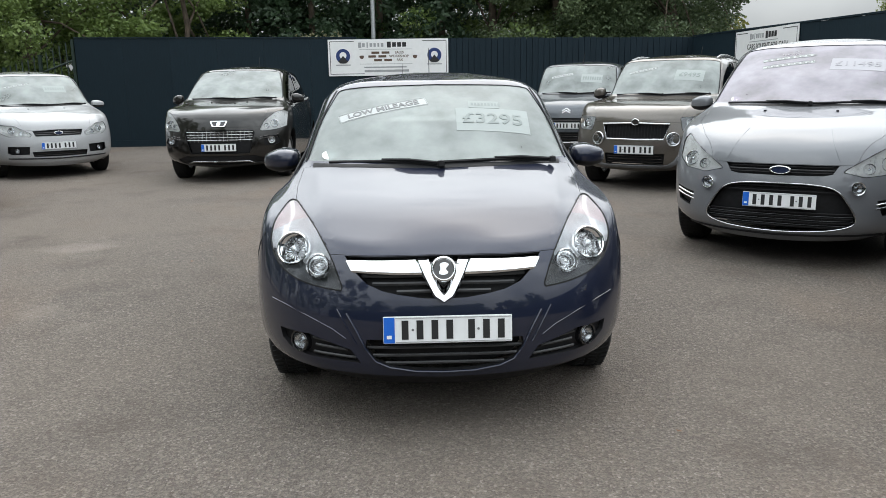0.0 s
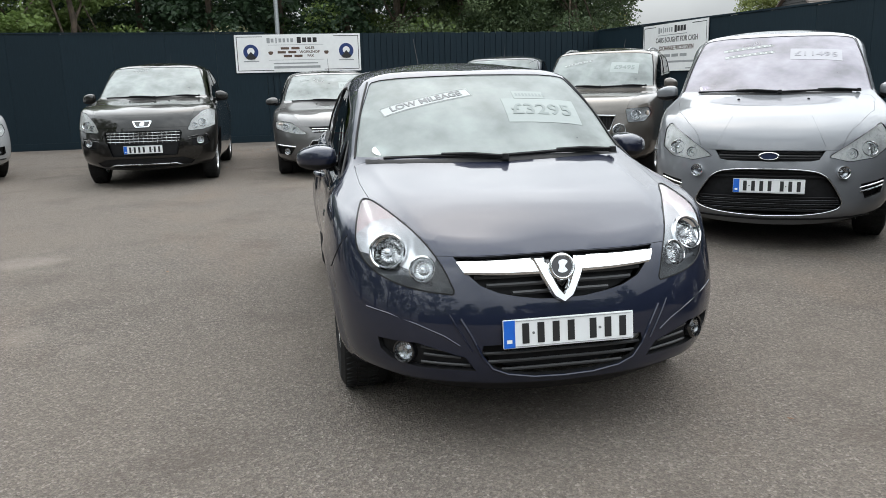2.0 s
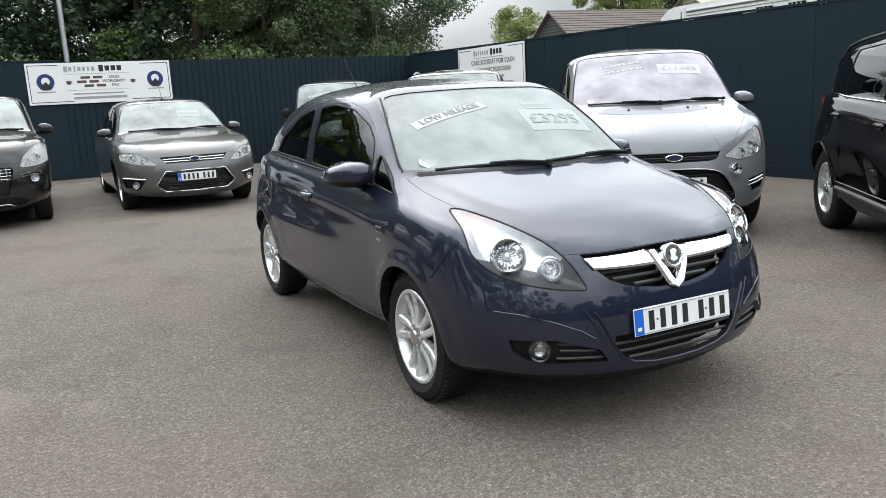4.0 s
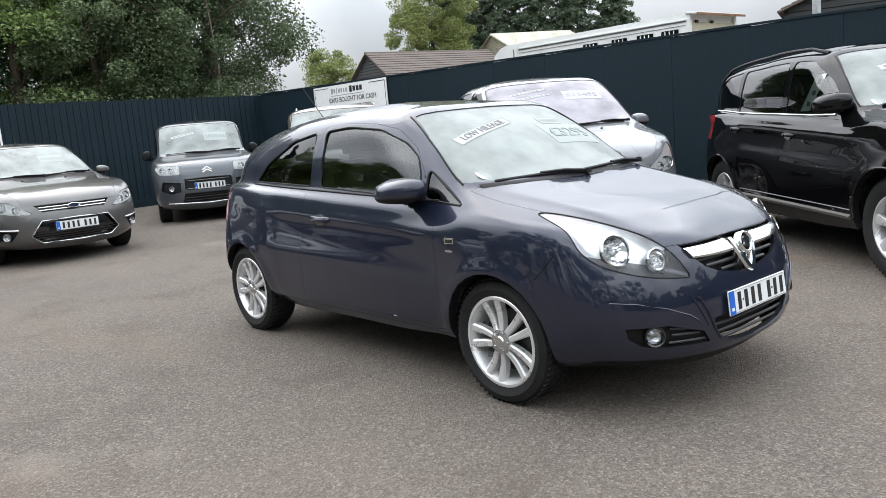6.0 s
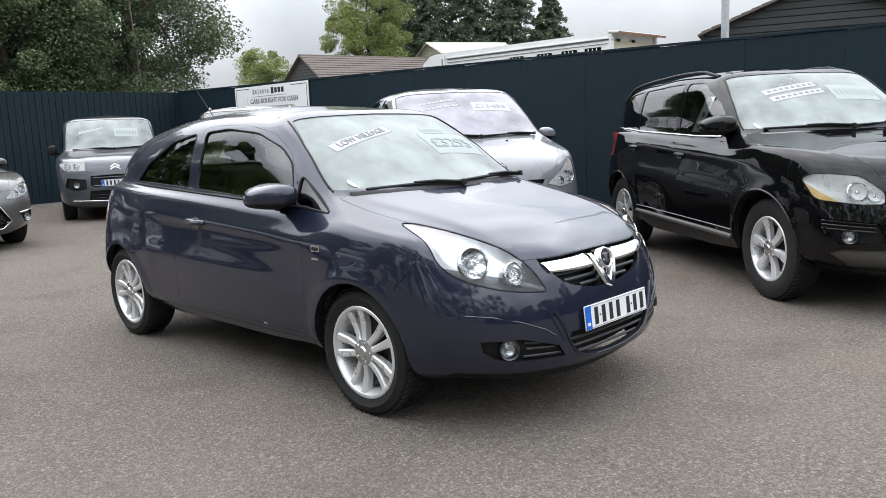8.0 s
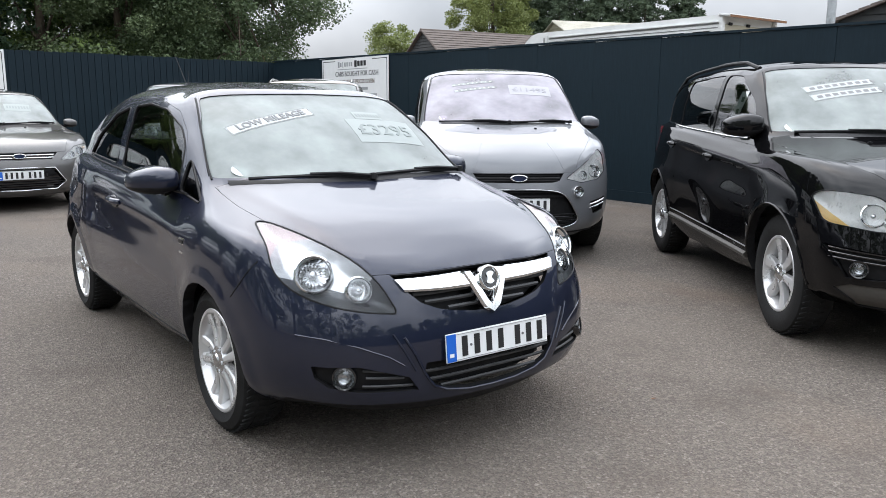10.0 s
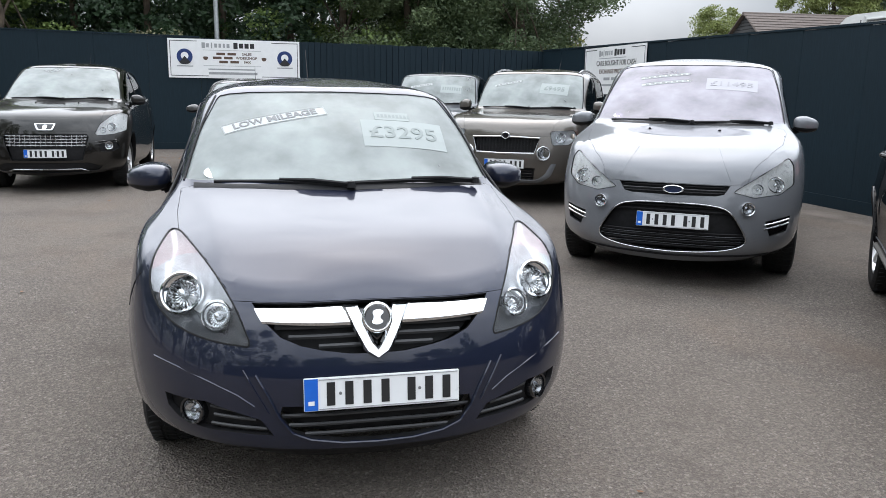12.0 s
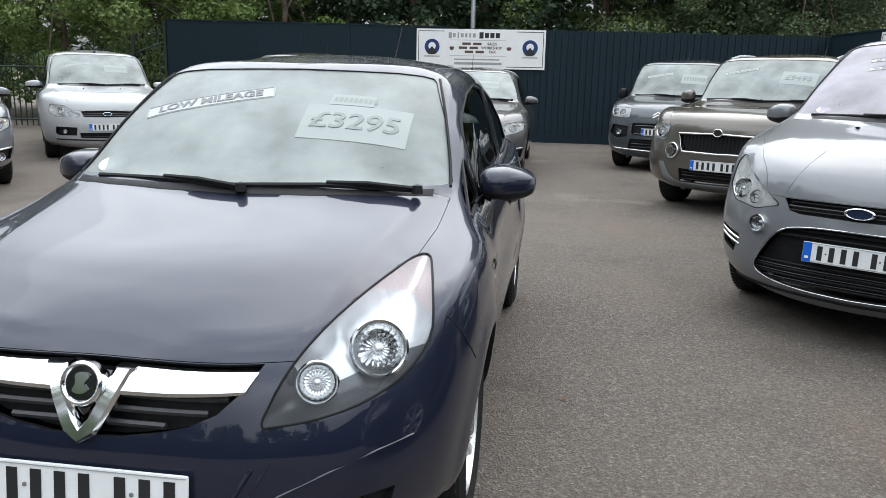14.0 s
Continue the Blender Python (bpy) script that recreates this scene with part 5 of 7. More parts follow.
def fence_panels(name, a, b, h0, h1, label):
    """A smooth boarded fence of wide sheets with cover strips."""
    a, b = Vector(a), Vector(b)
    d = b - a
    n = max(1, round(d.length / 1.22))
    run = thing(name, Matrix.Translation((*a, 0)) @ Matrix.Rotation(math.atan2(d.y, d.x), 4, "Z"), label, "fence", kind="structure")
    for k in range(n):
        w = d.length / n
        h = h0 + (h1 - h0) * (k + 0.5) / n
        sheet = part("fence_panel", box((w - 0.004, 0.03, h), (0, 0, h / 2)), NAVY, run)
        sheet.matrix_local = Matrix.Translation(((k + 0.5) * w, random.uniform(-0.004, 0.004), 0))
        if k % 2 == 0:
            part("post", box((0.10, 0.10, h), ((k + 0.02) * w + 0.05, 0.07, h / 2), None, 0.01), NAVY, run)
    part("capping", box((d.length, 0.06, 0.03), (d.length / 2, 0, (h0 + h1) / 2 + 0.016), Euler((0, -math.atan2(h1 - h0, d.length), 0))), NAVY, run)
    part("gravel_board", box((d.length, 0.02, 0.16), (d.length / 2, -0.027, 0.08)), NAVY, run)
    return run


fence_panels("fence_north_sheets", (-8.25, 20.1), (-1.4, 20.1), 2.64, 2.56, "dark navy sheet-boarded fence with thin seams")
fence_run("fence_north", (-1.4, 20.1), (7.05, 20.1), 2.55, 2.49, "dark navy close-boarded timber fence along the yard")
fence_panels("fence_east", (7.05, 20.1), (7.32, -3.0), 2.49, 2.19, "dark navy sheet-boarded fence along the side of the yard")
# two unseen fences added to close the yard and darken reflections
fence_panels("fence_east_end", (7.32, -3.0), (7.4, -12.0), 2.19, 2.19, "dark navy sheet-boarded fence along the side of the yard")
fence_panels("fence_south", (7.4, -12.0), (-16.0, -12.0), 2.19, 2.19, "dark navy sheet-boarded fence added unseen behind the yard")


def palisade(name, points, label):
    """Steel railings between (x, y, height) points: uprights with pointed tops and two rails."""
    run = thing(name, Matrix(), label, "railings", kind="structure")
    for (x0, y0, h0), (x1, y1, h1) in zip(points, points[1:]):
        d = Vector((x1 - x0, y1 - y0))
        n = max(1, int(d.length / 0.13))
        turn = math.atan2(d.y, d.x)
        for k in range(n):
            f = k / n
            h = h0 + (h1 - h0) * f
            bm = box((0.028, 0.012, h - 0.12), (0, 0, (h - 0.12) / 2 + 0.06))
            tip = [bm.verts.new(p) for p in ((-0.022, -0.006, h - 0.06), (0.022, -0.006, h - 0.06), (0.022, 0.006, h - 0.06), (-0.022, 0.006, h - 0.06), (0, 0, h + 0.05))]
            for q in ((0, 1, 4), (1, 2, 4), (2, 3, 4), (3, 0, 4), (3, 2, 1, 0)):
                bm.faces.new([tip[j] for j in q])
            part("railing_bar", bm, GREEN_STEEL, run).matrix_local = pose(x0 + d.x * f, y0 + d.y * f, 0, 0, 0, math.degrees(turn))
        for g in (0.12, 0.82):
            part("rail", tube([(x0, y0, h0 * g), (x1, y1, h1 * g)], 0.022, 6), GREEN_STEEL, run)
        part("post", box((0.07, 0.07, h0 + 0.02), (x0, y0, (h0 + 0.02) / 2)), GREEN_STEEL, run)
    return run


palisade("railings_west", [(-8.30, 20.1, 2.60), (-9.05, 19.95, 2.24), (-9.85, 19.8, 1.95), (-10.6, 19.65, 1.80), (-13.5, 19.1, 1.78), (-17.0, 18.4, 1.78)], "dark green spiked steel railings beside the fence")


def sign_board(name, m, w, h, label):
    s = thing(name, m, label, "sign", "dealer signs")
    part("board", box((w, 0.02, h), (0, 0, 0), None, 0.003), WHITE_BOARD, s)
    e, t = 0.05, 0.014
    part("border_line", box((t, 0.002, h - 2 * e), (-w / 2 + e, -0.011, 0)), BLACK_INK, s)
    part("border_line", box((t, 0.002, h - 2 * e), (w / 2 - e, -0.011, 0)), BLACK_INK, s)
    for x in (-1, 1):
        part("border_line", box((w * 0.20, 0.002, t), (x * (w / 2 - e - w * 0.10), -0.011, h / 2 - e)), BLACK_INK, s)
        part("border_line", box((w * 0.28, 0.002, t), (x * (w / 2 - e - w * 0.14), -0.011, -h / 2 + e)), BLACK_INK, s)
    return s


def sign_bar(s, x, z, w, h, ink, name="sign_bar"):
    part(name, box((w, 0.002, h), (x, -0.0115, z)), ink, s)


UPRIGHT = Matrix.Rotation(math.pi / 2, 4, "X")
sign1 = sign_board("sign", Matrix.Translation((-0.62, 20.06, 2.09)), 2.97, 0.88, "white dealer sign board with blue roundels on the fence")
for k, w in enumerate((0.075, 0.065, 0.03, 0.065, 0.055, 0.045, 0.065)):
    sign_bar(sign1, -0.70 + 0.092 * k, 0.30, w, 0.125 if k in (0, 2) else 0.09, GREY_INK)
for k in range(4):
    sign_bar(sign1, 0.02 + 0.125 * k, 0.305, 0.095, 0.14 if k == 0 else 0.11, BLACK_INK)
for z in (0.195, -0.155):
    sign_bar(sign1, -0.06, z, 1.30, 0.008, GREY_INK)
for z, x, w, word, wx in ((0.115, -0.20, 0.46, "SALES", 0.27), (0.025, -0.28, 0.46, "WORKSHOP", 0.26), (-0.065, -0.14, 0.46, "FAX", 0.28)):
    for k in range(2):
        sign_bar(sign1, x - 0.12 + 0.25 * k, z, w * 0.42, 0.055, BROWN_INK, "number_bar")
    lettering(word, 0.085, BROWN_INK, sign1, Matrix.Translation((wx, -0.0115, z)) @ UPRIGHT, bold=0.002)
for x in (-0.66, 0.66):
    part("phone_mark", slab(smooth_outline([(x - 0.06, 0.05), (x + 0.06, 0.05), (x + 0.05, 0.0), (x + 0.03, -0.03), (x - 0.03, -0.03), (x - 0.05, 0.0)]), 0.002, "XZ", -0.0125), BROWN_INK, sign1)
sign_bar(sign1, -0.08, -0.235, 1.05, 0.03, GREY_INK)
sign_bar(sign1, -0.05, -0.325, 1.10, 0.055, GREY_INK)
for x in (-1.12, 1.14):
    ring = part("roundel", slab([(x + 0.175 * math.cos(a), 0.04 + 0.175 * math.sin(a)) for a in np.linspace(0, 2 * math.pi, 33)[:-1]], 0.002, "XZ", -0.0125), BLUE_INK, sign1, "plain blue roundel")
    part("roundel_centre", slab([(x + 0.085 * math.cos(a), 0.055 + 0.085 * math.sin(a)) for a in np.linspace(0, 2 * math.pi, 25)[:-1]], 0.002, "XZ", -0.0165), WHITE_BOARD, ring)
    part("roundel_peak", slab([(x - 0.125, -0.09), (x, 0.05), (x + 0.125, -0.09), (x + 0.07, -0.13), (x - 0.07, -0.13)], 0.002, "XZ", -0.0205), BLACK_INK, ring)
    sign_bar(sign1, x, -0.175, 0.36, 0.025, GREY_INK)

sign2 = sign_board("sign", pose(7.05, 16.05, 1.93, 0, 0, -89.3), 2.75, 0.98, "white dealer sign board with black lettering on the side fence")
for k, w in enumerate((0.075, 0.065, 0.03, 0.065, 0.055, 0.045, 0.065)):
    sign_bar(sign2, -0.62 + 0.092 * k, 0.36, w, 0.125 if k in (0, 2) else 0.09, GREY_INK)
for k in range(4):
    sign_bar(sign2, 0.10 + 0.125 * k, 0.365, 0.095, 0.14 if k == 0 else 0.11, BLACK_INK)
sign_bar(sign2, -0.05, 0.255, 1.25, 0.014, GREY_INK)
lettering("CARS BOUGHT FOR CASH", 0.150, BLACK_INK, sign2, Matrix.Translation((0.12, -0.0115, 0.15)) @ UPRIGHT, bold=0.002)
lettering("EXCHANGE PRICES GIVEN", 0.125, BROWN_INK, sign2, Matrix.Translation((0.12, -0.0115, -0.02)) @ UPRIGHT, bold=0.003)
for k in range(3):
    sign_bar(sign2, -0.25 + 0.35 * k, -0.17, 0.28, 0.06, GREY_INK)
sign_bar(sign2, 0.1, -0.30, 1.7, 0.04, GREY_INK)


def lamp_post(x, y, h, label):
    p = thing("lamp_post", Matrix.Translation((x, y, 0)), label, "post")
    part("pole", tube([(0, 0, 0), (0, 0, h * 0.25), (0, 0, h)], 0.075, 14, 0.055), GALV, p, "", True)
    part("pole_base", lathe([(0, 0), (0.11, 0), (0.10, 1.2), (0.08, 1.25), (0, 1.25)], 14, "Z"), GALV, p, "", True)
    return p


lamp_post(-1.10, 23.0, 7.5, "grey galvanised lamp post behind the fence")
lamp_post(9.68, 6.88, 7.5, "grey steel post behind the side fence")


# ---- trees ----
def leaf_mesh(name, clouds, size, material, parent, seed, shell=0.35):
    """Many small leaves scattered in lumpy clouds (centre, radii, count), as one mesh."""
    rng = np.random.default_rng(seed)
    c = np.concatenate([np.repeat(np.array([[*ctr, *rad]]), n, axis=0) for ctr, rad, n in clouds])
    n = len(c)
    v = rng.normal(size=(n, 3))
    v /= np.linalg.norm(v, axis=1, keepdims=True)
    p = c[:, :3] + v * (shell + (1 - shell) * rng.random((n, 1)) ** 0.6) * c[:, 3:]
    a = rng.normal(size=(n, 3)) * (1, 1, 0.7)
    a /= np.linalg.norm(a, axis=1, keepdims=True)
    b = np.cross(a, rng.normal(size=(n, 3)))
    b /= np.linalg.norm(b, axis=1, keepdims=True)
    s = size * rng.uniform(0.6, 1.35, (n, 1))
    verts = np.stack([p + a * s, p + b * s * 0.55, p - a * s, p - b * s * 0.55], axis=1).reshape(-1, 3)
    me = bpy.data.meshes.new(name)
    me.vertices.add(4 * n)
    me.vertices.foreach_set("co", verts.astype(np.float32).ravel())
    me.loops.add(4 * n)
    me.loops.foreach_set("vertex_index", np.arange(4 * n, dtype=np.int32))
    me.polygons.add(n)
    me.polygons.foreach_set("loop_start", np.arange(0, 4 * n, 4, dtype=np.int32))
    me.update(calc_edges=True)
    me.materials.append(material)
    ob = new(name, me)
    ob.parent = parent
    return ob


def broadleaf_tree(x, y, height, spread, leaf, seed, label="green broad-leaved tree behind the fence", clumps=64, leaves=360, size=0.062, low=0.10, name="tree"):
    rng = random.Random(seed)
    t = thing(name, Matrix.Translation((x, y, 0)), label, "tree", "trees behind the fence")
    pts = [(rng.uniform(-0.05, 0.05) * k, rng.uniform(-0.05, 0.05) * k, height * 0.8 * k / 5) for k in range(6)]
    part("trunk", tube(pts, 0.16 * height / 8, 8, 0.04), BARK, t, "", True)
    clouds = []
    for k in range(clumps):
        zf = low + (0.97 - low) * rng.random() ** 0.85
        wide = spread * (0.35 + 0.75 * math.sin(math.pi * min(1, zf * 0.78 + 0.16)))
        a, r = rng.uniform(0, 2 * math.pi), wide * math.sqrt(rng.random())
        c = (r * math.cos(a), r * math.sin(a), zf * height)
        rad = spread * rng.uniform(0.16, 0.36)
        clouds.append((c, (rad, rad, rad * 0.75), leaves))
        if k < 10:
            base = pts[rng.randint(2, 4)]
            part("limb", tube([base, ((base[0] + c[0]) / 2, (base[1] + c[1]) / 2, (base[2] + c[2]) / 2 + 0.2), c], 0.045, 5, 0.012), BARK, t, "", True)
    leaf_mesh("crown", clouds, size, leaf, t, seed)
    return t


def conifer(x, y, height, spread, leaf, seed, label="dark green conifer behind the fence", dense=9, size=0.08):
    rng = random.Random(seed)
    t = thing("conifer_tree", Matrix.Translation((x, y, 0)), label, "tree", "trees behind the fence")
    part("trunk", tube([(0, 0, 0), (0, 0, height * 0.95)], 0.14, 8, 0.02), BARK, t, "", True)
    clouds = []
    levels = int(height * 2.4)
    for k in range(levels):
        f = k / levels
        z = height * (0.05 + 0.93 * f)
        r = spread * (1 - f) ** 0.75 * rng.uniform(0.8, 1.15) + 0.12
        for b in range(dense):
            a = rng.uniform(0, 2 * math.pi)
            for s in (0.3, 0.55, 0.78, 1.0):
                c = (r * s * math.cos(a), r * s * math.sin(a), z - 0.25 * r * s * s + rng.uniform(-0.1, 0.1))
                q = 0.16 + 0.09 * r
                clouds.append((c, (q, q, q * 0.6), 20))
    leaf_mesh("crown", clouds, size, leaf, t, seed, 0.15)
    return t


KINDS = {"mid": LEAF_MID, "fresh": LEAF_FRESH, "yellow": LEAF_YELLOW, "birch": LEAF_BIRCH, "pale": LEAF_PALE}
for k, (x, y, h, s, kind) in enumerate((
        (-16.5, 24.5, 8.0, 3.0, "mid"), (-13.2, 23.6, 7.5, 2.7, "fresh"), (-10.6, 23.0, 7.0, 2.2, "fresh"), (-8.4, 23.6, 8.0, 2.2, "fresh"), (-6.4, 23.2, 6.5, 1.9, "fresh"),
        (-11.5, 27.0, 9.5, 2.8, "con"), (-7.5, 27.2, 10.0, 2.7, "con"), (-5.0, 25.2, 10.0, 2.4, "con"), (-3.0, 24.6, 9.5, 2.3, "con"), (-1.0, 25.6, 10.0, 2.4, "con"),
        (-3.8, 28.0, 10.0, 3.0, "mid"), (0.6, 27.8, 10.0, 3.0, "mid"), (0.9, 24.4, 8.5, 2.0, "con"), (2.4, 24.4, 9.0, 2.2, "fresh"), (4.3, 23.6, 8.5, 2.1, "pale"), (7.6, 23.5, 9.5, 2.35, "birch"), (4.6, 27.2, 10.0, 2.8, "mid"), (8.8, 26.2, 10.5, 2.45, "birch"), (8.0, 28.8, 11.0, 2.4, "con"), (5.6, 24.6, 9.0, 2.4, "birch"),
        (-14.5, 30.5, 11.0, 3.4, "con"), (-9.5, 31.0, 11.0, 3.6, "con"), (-5.5, 31.5, 11.5, 3.6, "con"), (-1.5, 31.0, 11.0, 3.6, "con"), (2.5, 31.5, 11.5, 3.6, "con"), (6.0, 31.0, 11.0, 3.2, "con"))):
    if kind == "con":
        conifer(x, y, h, s, LEAF_DARK, 10 + k)
    elif kind in ("birch", "pale"):
        broadleaf_tree(x, y, h, s, KINDS[kind], 10 + k, "tall silver birch with drooping grey-green leaves", 165, 440, 0.046, 0.14)
    else:
        broadleaf_tree(x, y, h, s, KINDS[kind], 10 + k, "leafy green tree behind the fence" if kind in ("mid", "fresh") else "tree with yellowing leaves behind the fence")
# beyond the side fence
broadleaf_tree(58.7, 92.2, 12.4, 4.2, LEAF_OLIVE, 60, "distant yellow-green tree beyond the yard", 70, 300, 0.14, 0.15)
broadleaf_tree(14.6, 41.0, 5.0, 2.6, LEAF_YELLOW, 61, "distant yellow-green bush beyond the yard", 40, 160, 0.12, 0.3)
broadleaf_tree(44.5, 55.1, 17.0, 3.7, LEAF_OLIVE, 62, "tall yellow-green tree beyond the barn", 110, 620, 0.095, 0.2)
for k, (x, y, h) in enumerate(((51.5, 59.5, 20.0), (54.5, 57.0, 21.0), (57.5, 54.4, 20.5), (60.5, 51.4, 19.0), (62.5, 48.2, 14.5))):
    conifer(x, y, h, 4.4, LEAF_SPRUCE, 70 + k, "tall dark green spruce beyond the barn", 14, 0.13)
# round the yard, mirrored in the car windows; the south row is added unseen to darken reflections
for k, (x, y, h, s) in enumerate(((-19.5, 22.5, 7.5, 3.2), (-21.5, 17.5, 7.0, 3.2), (-18.5, 28.0, 8.5, 3.2), (-19.0, 8.0, 15.0, 4.6), (-19.5, 0.0, 14.0, 4.4), (-18.0, -10.0, 15.5, 4.8), (-12.0, -15.0, 11.0, 4.0), (-6.0, -17.0, 5.5, 3.0), (0.0, -17.0, 4.5, 3.0), (6.0, -17.0, 5.0, 3.0), (12.0, -16.0, 6.5, 3.2), (-18.0, 12.5, 12.0, 3.8), (-18.5, 4.0, 16.0, 4.8), (-17.5, -5.0, 13.0, 4.4))):
    broadleaf_tree(x, y, h, s, LEAF_MID, 80 + k, "leafy tree round the yard, mirrored in windows or added unseen", 50, 130, 0.16)

grass = leaf_mesh("dry_grass", [((-2.9 + 0.13 * k, 20.5, 2.5), (0.09, 0.05, 0.28), 26) for k in range(9)], 0.05, GRASS_DRY, None, 7)
tagged(grass, "pale dry grass stalks showing over the fence", "grass", kind="stuff")
rng_leaves = random.Random(21)
bm = bmesh.new()
for k in range(70):
    x, y = (-1.9 + rng_leaves.gauss(0, 0.35), 17.6 + rng_leaves.gauss(0, 0.5)) if k < 45 else (rng_leaves.uniform(-6, 5), rng_leaves.uniform(0.5, 18))
    a, s = rng_leaves.uniform(0, 6.28), rng_leaves.uniform(0.012, 0.035)
    bm.faces.new([bm.verts.new((x + s * math.cos(a + q) * f, y + s * math.sin(a + q) * f, 0.006 + rng_leaves.uniform(0, 0.012))) for q, f in ((0, 1), (1.57, 0.5), (3.14, 1), (4.71, 0.5))])
tagged(part("fallen_leaves", bm, RUST, None), "few brown fallen leaves scattered on the asphalt", "leaves", kind="stuff")


# ---- buildings beyond the fence ----
def gabled_barn(name, a, b, half, eaves, ridge, wall, roof, label):
    """A barn with weatherboarded gables and a pitched roof; its ridge runs from a to b."""
    a, b = Vector(a), Vector(b)
    d = b - a
    L = d.length
    t = thing(name, Matrix.Translation((*a, 0)) @ Matrix.Rotation(math.atan2(d.y, d.x), 4, "Z"), label, "building")
    part("wall", slab([(0, 0), (L, 0), (L, eaves), (0, eaves)], 0.15, "XZ", -half), wall, t)
    part("wall", slab([(0, 0), (L, 0), (L, eaves), (0, eaves)], 0.15, "XZ", half - 0.15), wall, t)
    for x in (0.0, L - 0.12):
        gable = part("gable_wall", slab([(-half, 0), (half, 0), (half, eaves), (0, ridge), (-half, eaves)], 0.12, "YZ", x), wall, t)
        n = int((ridge - 0.3) / 0.22)
        for k in range(n):
            z = 0.3 + 0.22 * k
            w = half if z < eaves else half * (ridge - z) / (ridge - eaves)
            part("weatherboard", box((0.05, 2 * w, 0.19), (x - 0.02 if x == 0 else x + 0.14, 0, z), Euler((0, 0.10 if x == 0 else -0.10, 0))), wall, gable)
    rise = ridge - eaves
    slope = math.hypot(half, rise)
    for s in (1, -1):
        pitch = math.atan2(rise, half)
        r = part("roof", box((L + 0.6, slope + 0.25, 0.06), (0, 0, 0)), roof, t)
        r.matrix_local = Matrix.Translation((L / 2, s * (half / 2 + 0.08), (eaves + ridge) / 2 + 0.02)) @ Matrix.Rotation(-s * pitch, 4, "X")
        rows = int(slope / 0.33)
        for k in range(rows):
            q = part("tile_course", box((L + 0.55, 0.30, 0.03), (0, -s * 0 + (-slope / 2 + (k + 0.5) * slope / rows), 0.045), Euler((0.06 * s, 0, 0))), roof, r)
    part("ridge_tiles", tube([(-0.3, 0, ridge + 0.05), (L + 0.3, 0, ridge + 0.05)], 0.12, 8), roof, t, "", True)
    return t


gabled_barn("barn", (32.8, 49.3), (43.9, 48.0), 2.6, 5.15, 6.9, TIMBER_DARK, SLATE, "old dark weatherboarded barn with a brown tiled roof")
gabled_barn("stone_building", (48.4, 51.4), (55.4, 48.6), 3.6, 7.35, 8.7, STONE, PALE_ROOF, "pale rendered outbuilding with a light roof")
gabled_barn("dark_barn", (23.9, 10.2), (32.0, 13.4), 3.4, 4.0, 5.3, TIMBER_DARK, SLATE, "dark grey weatherboarded barn beyond the side fence")


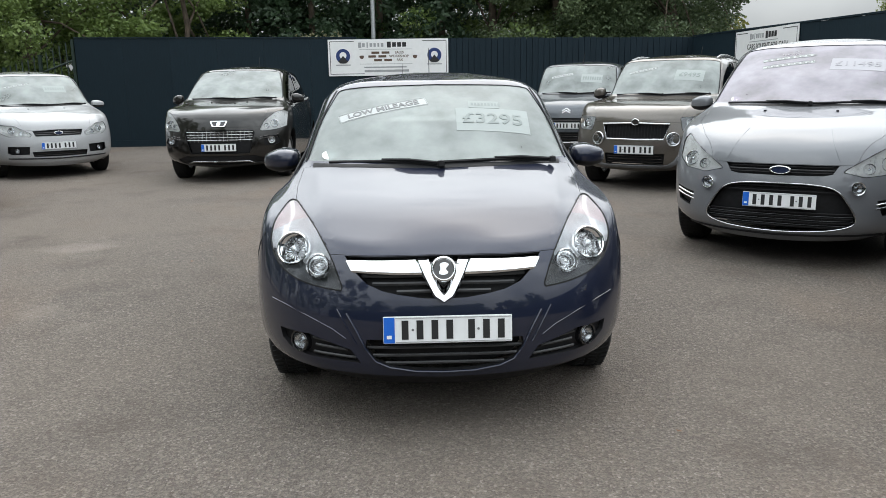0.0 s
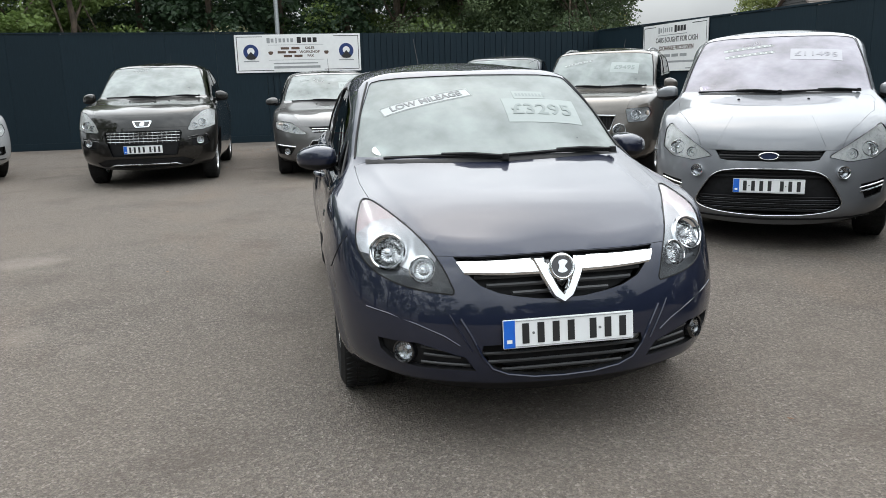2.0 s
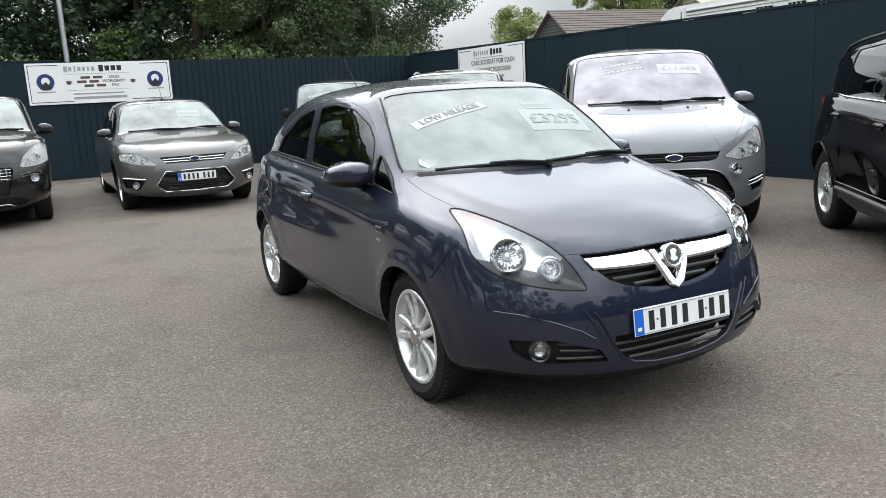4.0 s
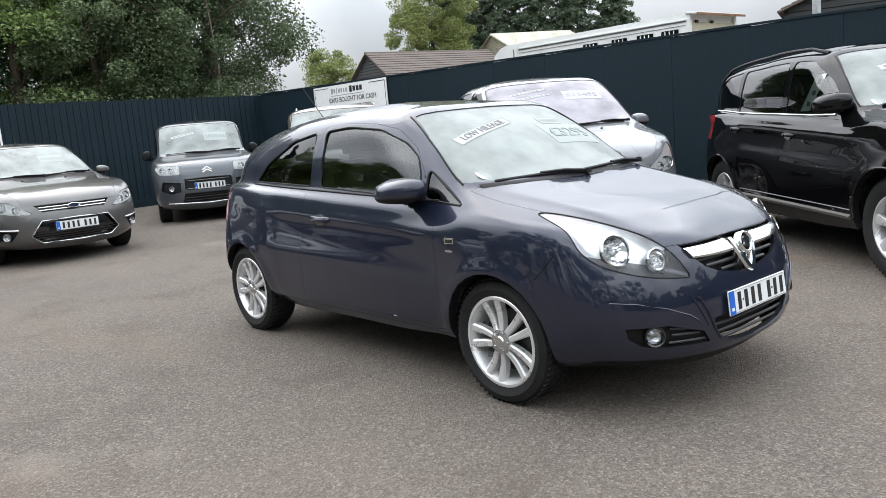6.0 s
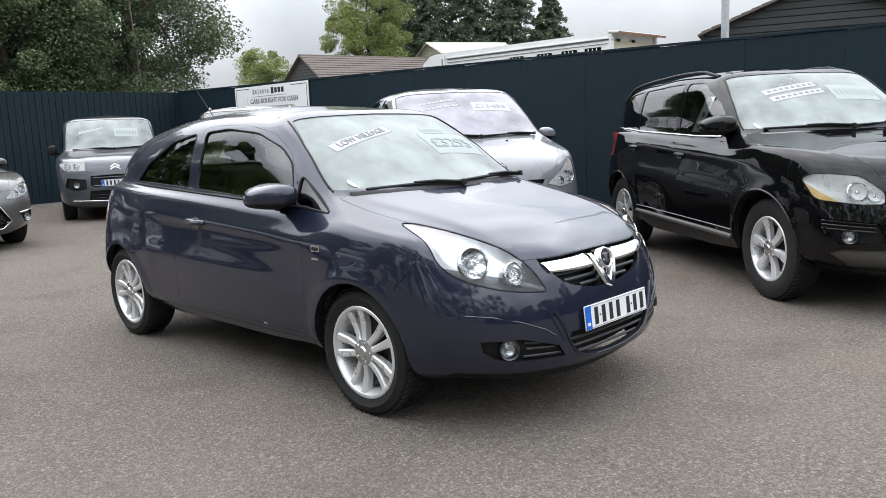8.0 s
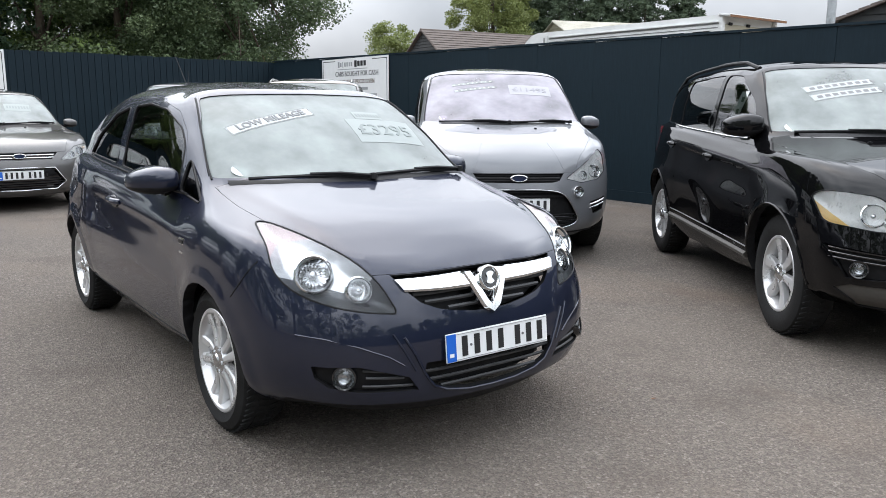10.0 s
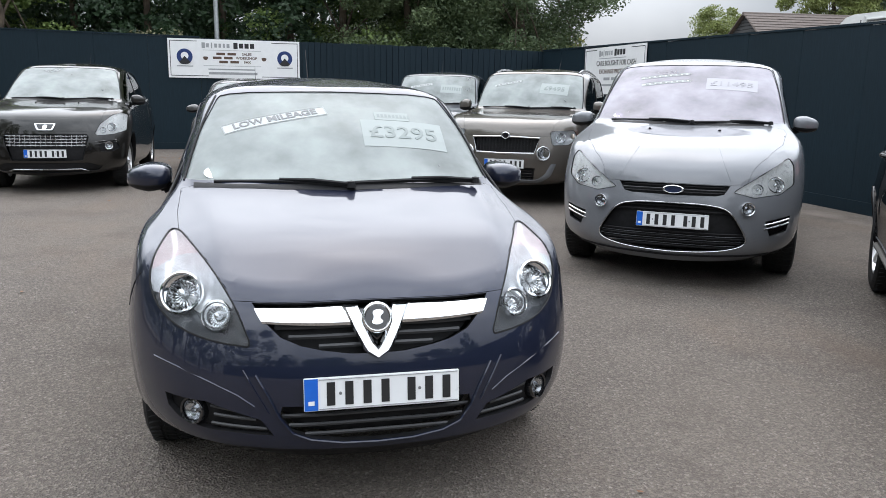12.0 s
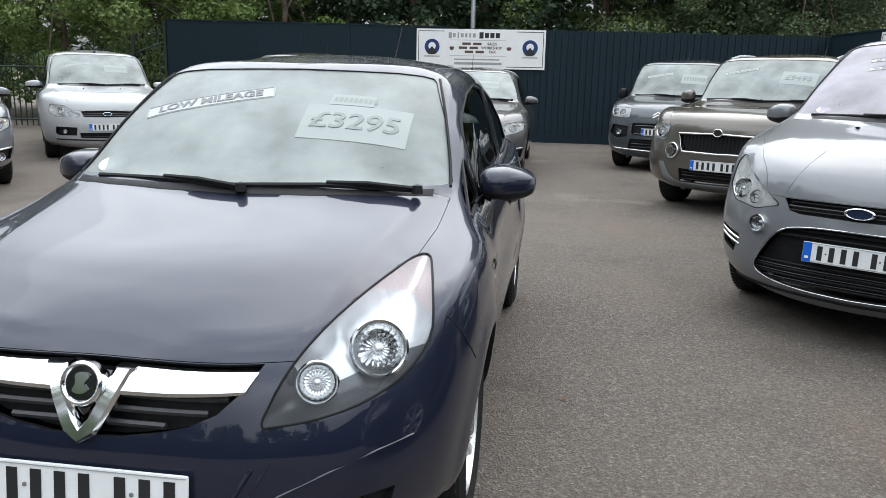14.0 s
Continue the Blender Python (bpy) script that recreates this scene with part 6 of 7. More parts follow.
def horse_lorry():
    """A long white horse box: its side runs along y at local x = 0, its tail looks along -y."""
    L, W, top = 6.45, 2.35, 3.56
    t = thing("horse_lorry", Matrix.Translation((14.86, 12.23, 0)), "long white horse lorry parked behind the side fence", "lorry")
    side = [(0.0, 0.75), (L, 0.75), (L + 0.45, 1.6), (L + 0.42, 2.9), (L + 0.30, 3.30), (L + 0.02, top - 0.06), (L - 0.25, top), (0.0, top)]
    body = part("body", slab(side, W, "YZ", 0.0), COACH_WHITE, t, "white panelled body")
    part("roof_gutter", box((0.05, L - 0.75, 0.035), (-0.02, L / 2 - 0.35, top - 0.16), None, 0.008), COACH_WHITE, body)
    # dark strip painted in as the shadow under the gutter
    part("gutter_shadow_gap", box((0.02, L - 0.75, 0.022), (-0.006, L / 2 - 0.35, top - 0.20)), GREY_INK_DARK, body)
    part("trim_strip", box((0.02, L - 0.8, 0.012), (-0.006, L / 2 - 0.35, top - 0.29)), GREY_INK_DARK, body)
    part("cab_pillar", box((0.05, 0.10, 2.5), (-0.02, L - 0.62, 2.25), None, 0.015), COACH_WHITE, body)
    part("cab_gap", box((0.02, 0.03, 2.4), (-0.006, L - 0.52, 2.2)), GREY_INK_DARK, body)
    for y in (0.9, 1.65, 2.5, 3.6, 4.8):
        part("panel_rib", box((0.02, 0.025, 2.3), (-0.006, y, 2.05), None, 0.005), COACH_WHITE, body)
    for y in (0.50, 1.24, 2.05, 3.02):
        w = part("window", box((0.03, 0.50, 0.44), (-0.012, y, 2.98), None, 0.05), TRIM_GLOSS, t, "dark barred window", True)
        for k in (-1, 0, 1):
            part("window_bar", box((0.02, 0.022, 0.40), (-0.032, y + 0.125 * k, 2.98)), COACH_WHITE, w)
        part("window_frame", box((0.02, 0.56, 0.03), (-0.022, y, 3.215), None, 0.008), COACH_WHITE, w)
    part("tail_ramp", box((W - 0.18, 0.04, 2.5), (W / 2, -0.022, 2.10), None, 0.01), STONE, t, "cream tail ramp", True)
    for x in (0.05, W - 0.05):
        part("tail_post", box((0.12, 0.07, 2.75), (x, -0.035, 2.15), None, 0.015), COACH_WHITE, t, "", True)
    part("tail_canopy", box((W + 0.1, 0.34, 0.07), (W / 2, -0.12, top - 0.01), Euler((0.12, 0, 0)), 0.02), COACH_WHITE, t, "", True)
    part("canopy_edge", box((W + 0.06, 0.03, 0.05), (W / 2, -0.30, top - 0.05)), RUST, t, "rust-stained roof edge")
    for x in (0.35, 1.1):
        part("tail_lamp", box((0.14, 0.04, 0.07), (x, -0.055, top - 0.20), None, 0.01), TRIM_BLACK, t)
    part("cab_window", box((0.03, 0.62, 0.6), (-0.012, L - 0.1, 2.1), None, 0.03), TRIM_GLOSS, t)
    for y in (1.5, 5.4):
        for x in (0.25, W - 0.25):
            part("wheel", lathe([(0, -0.12), (0.42, -0.12), (0.45, -0.08), (0.45, 0.08), (0.42, 0.12), (0, 0.12)], 24), RUBBER, t, "", True).location = (x, y, 0.45)
    part("chassis", box((1.2, L - 0.6, 0.3), (W / 2, L / 2, 0.66)), TRIM_BLACK, t)
    return t


horse_lorry()


def ribbon(car, top, bottom, proud, thick, steps=16, sides=(1,)):
    """A moulded strip on the nose between two lines of (x, z), raised by proud; gives one bmesh."""
    bm = bmesh.new()
    for s in sides:
        rows = []
        for line in (top, bottom):
            xs = np.linspace(0, 1, steps)
            ks = np.linspace(0, 1, len(line))
            rows.append([(float(np.interp(t, ks, [p[0] for p in line])), float(np.interp(t, ks, [p[1] for p in line]))) for t in xs])
        prev = None
        for (xt, zt), (xb, zb) in zip(*rows):
            xm, zm = (xt + xb) / 2, (zt + zb) / 2
            sec = []
            for x, z, out in ((xt, zt, -thick), (xt, zt, proud * 0.5), (xt * 0.8 + xb * 0.2, zt * 0.8 + zb * 0.2, proud), (xt * 0.2 + xb * 0.8, zt * 0.2 + zb * 0.8, proud), (xb, zb, proud * 0.5), (xb, zb, -thick)):
                sec.append(bm.verts.new((s * x, car.nose_y(x, z) - out, z)))
            if prev:
                for k in range(5):
                    bm.faces.new((prev[k], prev[k + 1], sec[k + 1], sec[k]))
            else:
                bm.faces.new(sec)
            prev = sec
        bm.faces.new(prev[::-1])
    bmesh.ops.recalc_face_normals(bm, faces=bm.faces)
    return bm


def line_on_nose(car, pts, r, material, name, proud=0.0, label=""):
    for s in (1, -1):
        part(name, tube([(s * x, car.nose_y(x, z) - proud, z) for x, z in pts], r, 6), material, car.ob, label, True)


def line_on_side(car, pts, r, material, name, proud=0.0, label=""):
    for s in (1, -1):
        part(name, tube([(s * (car.side_x(y, z) + proud), y, z) for y, z in pts], r, 6), material, car.ob, label, True)


def along(a, b, n=8):
    return [(a[0] + (b[0] - a[0]) * k / n, a[1] + (b[1] - a[1]) * k / n) for k in range(n + 1)]


def washer_jets(car, y, x=0.3):
    for s in (1, -1):
        part("washer_jet", box((0.022, 0.03, 0.012), (s * x, y, car.top_z(x, y) + 0.004), None, 0.003), TRIM_BLACK, car.ob)


def roof_aerial(car, y, length=0.4, lean=0.6):
    z = car.top_z(0, y)
    a = part("aerial", tube([(0, y, z + 0.01), (0, y + length * lean, z + length * (1 - lean * 0.35))], 0.004, 6, 0.002), TRIM_BLACK, car.ob, "black roof aerial", True)
    part("aerial_foot", lathe([(0, 0.03), (0.014, 0.025), (0.024, 0.0), (0, -0.01)], 12, "Z"), TRIM_BLACK, a, "", True).location = (0, y, z)


def roof_rails(car, y0, y1, x, material, lift=0.045):
    for s in (1, -1):
        ys = np.linspace(y0, y1, 9)
        pts = [(s * x, float(y), car.top_z(x, float(y)) + (lift if 0 < i < 8 else 0.0)) for i, y in enumerate(ys)]
        part("roof_rail", tube(pts, 0.016, 8), material, car.ob, "roof rail", True)


def slatted(car, zs, half, material, parent, depth, thick=0.010):
    car.bars(zs, half, material, parent, depth, thick, "grille_slat")


# ---- the dark blue hatchback in the middle ----
def build_hatch():
    P = HATCH
    car = Car("hatchback_car", P, PAINT_BLUE, standing(0.012, 3.95, -0.7), "dark slate-blue three-door hatchback parked on the asphalt", (9, 8))
    sh, ob = car.shell, car.ob
    car.arches(0.032)
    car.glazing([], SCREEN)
    for outline, mat in (([(1.555, 1.345), (1.31, 1.358), (0.99, 1.33), (0.755, 1.252), (0.635, 1.176), (0.585, 1.08), (0.575, 0.985), (0.88, 0.995), (1.535, 1.032)], SIDE_GLASS),
                         ([(0.545, 1.12), (0.535, 0.978), (0.23, 0.945), (0.40, 1.025)], DARK_GLASS),
                         ([(2.38, 1.062), (2.25, 1.17), (1.95, 1.300), (1.665, 1.342), (1.645, 1.037)], DARK_GLASS)):
        o = rounded(hull([(y, z + 0.065 * max(0.0, z - 1.03)) for y, z in outline]), 0.035)
        bm = sh.take(o, "YZ", lambda c, n: c.x > 0.3 and n.x > 0.1, lip=0.016, inset=0.008)
        pair("side_window", bm, mat, ob, "dark side window reflecting trees")
        for s in (1, -1):
            part("window_seal", tube([(s * (car.side_x(y, z) - 0.003), y, z) for y, z in o + o[:1]], 0.0065, 6), TRIM_BLACK, ob, "black window seal", True)
    # nose: lamps, bonnet, grilles
    lamp = [(0.705, 0.915), (0.745, 0.855), (0.760, 0.765), (0.715, 0.690), (0.63, 0.650), (0.525, 0.627), (0.418, 0.617), (0.414, 0.632), (0.455, 0.735), (0.520, 0.820), (0.600, 0.880), (0.665, 0.915)]
    car.headlight(lamp, [(0.640, 0.755, 0.072, 0.030), (0.520, 0.703, 0.051, 0.028)], [], dark=[(0.3, -1.0, -0.520), (-1.0, -0.3, -0.688)], tint=[(0.35, 1.0, 1.070)], tint_with=LAMP_BLUSH, soft=0.05)
    car.bonnet([(-0.02, -0.90), (0.405, -0.90), (0.425, -0.705), (0.535, -0.60), (0.625, -0.40), (0.675, -0.20), (0.695, 0.0), (0.700, 0.25), (0.66, 0.225), (0.50, 0.13), (-0.02, 0.06)], 0.752, 0.0)
    up = car.front_hole([(-0.02, 0.7505), (0.405, 0.7505), (0.36, 0.69), (0.315, 0.648), (0.25, 0.62), (0.185, 0.605), (0.09, 0.590), (-0.02, 0.585)], TRIM_BLACK, 0.06)
    half_up = lambda z: float(np.interp(z, (0.585, 0.605, 0.648, 0.69, 0.748), (0.05, 0.17, 0.305, 0.35, 0.40)))
    for z in (0.612, 0.643, 0.674, 0.70):
        car.bars([z], half_up, SLAT_GREY, up, 0.020, 0.017, "grille_slat")
    bar = part("chrome_bar", ribbon(car, [(0.085, 0.737), (0.20, 0.736), (0.398, 0.736)], [(0.060, 0.681), (0.20, 0.684), (0.372, 0.692)], 0.016, 0.02, 18, (1, -1)), CHROME, ob, "polished chrome grille bar", True)
    part("chrome_chevron", ribbon(car, [(0.112, 0.738), (0.082, 0.672), (0.042, 0.596), (0.0, 0.572)], [(0.060, 0.738), (0.042, 0.692), (0.014, 0.634), (0.0, 0.612)], 0.024, 0.02, 14, (1, -1)), CHROME, bar, "", True)
    part("chevron_back", ribbon(car, [(-0.058, 0.727), (0.0, 0.729), (0.058, 0.727)], [(-0.012, 0.64), (0.0, 0.63), (0.012, 0.64)], 0.010, 0.02, 9), TRIM_GLOSS, bar, "", True)
    badge = car.badge(0.0, 0.706, 0.052, 0.052, CHROME, -0.024, inner=TRIM_GLOSS)
    badge.matrix_local = Matrix.Translation((0, car.nose_y(0, 0.706) - 0.030, 0.706)) @ Matrix.Rotation(-0.30, 4, "X") @ Matrix.Diagonal((0.052, 1, 0.052, 1))
    part("badge_emblem", slab(smooth_outline([(-0.45, -0.35), (0.0, -0.5), (0.45, -0.3), (0.1, 0.0), (0.5, 0.35), (0.1, 0.55), (-0.35, 0.4), (-0.2, 0.0)]), 0.005, "XZ", -0.011), CHROME, badge)
    low = car.front_hole([(-0.02, 0.425), (0.318, 0.425), (0.325, 0.39), (0.285, 0.335), (0.225, 0.308), (0.12, 0.290), (-0.02, 0.283)], TRIM_BLACK, 0.06)
    half_low = lambda z: float(np.interp(z, (0.283, 0.30, 0.335, 0.39, 0.42), (0.05, 0.20, 0.285, 0.32, 0.318)))
    for z in (0.318, 0.352, 0.386):
        car.bars([z], half_low, SLAT_GREY, low, 0.020, 0.014, "grille_slat")
    part("grille_lip", tube([(x, car.nose_y(x, z) - 0.002, z) for x, z in [(-0.40, 0.53), (-0.36, 0.46), (-0.325, 0.385), (-0.285, 0.330), (-0.225, 0.303), (-0.12, 0.284), (0, 0.279), (0.12, 0.284), (0.225, 0.303), (0.285, 0.330), (0.325, 0.385), (0.36, 0.46), (0.40, 0.53)]], 0.006, 8), PAINT_BLUE, ob, "", True)
    fog = [(0.700, 0.432), (0.690, 0.385), (0.65, 0.350), (0.56, 0.332), (0.345, 0.322), (0.385, 0.378), (0.56, 0.432)]
    fr = car.front_hole(fog, TRIM_BLACK, 0.022, False, name="fog_recess", label="black fog lamp recess")
    for z, xa, xb in ((0.352, 0.365, 0.545), (0.385, 0.40, 0.535), (0.415, 0.47, 0.545)):
        line_on_nose(car, along((xa, z - 0.01), (xb, z)), 0.006, SLAT_GREY, "recess_slat", -0.012)
    car.fog(0.607, 0.392, 0.045, TRIM_GLOSS, 0.007, 0.62)
    line_on_nose(car, [(0.735, 0.545), (0.66, 0.535), (0.56, 0.505), (0.46, 0.462), (0.405, 0.425)], 0.004, PAINT_BLUE, "bumper_crease", 0.001)
    line_on_nose(car, [(0.44, 0.545), (0.415, 0.50), (0.39, 0.455), (0.36, 0.40)], 0.004, PAINT_BLUE, "bumper_crease", 0.001)
    car.front_hole([(-0.02, 0.252), (0.56, 0.262), (0.74, 0.285), (0.76, 0.15), (-0.02, 0.12)], TRIM_BLACK, 0.010, name="chin_spoiler", label="black chin spoiler under the bumper", keep=lambda c, n: c.y < -0.28 and n.z < 0.5)
    line_on_side(car, [(-0.40, 0.795), (-0.365, 0.75), (-0.33, 0.70), (-0.28, 0.645)], 0.0032, TRIM_BLACK, "panel_gap", 0.0)
    number_plate(ob, (0.012, -0.862, 0.470), -0.10)
    # sides
    car.door([(0.40, 0.34), (0.385, 0.62), (0.40, 0.88), (0.565, 0.965), (0.575, 1.105), (0.66, 1.232), (0.84, 1.344), (1.07, 1.390), (1.40, 1.404), (1.590, 1.392), (1.645, 1.03), (1.67, 0.70), (1.72, 0.42), (1.74, 0.355), (1.70, 0.335), (0.42, 0.325)])
    car.handle(1.455, 0.850)
    line_on_side(car, along((0.42, 0.972), (0.60, 0.974)) + along((0.62, 0.976), (2.40, 1.052), 12), 0.006, TRIM_BLACK, "belt_strip", 0.002, "black belt strip")
    line_on_side(car, along((0.36, 0.298), (2.12, 0.312), 12), 0.005, TRIM_BLACK, "sill_trim", -0.002, "dark sill strip")
    for s in (1, -1):
        x = car.side_x(0.27, 0.78)
        r = part("side_repeater", box((0.012, 0.075, 0.032), (s * (x - 0.002), 0.265, 0.785), None, 0.004), CHROME, ob, "small bright side badge", True)
        part("repeater_field", box((0.004, 0.05, 0.018), (s * (x + 0.005), 0.265, 0.785)), BLACK_INK, r)
        part("side_script", box((0.004, 0.05, 0.010), (s * (car.side_x(0.27, 0.735)), 0.27, 0.735)), SATIN_CHROME, ob)
    door_mirror(ob, P, PAINT_BLUE, (0.872, 0.62, 1.028), (0.105, 0.14, 0.066))
    wiper(ob, (0.02, 0.085, 1.045), (-0.52, 0.20, 1.050))
    wiper(ob, (0.60, 0.165, 1.050), (0.06, 0.115, 1.050))
    part("scuttle", ribbon_top(car, 0.645, 0.020), TRIM_BLACK, ob, "black scuttle panel", True)
    part("roof_edge_strip", tube([(x, float(np.interp(abs(x), car.cage[8][:6, 0], car.cage[8][:6, 1])) + 0.004, float(np.interp(abs(x), car.cage[8][:6, 0], car.cage[8][:6, 2])) - 0.004) for x in np.linspace(-0.58, 0.58, 21)], 0.006, 6), TRIM_GLOSS, ob, "", True)
    pillar_strips(car)
    roof_aerial(car, 2.55, 0.42, 0.75)
    car.rear_lamps()
    # papers inside the windscreen
    car.strip(-0.285, 0.62, 0.50, 0.078, radians(15), "LOW MILEAGE", 0.062)
    car.strip(0.315, 0.47, 0.40, 0.215, 0.0, "£3295", 0.135, PRICE_FILM, PRICE_INK, "price_card", "pale printed price card on the windscreen", False)
    car.strip(0.275, 0.655, 0.17, 0.075, 0.0, "", 0.05, PRICE_FILM, PRICE_INK, "price_tab", "pale printed tab above the price card", False)
    m = car.screen_point(-0.56, 0.14, 0.012)
    part("tax_disc", slab([(0.045 * math.cos(a), 0.045 * math.sin(a)) for a in np.linspace(0, 2 * math.pi, 21)[:-1]], 0.002, "XY", 0), CARD, ob, "round paper disc").matrix_local = m
    sheet = part("paper_sheet", box((0.30, 0.21, 0.002)), CARD, ob, "white paper sheet on the dashboard")
    sheet.matrix_local = pose(0.30, 0.42, 1.005, 12, 0, 8)
    car.finish((5, "double"))
    return car


def ribbon_top(car, half, width):
    """The plastic strip at the foot of the windscreen."""
    bm = bmesh.new()
    prev = None
    for x in np.linspace(-half, half, 25):
        y = float(np.interp(abs(x), car.cage[6][:6, 0], car.cage[6][:6, 1]))
        z = float(np.interp(abs(x), car.cage[6][:6, 0], car.cage[6][:6, 2]))
        row = [bm.verts.new((x, y - width, car.top_z(x, y - width) + 0.001)), bm.verts.new((x, y - width * 0.4, car.top_z(x, y - width * 0.4) + 0.006)), bm.verts.new((x, y + 0.012, z + 0.012))]
        if prev:
            for k in range(2):
                bm.faces.new((prev[k], row[k], row[k + 1], prev[k + 1]))
        prev = row
    return bm


def common_front(car, wip=True, jets=True, scuttle=0.86, lift=0.0):
    P, ob = car.P, car.ob
    b, z, W = P["screen_base"], P["belt"], P["half_width"]
    if wip:
        wiper(ob, (0.05, b - 0.01, z + 0.02), (-0.62 * W, b + 0.10, z + 0.022))
        wiper(ob, (0.70 * W, b + 0.09, z + 0.022), (0.10, b + 0.0, z + 0.02))
    part("scuttle", ribbon_top(car, scuttle * 0.75 * W, 0.03), TRIM_BLACK, ob, "", True)
    if jets:
        washer_jets(car, b - 0.18, 0.28)
    pillar_strips(car)


def pillar_strips(car):
    """The black strips between the windscreen and its pillars."""
    a, m, t = (Vector(car.cage[k][5]) for k in (6, 7, 8))
    inset = car.P.get("pillar", 0.016)
    m = m * 2 - (a + t) / 2
    pts = []
    for k in np.linspace(0.03, 0.97, 13):
        p = a * (1 - k) ** 2 + m * 2 * k * (1 - k) + t * k * k
        x = p.x - inset - 0.004 * k
        pts.append((x, car.nose_y(x, p.z) - 0.001, p.z))
    for s in (1, -1):
        part("pillar_strip", tube([(s * x, y, z) for x, y, z in pts], 0.0055, 6), TRIM_BLACK, car.ob, "", True)


def papers(car, banner, price, text="", banners=1, size=0.1, film=None, ink=None):
    x, up, w, h, turn = banner
    for k in range(banners):
        car.strip(x + 0.02 * k, up - 0.12 * k, w, h, turn)
    if price:
        x, up, w, h = price
        car.strip(x, up, w, h, 0.0, text, size, film or PRICE_FILM, ink or PRICE_INK, "price_card", "pale printed price card on the windscreen", False)


def eased(points, rounds=2):
    """An open line with its corners cut, its ends kept."""
    for _ in range(rounds):
        mid = []
        for (ax, az), (bx, bz) in zip(points, points[1:]):
            mid += [(ax * 0.75 + bx * 0.25, az * 0.75 + bz * 0.25), (ax * 0.25 + bx * 0.75, az * 0.25 + bz * 0.75)]
        points = points[:1] + mid[1:-1] + points[-1:]
    return points


def build_carrier():
    P = CARRIER
    car = Car("people_carrier", P, PAINT_SILVER, standing(3.227, 6.70, -34), "silver five-door people carrier with a trapezoid black grille", (6, 5))
    car.arches()
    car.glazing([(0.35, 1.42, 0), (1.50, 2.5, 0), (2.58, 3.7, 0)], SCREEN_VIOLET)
    car.headlight([(0.80, 0.995), (0.84, 0.94), (0.85, 0.80), (0.75, 0.735), (0.57, 0.715), (0.425, 0.752), (0.45, 0.775), (0.62, 0.885)], [(0.715, 0.805, 0.060, 0.035), (0.590, 0.775, 0.042, 0.03)], [], soft=0.022, base=LAMP_WHITE, depth=0.028)
    car.bonnet([(-0.02, -1.10), (0.40, -1.10), (0.425, -0.89), (0.46, -0.85), (0.64, -0.68), (0.76, -0.35), (0.80, 0.05), (0.78, 0.14), (0.5, -0.0), (-0.02, -0.06)], 0.802)
    g = car.front_hole([(-0.02, 0.800), (0.40, 0.800), (0.36, 0.735), (0.30, 0.722), (-0.02, 0.716)], TRIM_BLACK, 0.035)
    car.bars([0.76], lambda z: 0.37, SLAT_GREY, g, 0.01, 0.010)
    car.bars([0.738, 0.782], lambda z: 0.36, TRIM_BLACK, g, 0.012, 0.012)
    car.badge(0, 0.76, 0.078, 0.032, CHROME, -0.012, inner=BADGE_BLUE)
    lo = eased([(-0.02, 0.660), (0.24, 0.660), (0.405, 0.630), (0.495, 0.50), (0.555, 0.380), (0.44, 0.325), (0.2, 0.296), (-0.02, 0.290)])
    g = car.front_hole(lo, TRIM_BLACK, 0.05)
    hw = lambda z: float(np.interp(z, (0.29, 0.333, 0.39, 0.5, 0.625, 0.66), (0.15, 0.44, 0.53, 0.485, 0.39, 0.2)))
    car.bars([0.335, 0.37, 0.405, 0.44, 0.60, 0.635], hw, TRIM_BLACK, g, 0.02, 0.014)
    car.bars([0.352, 0.388, 0.422], hw, LAMP_GREY, g, 0.014, 0.003)
    o = [(x, z) for x, z in lo if x > 0]
    edge = [(0, 0.290)] + o[::-1] + [(0, 0.660)]
    for s in (1, -1):
        part("grille_surround", tube([(s * x, car.nose_y(x, z) - 0.003, z) for x, z in edge], 0.0045, 8), SATIN_CHROME, car.ob, "chrome grille surround", True)
    car.fog(0.535, 0.640, 0.048, CHROME, -0.022)
    car.front_hole([(0.66, 0.545), (0.84, 0.575), (0.82, 0.46), (0.70, 0.43)], TRIM_BLACK, 0.03, False, name="bumper_vent", label="black bumper vent")
    for z in (0.50, 0.53):
        line_on_nose(car, along((0.655, z - 0.015), (0.83, z + 0.02)), 0.008, SATIN_CHROME, "running_light", -0.004, "slim running light bar")
    line_on_nose(car, along((0.0, 0.262), (0.70, 0.285), 12), 0.012, TRIM_BLACK, "chin_strip", 0.0)
    line_on_nose(car, along((0.40, 0.83), (0.30, 1.05), 6), 0.003, PAINT_SILVER, "bonnet_crease", -0.001)
    number_plate(car.ob, (0.01, car.nose_y(0, 0.53) - 0.012, 0.530), -0.08)
    car.door([(0.45, 0.34), (0.44, 0.95), (0.50, 1.10), (1.47, 1.13), (1.47, 0.33)])
    car.door([(1.50, 0.34), (1.50, 1.13), (2.5, 1.15), (2.62, 0.75), (2.5, 0.34)])
    door_mirror(car.ob, P, PAINT_SILVER, (P["half_width"] + 0.01, 0.56, 1.215), (0.105, 0.10, 0.072))
    common_front(car)
    papers(car, (-0.26, 0.74, 0.44, 0.05, radians(9)), (0.34, 0.60, 0.44, 0.22), "£11495", 2, 0.125, FAINT_FILM, FAINT_INK)
    m = car.screen_point(-0.60, 0.12, 0.012)
    part("tax_disc", slab([(0.045 * math.cos(a), 0.045 * math.sin(a)) for a in np.linspace(0, 2 * math.pi, 21)[:-1]], 0.002, "XY", 0), CARD, car.ob, "round paper disc").matrix_local = m
    car.rear_lamps()
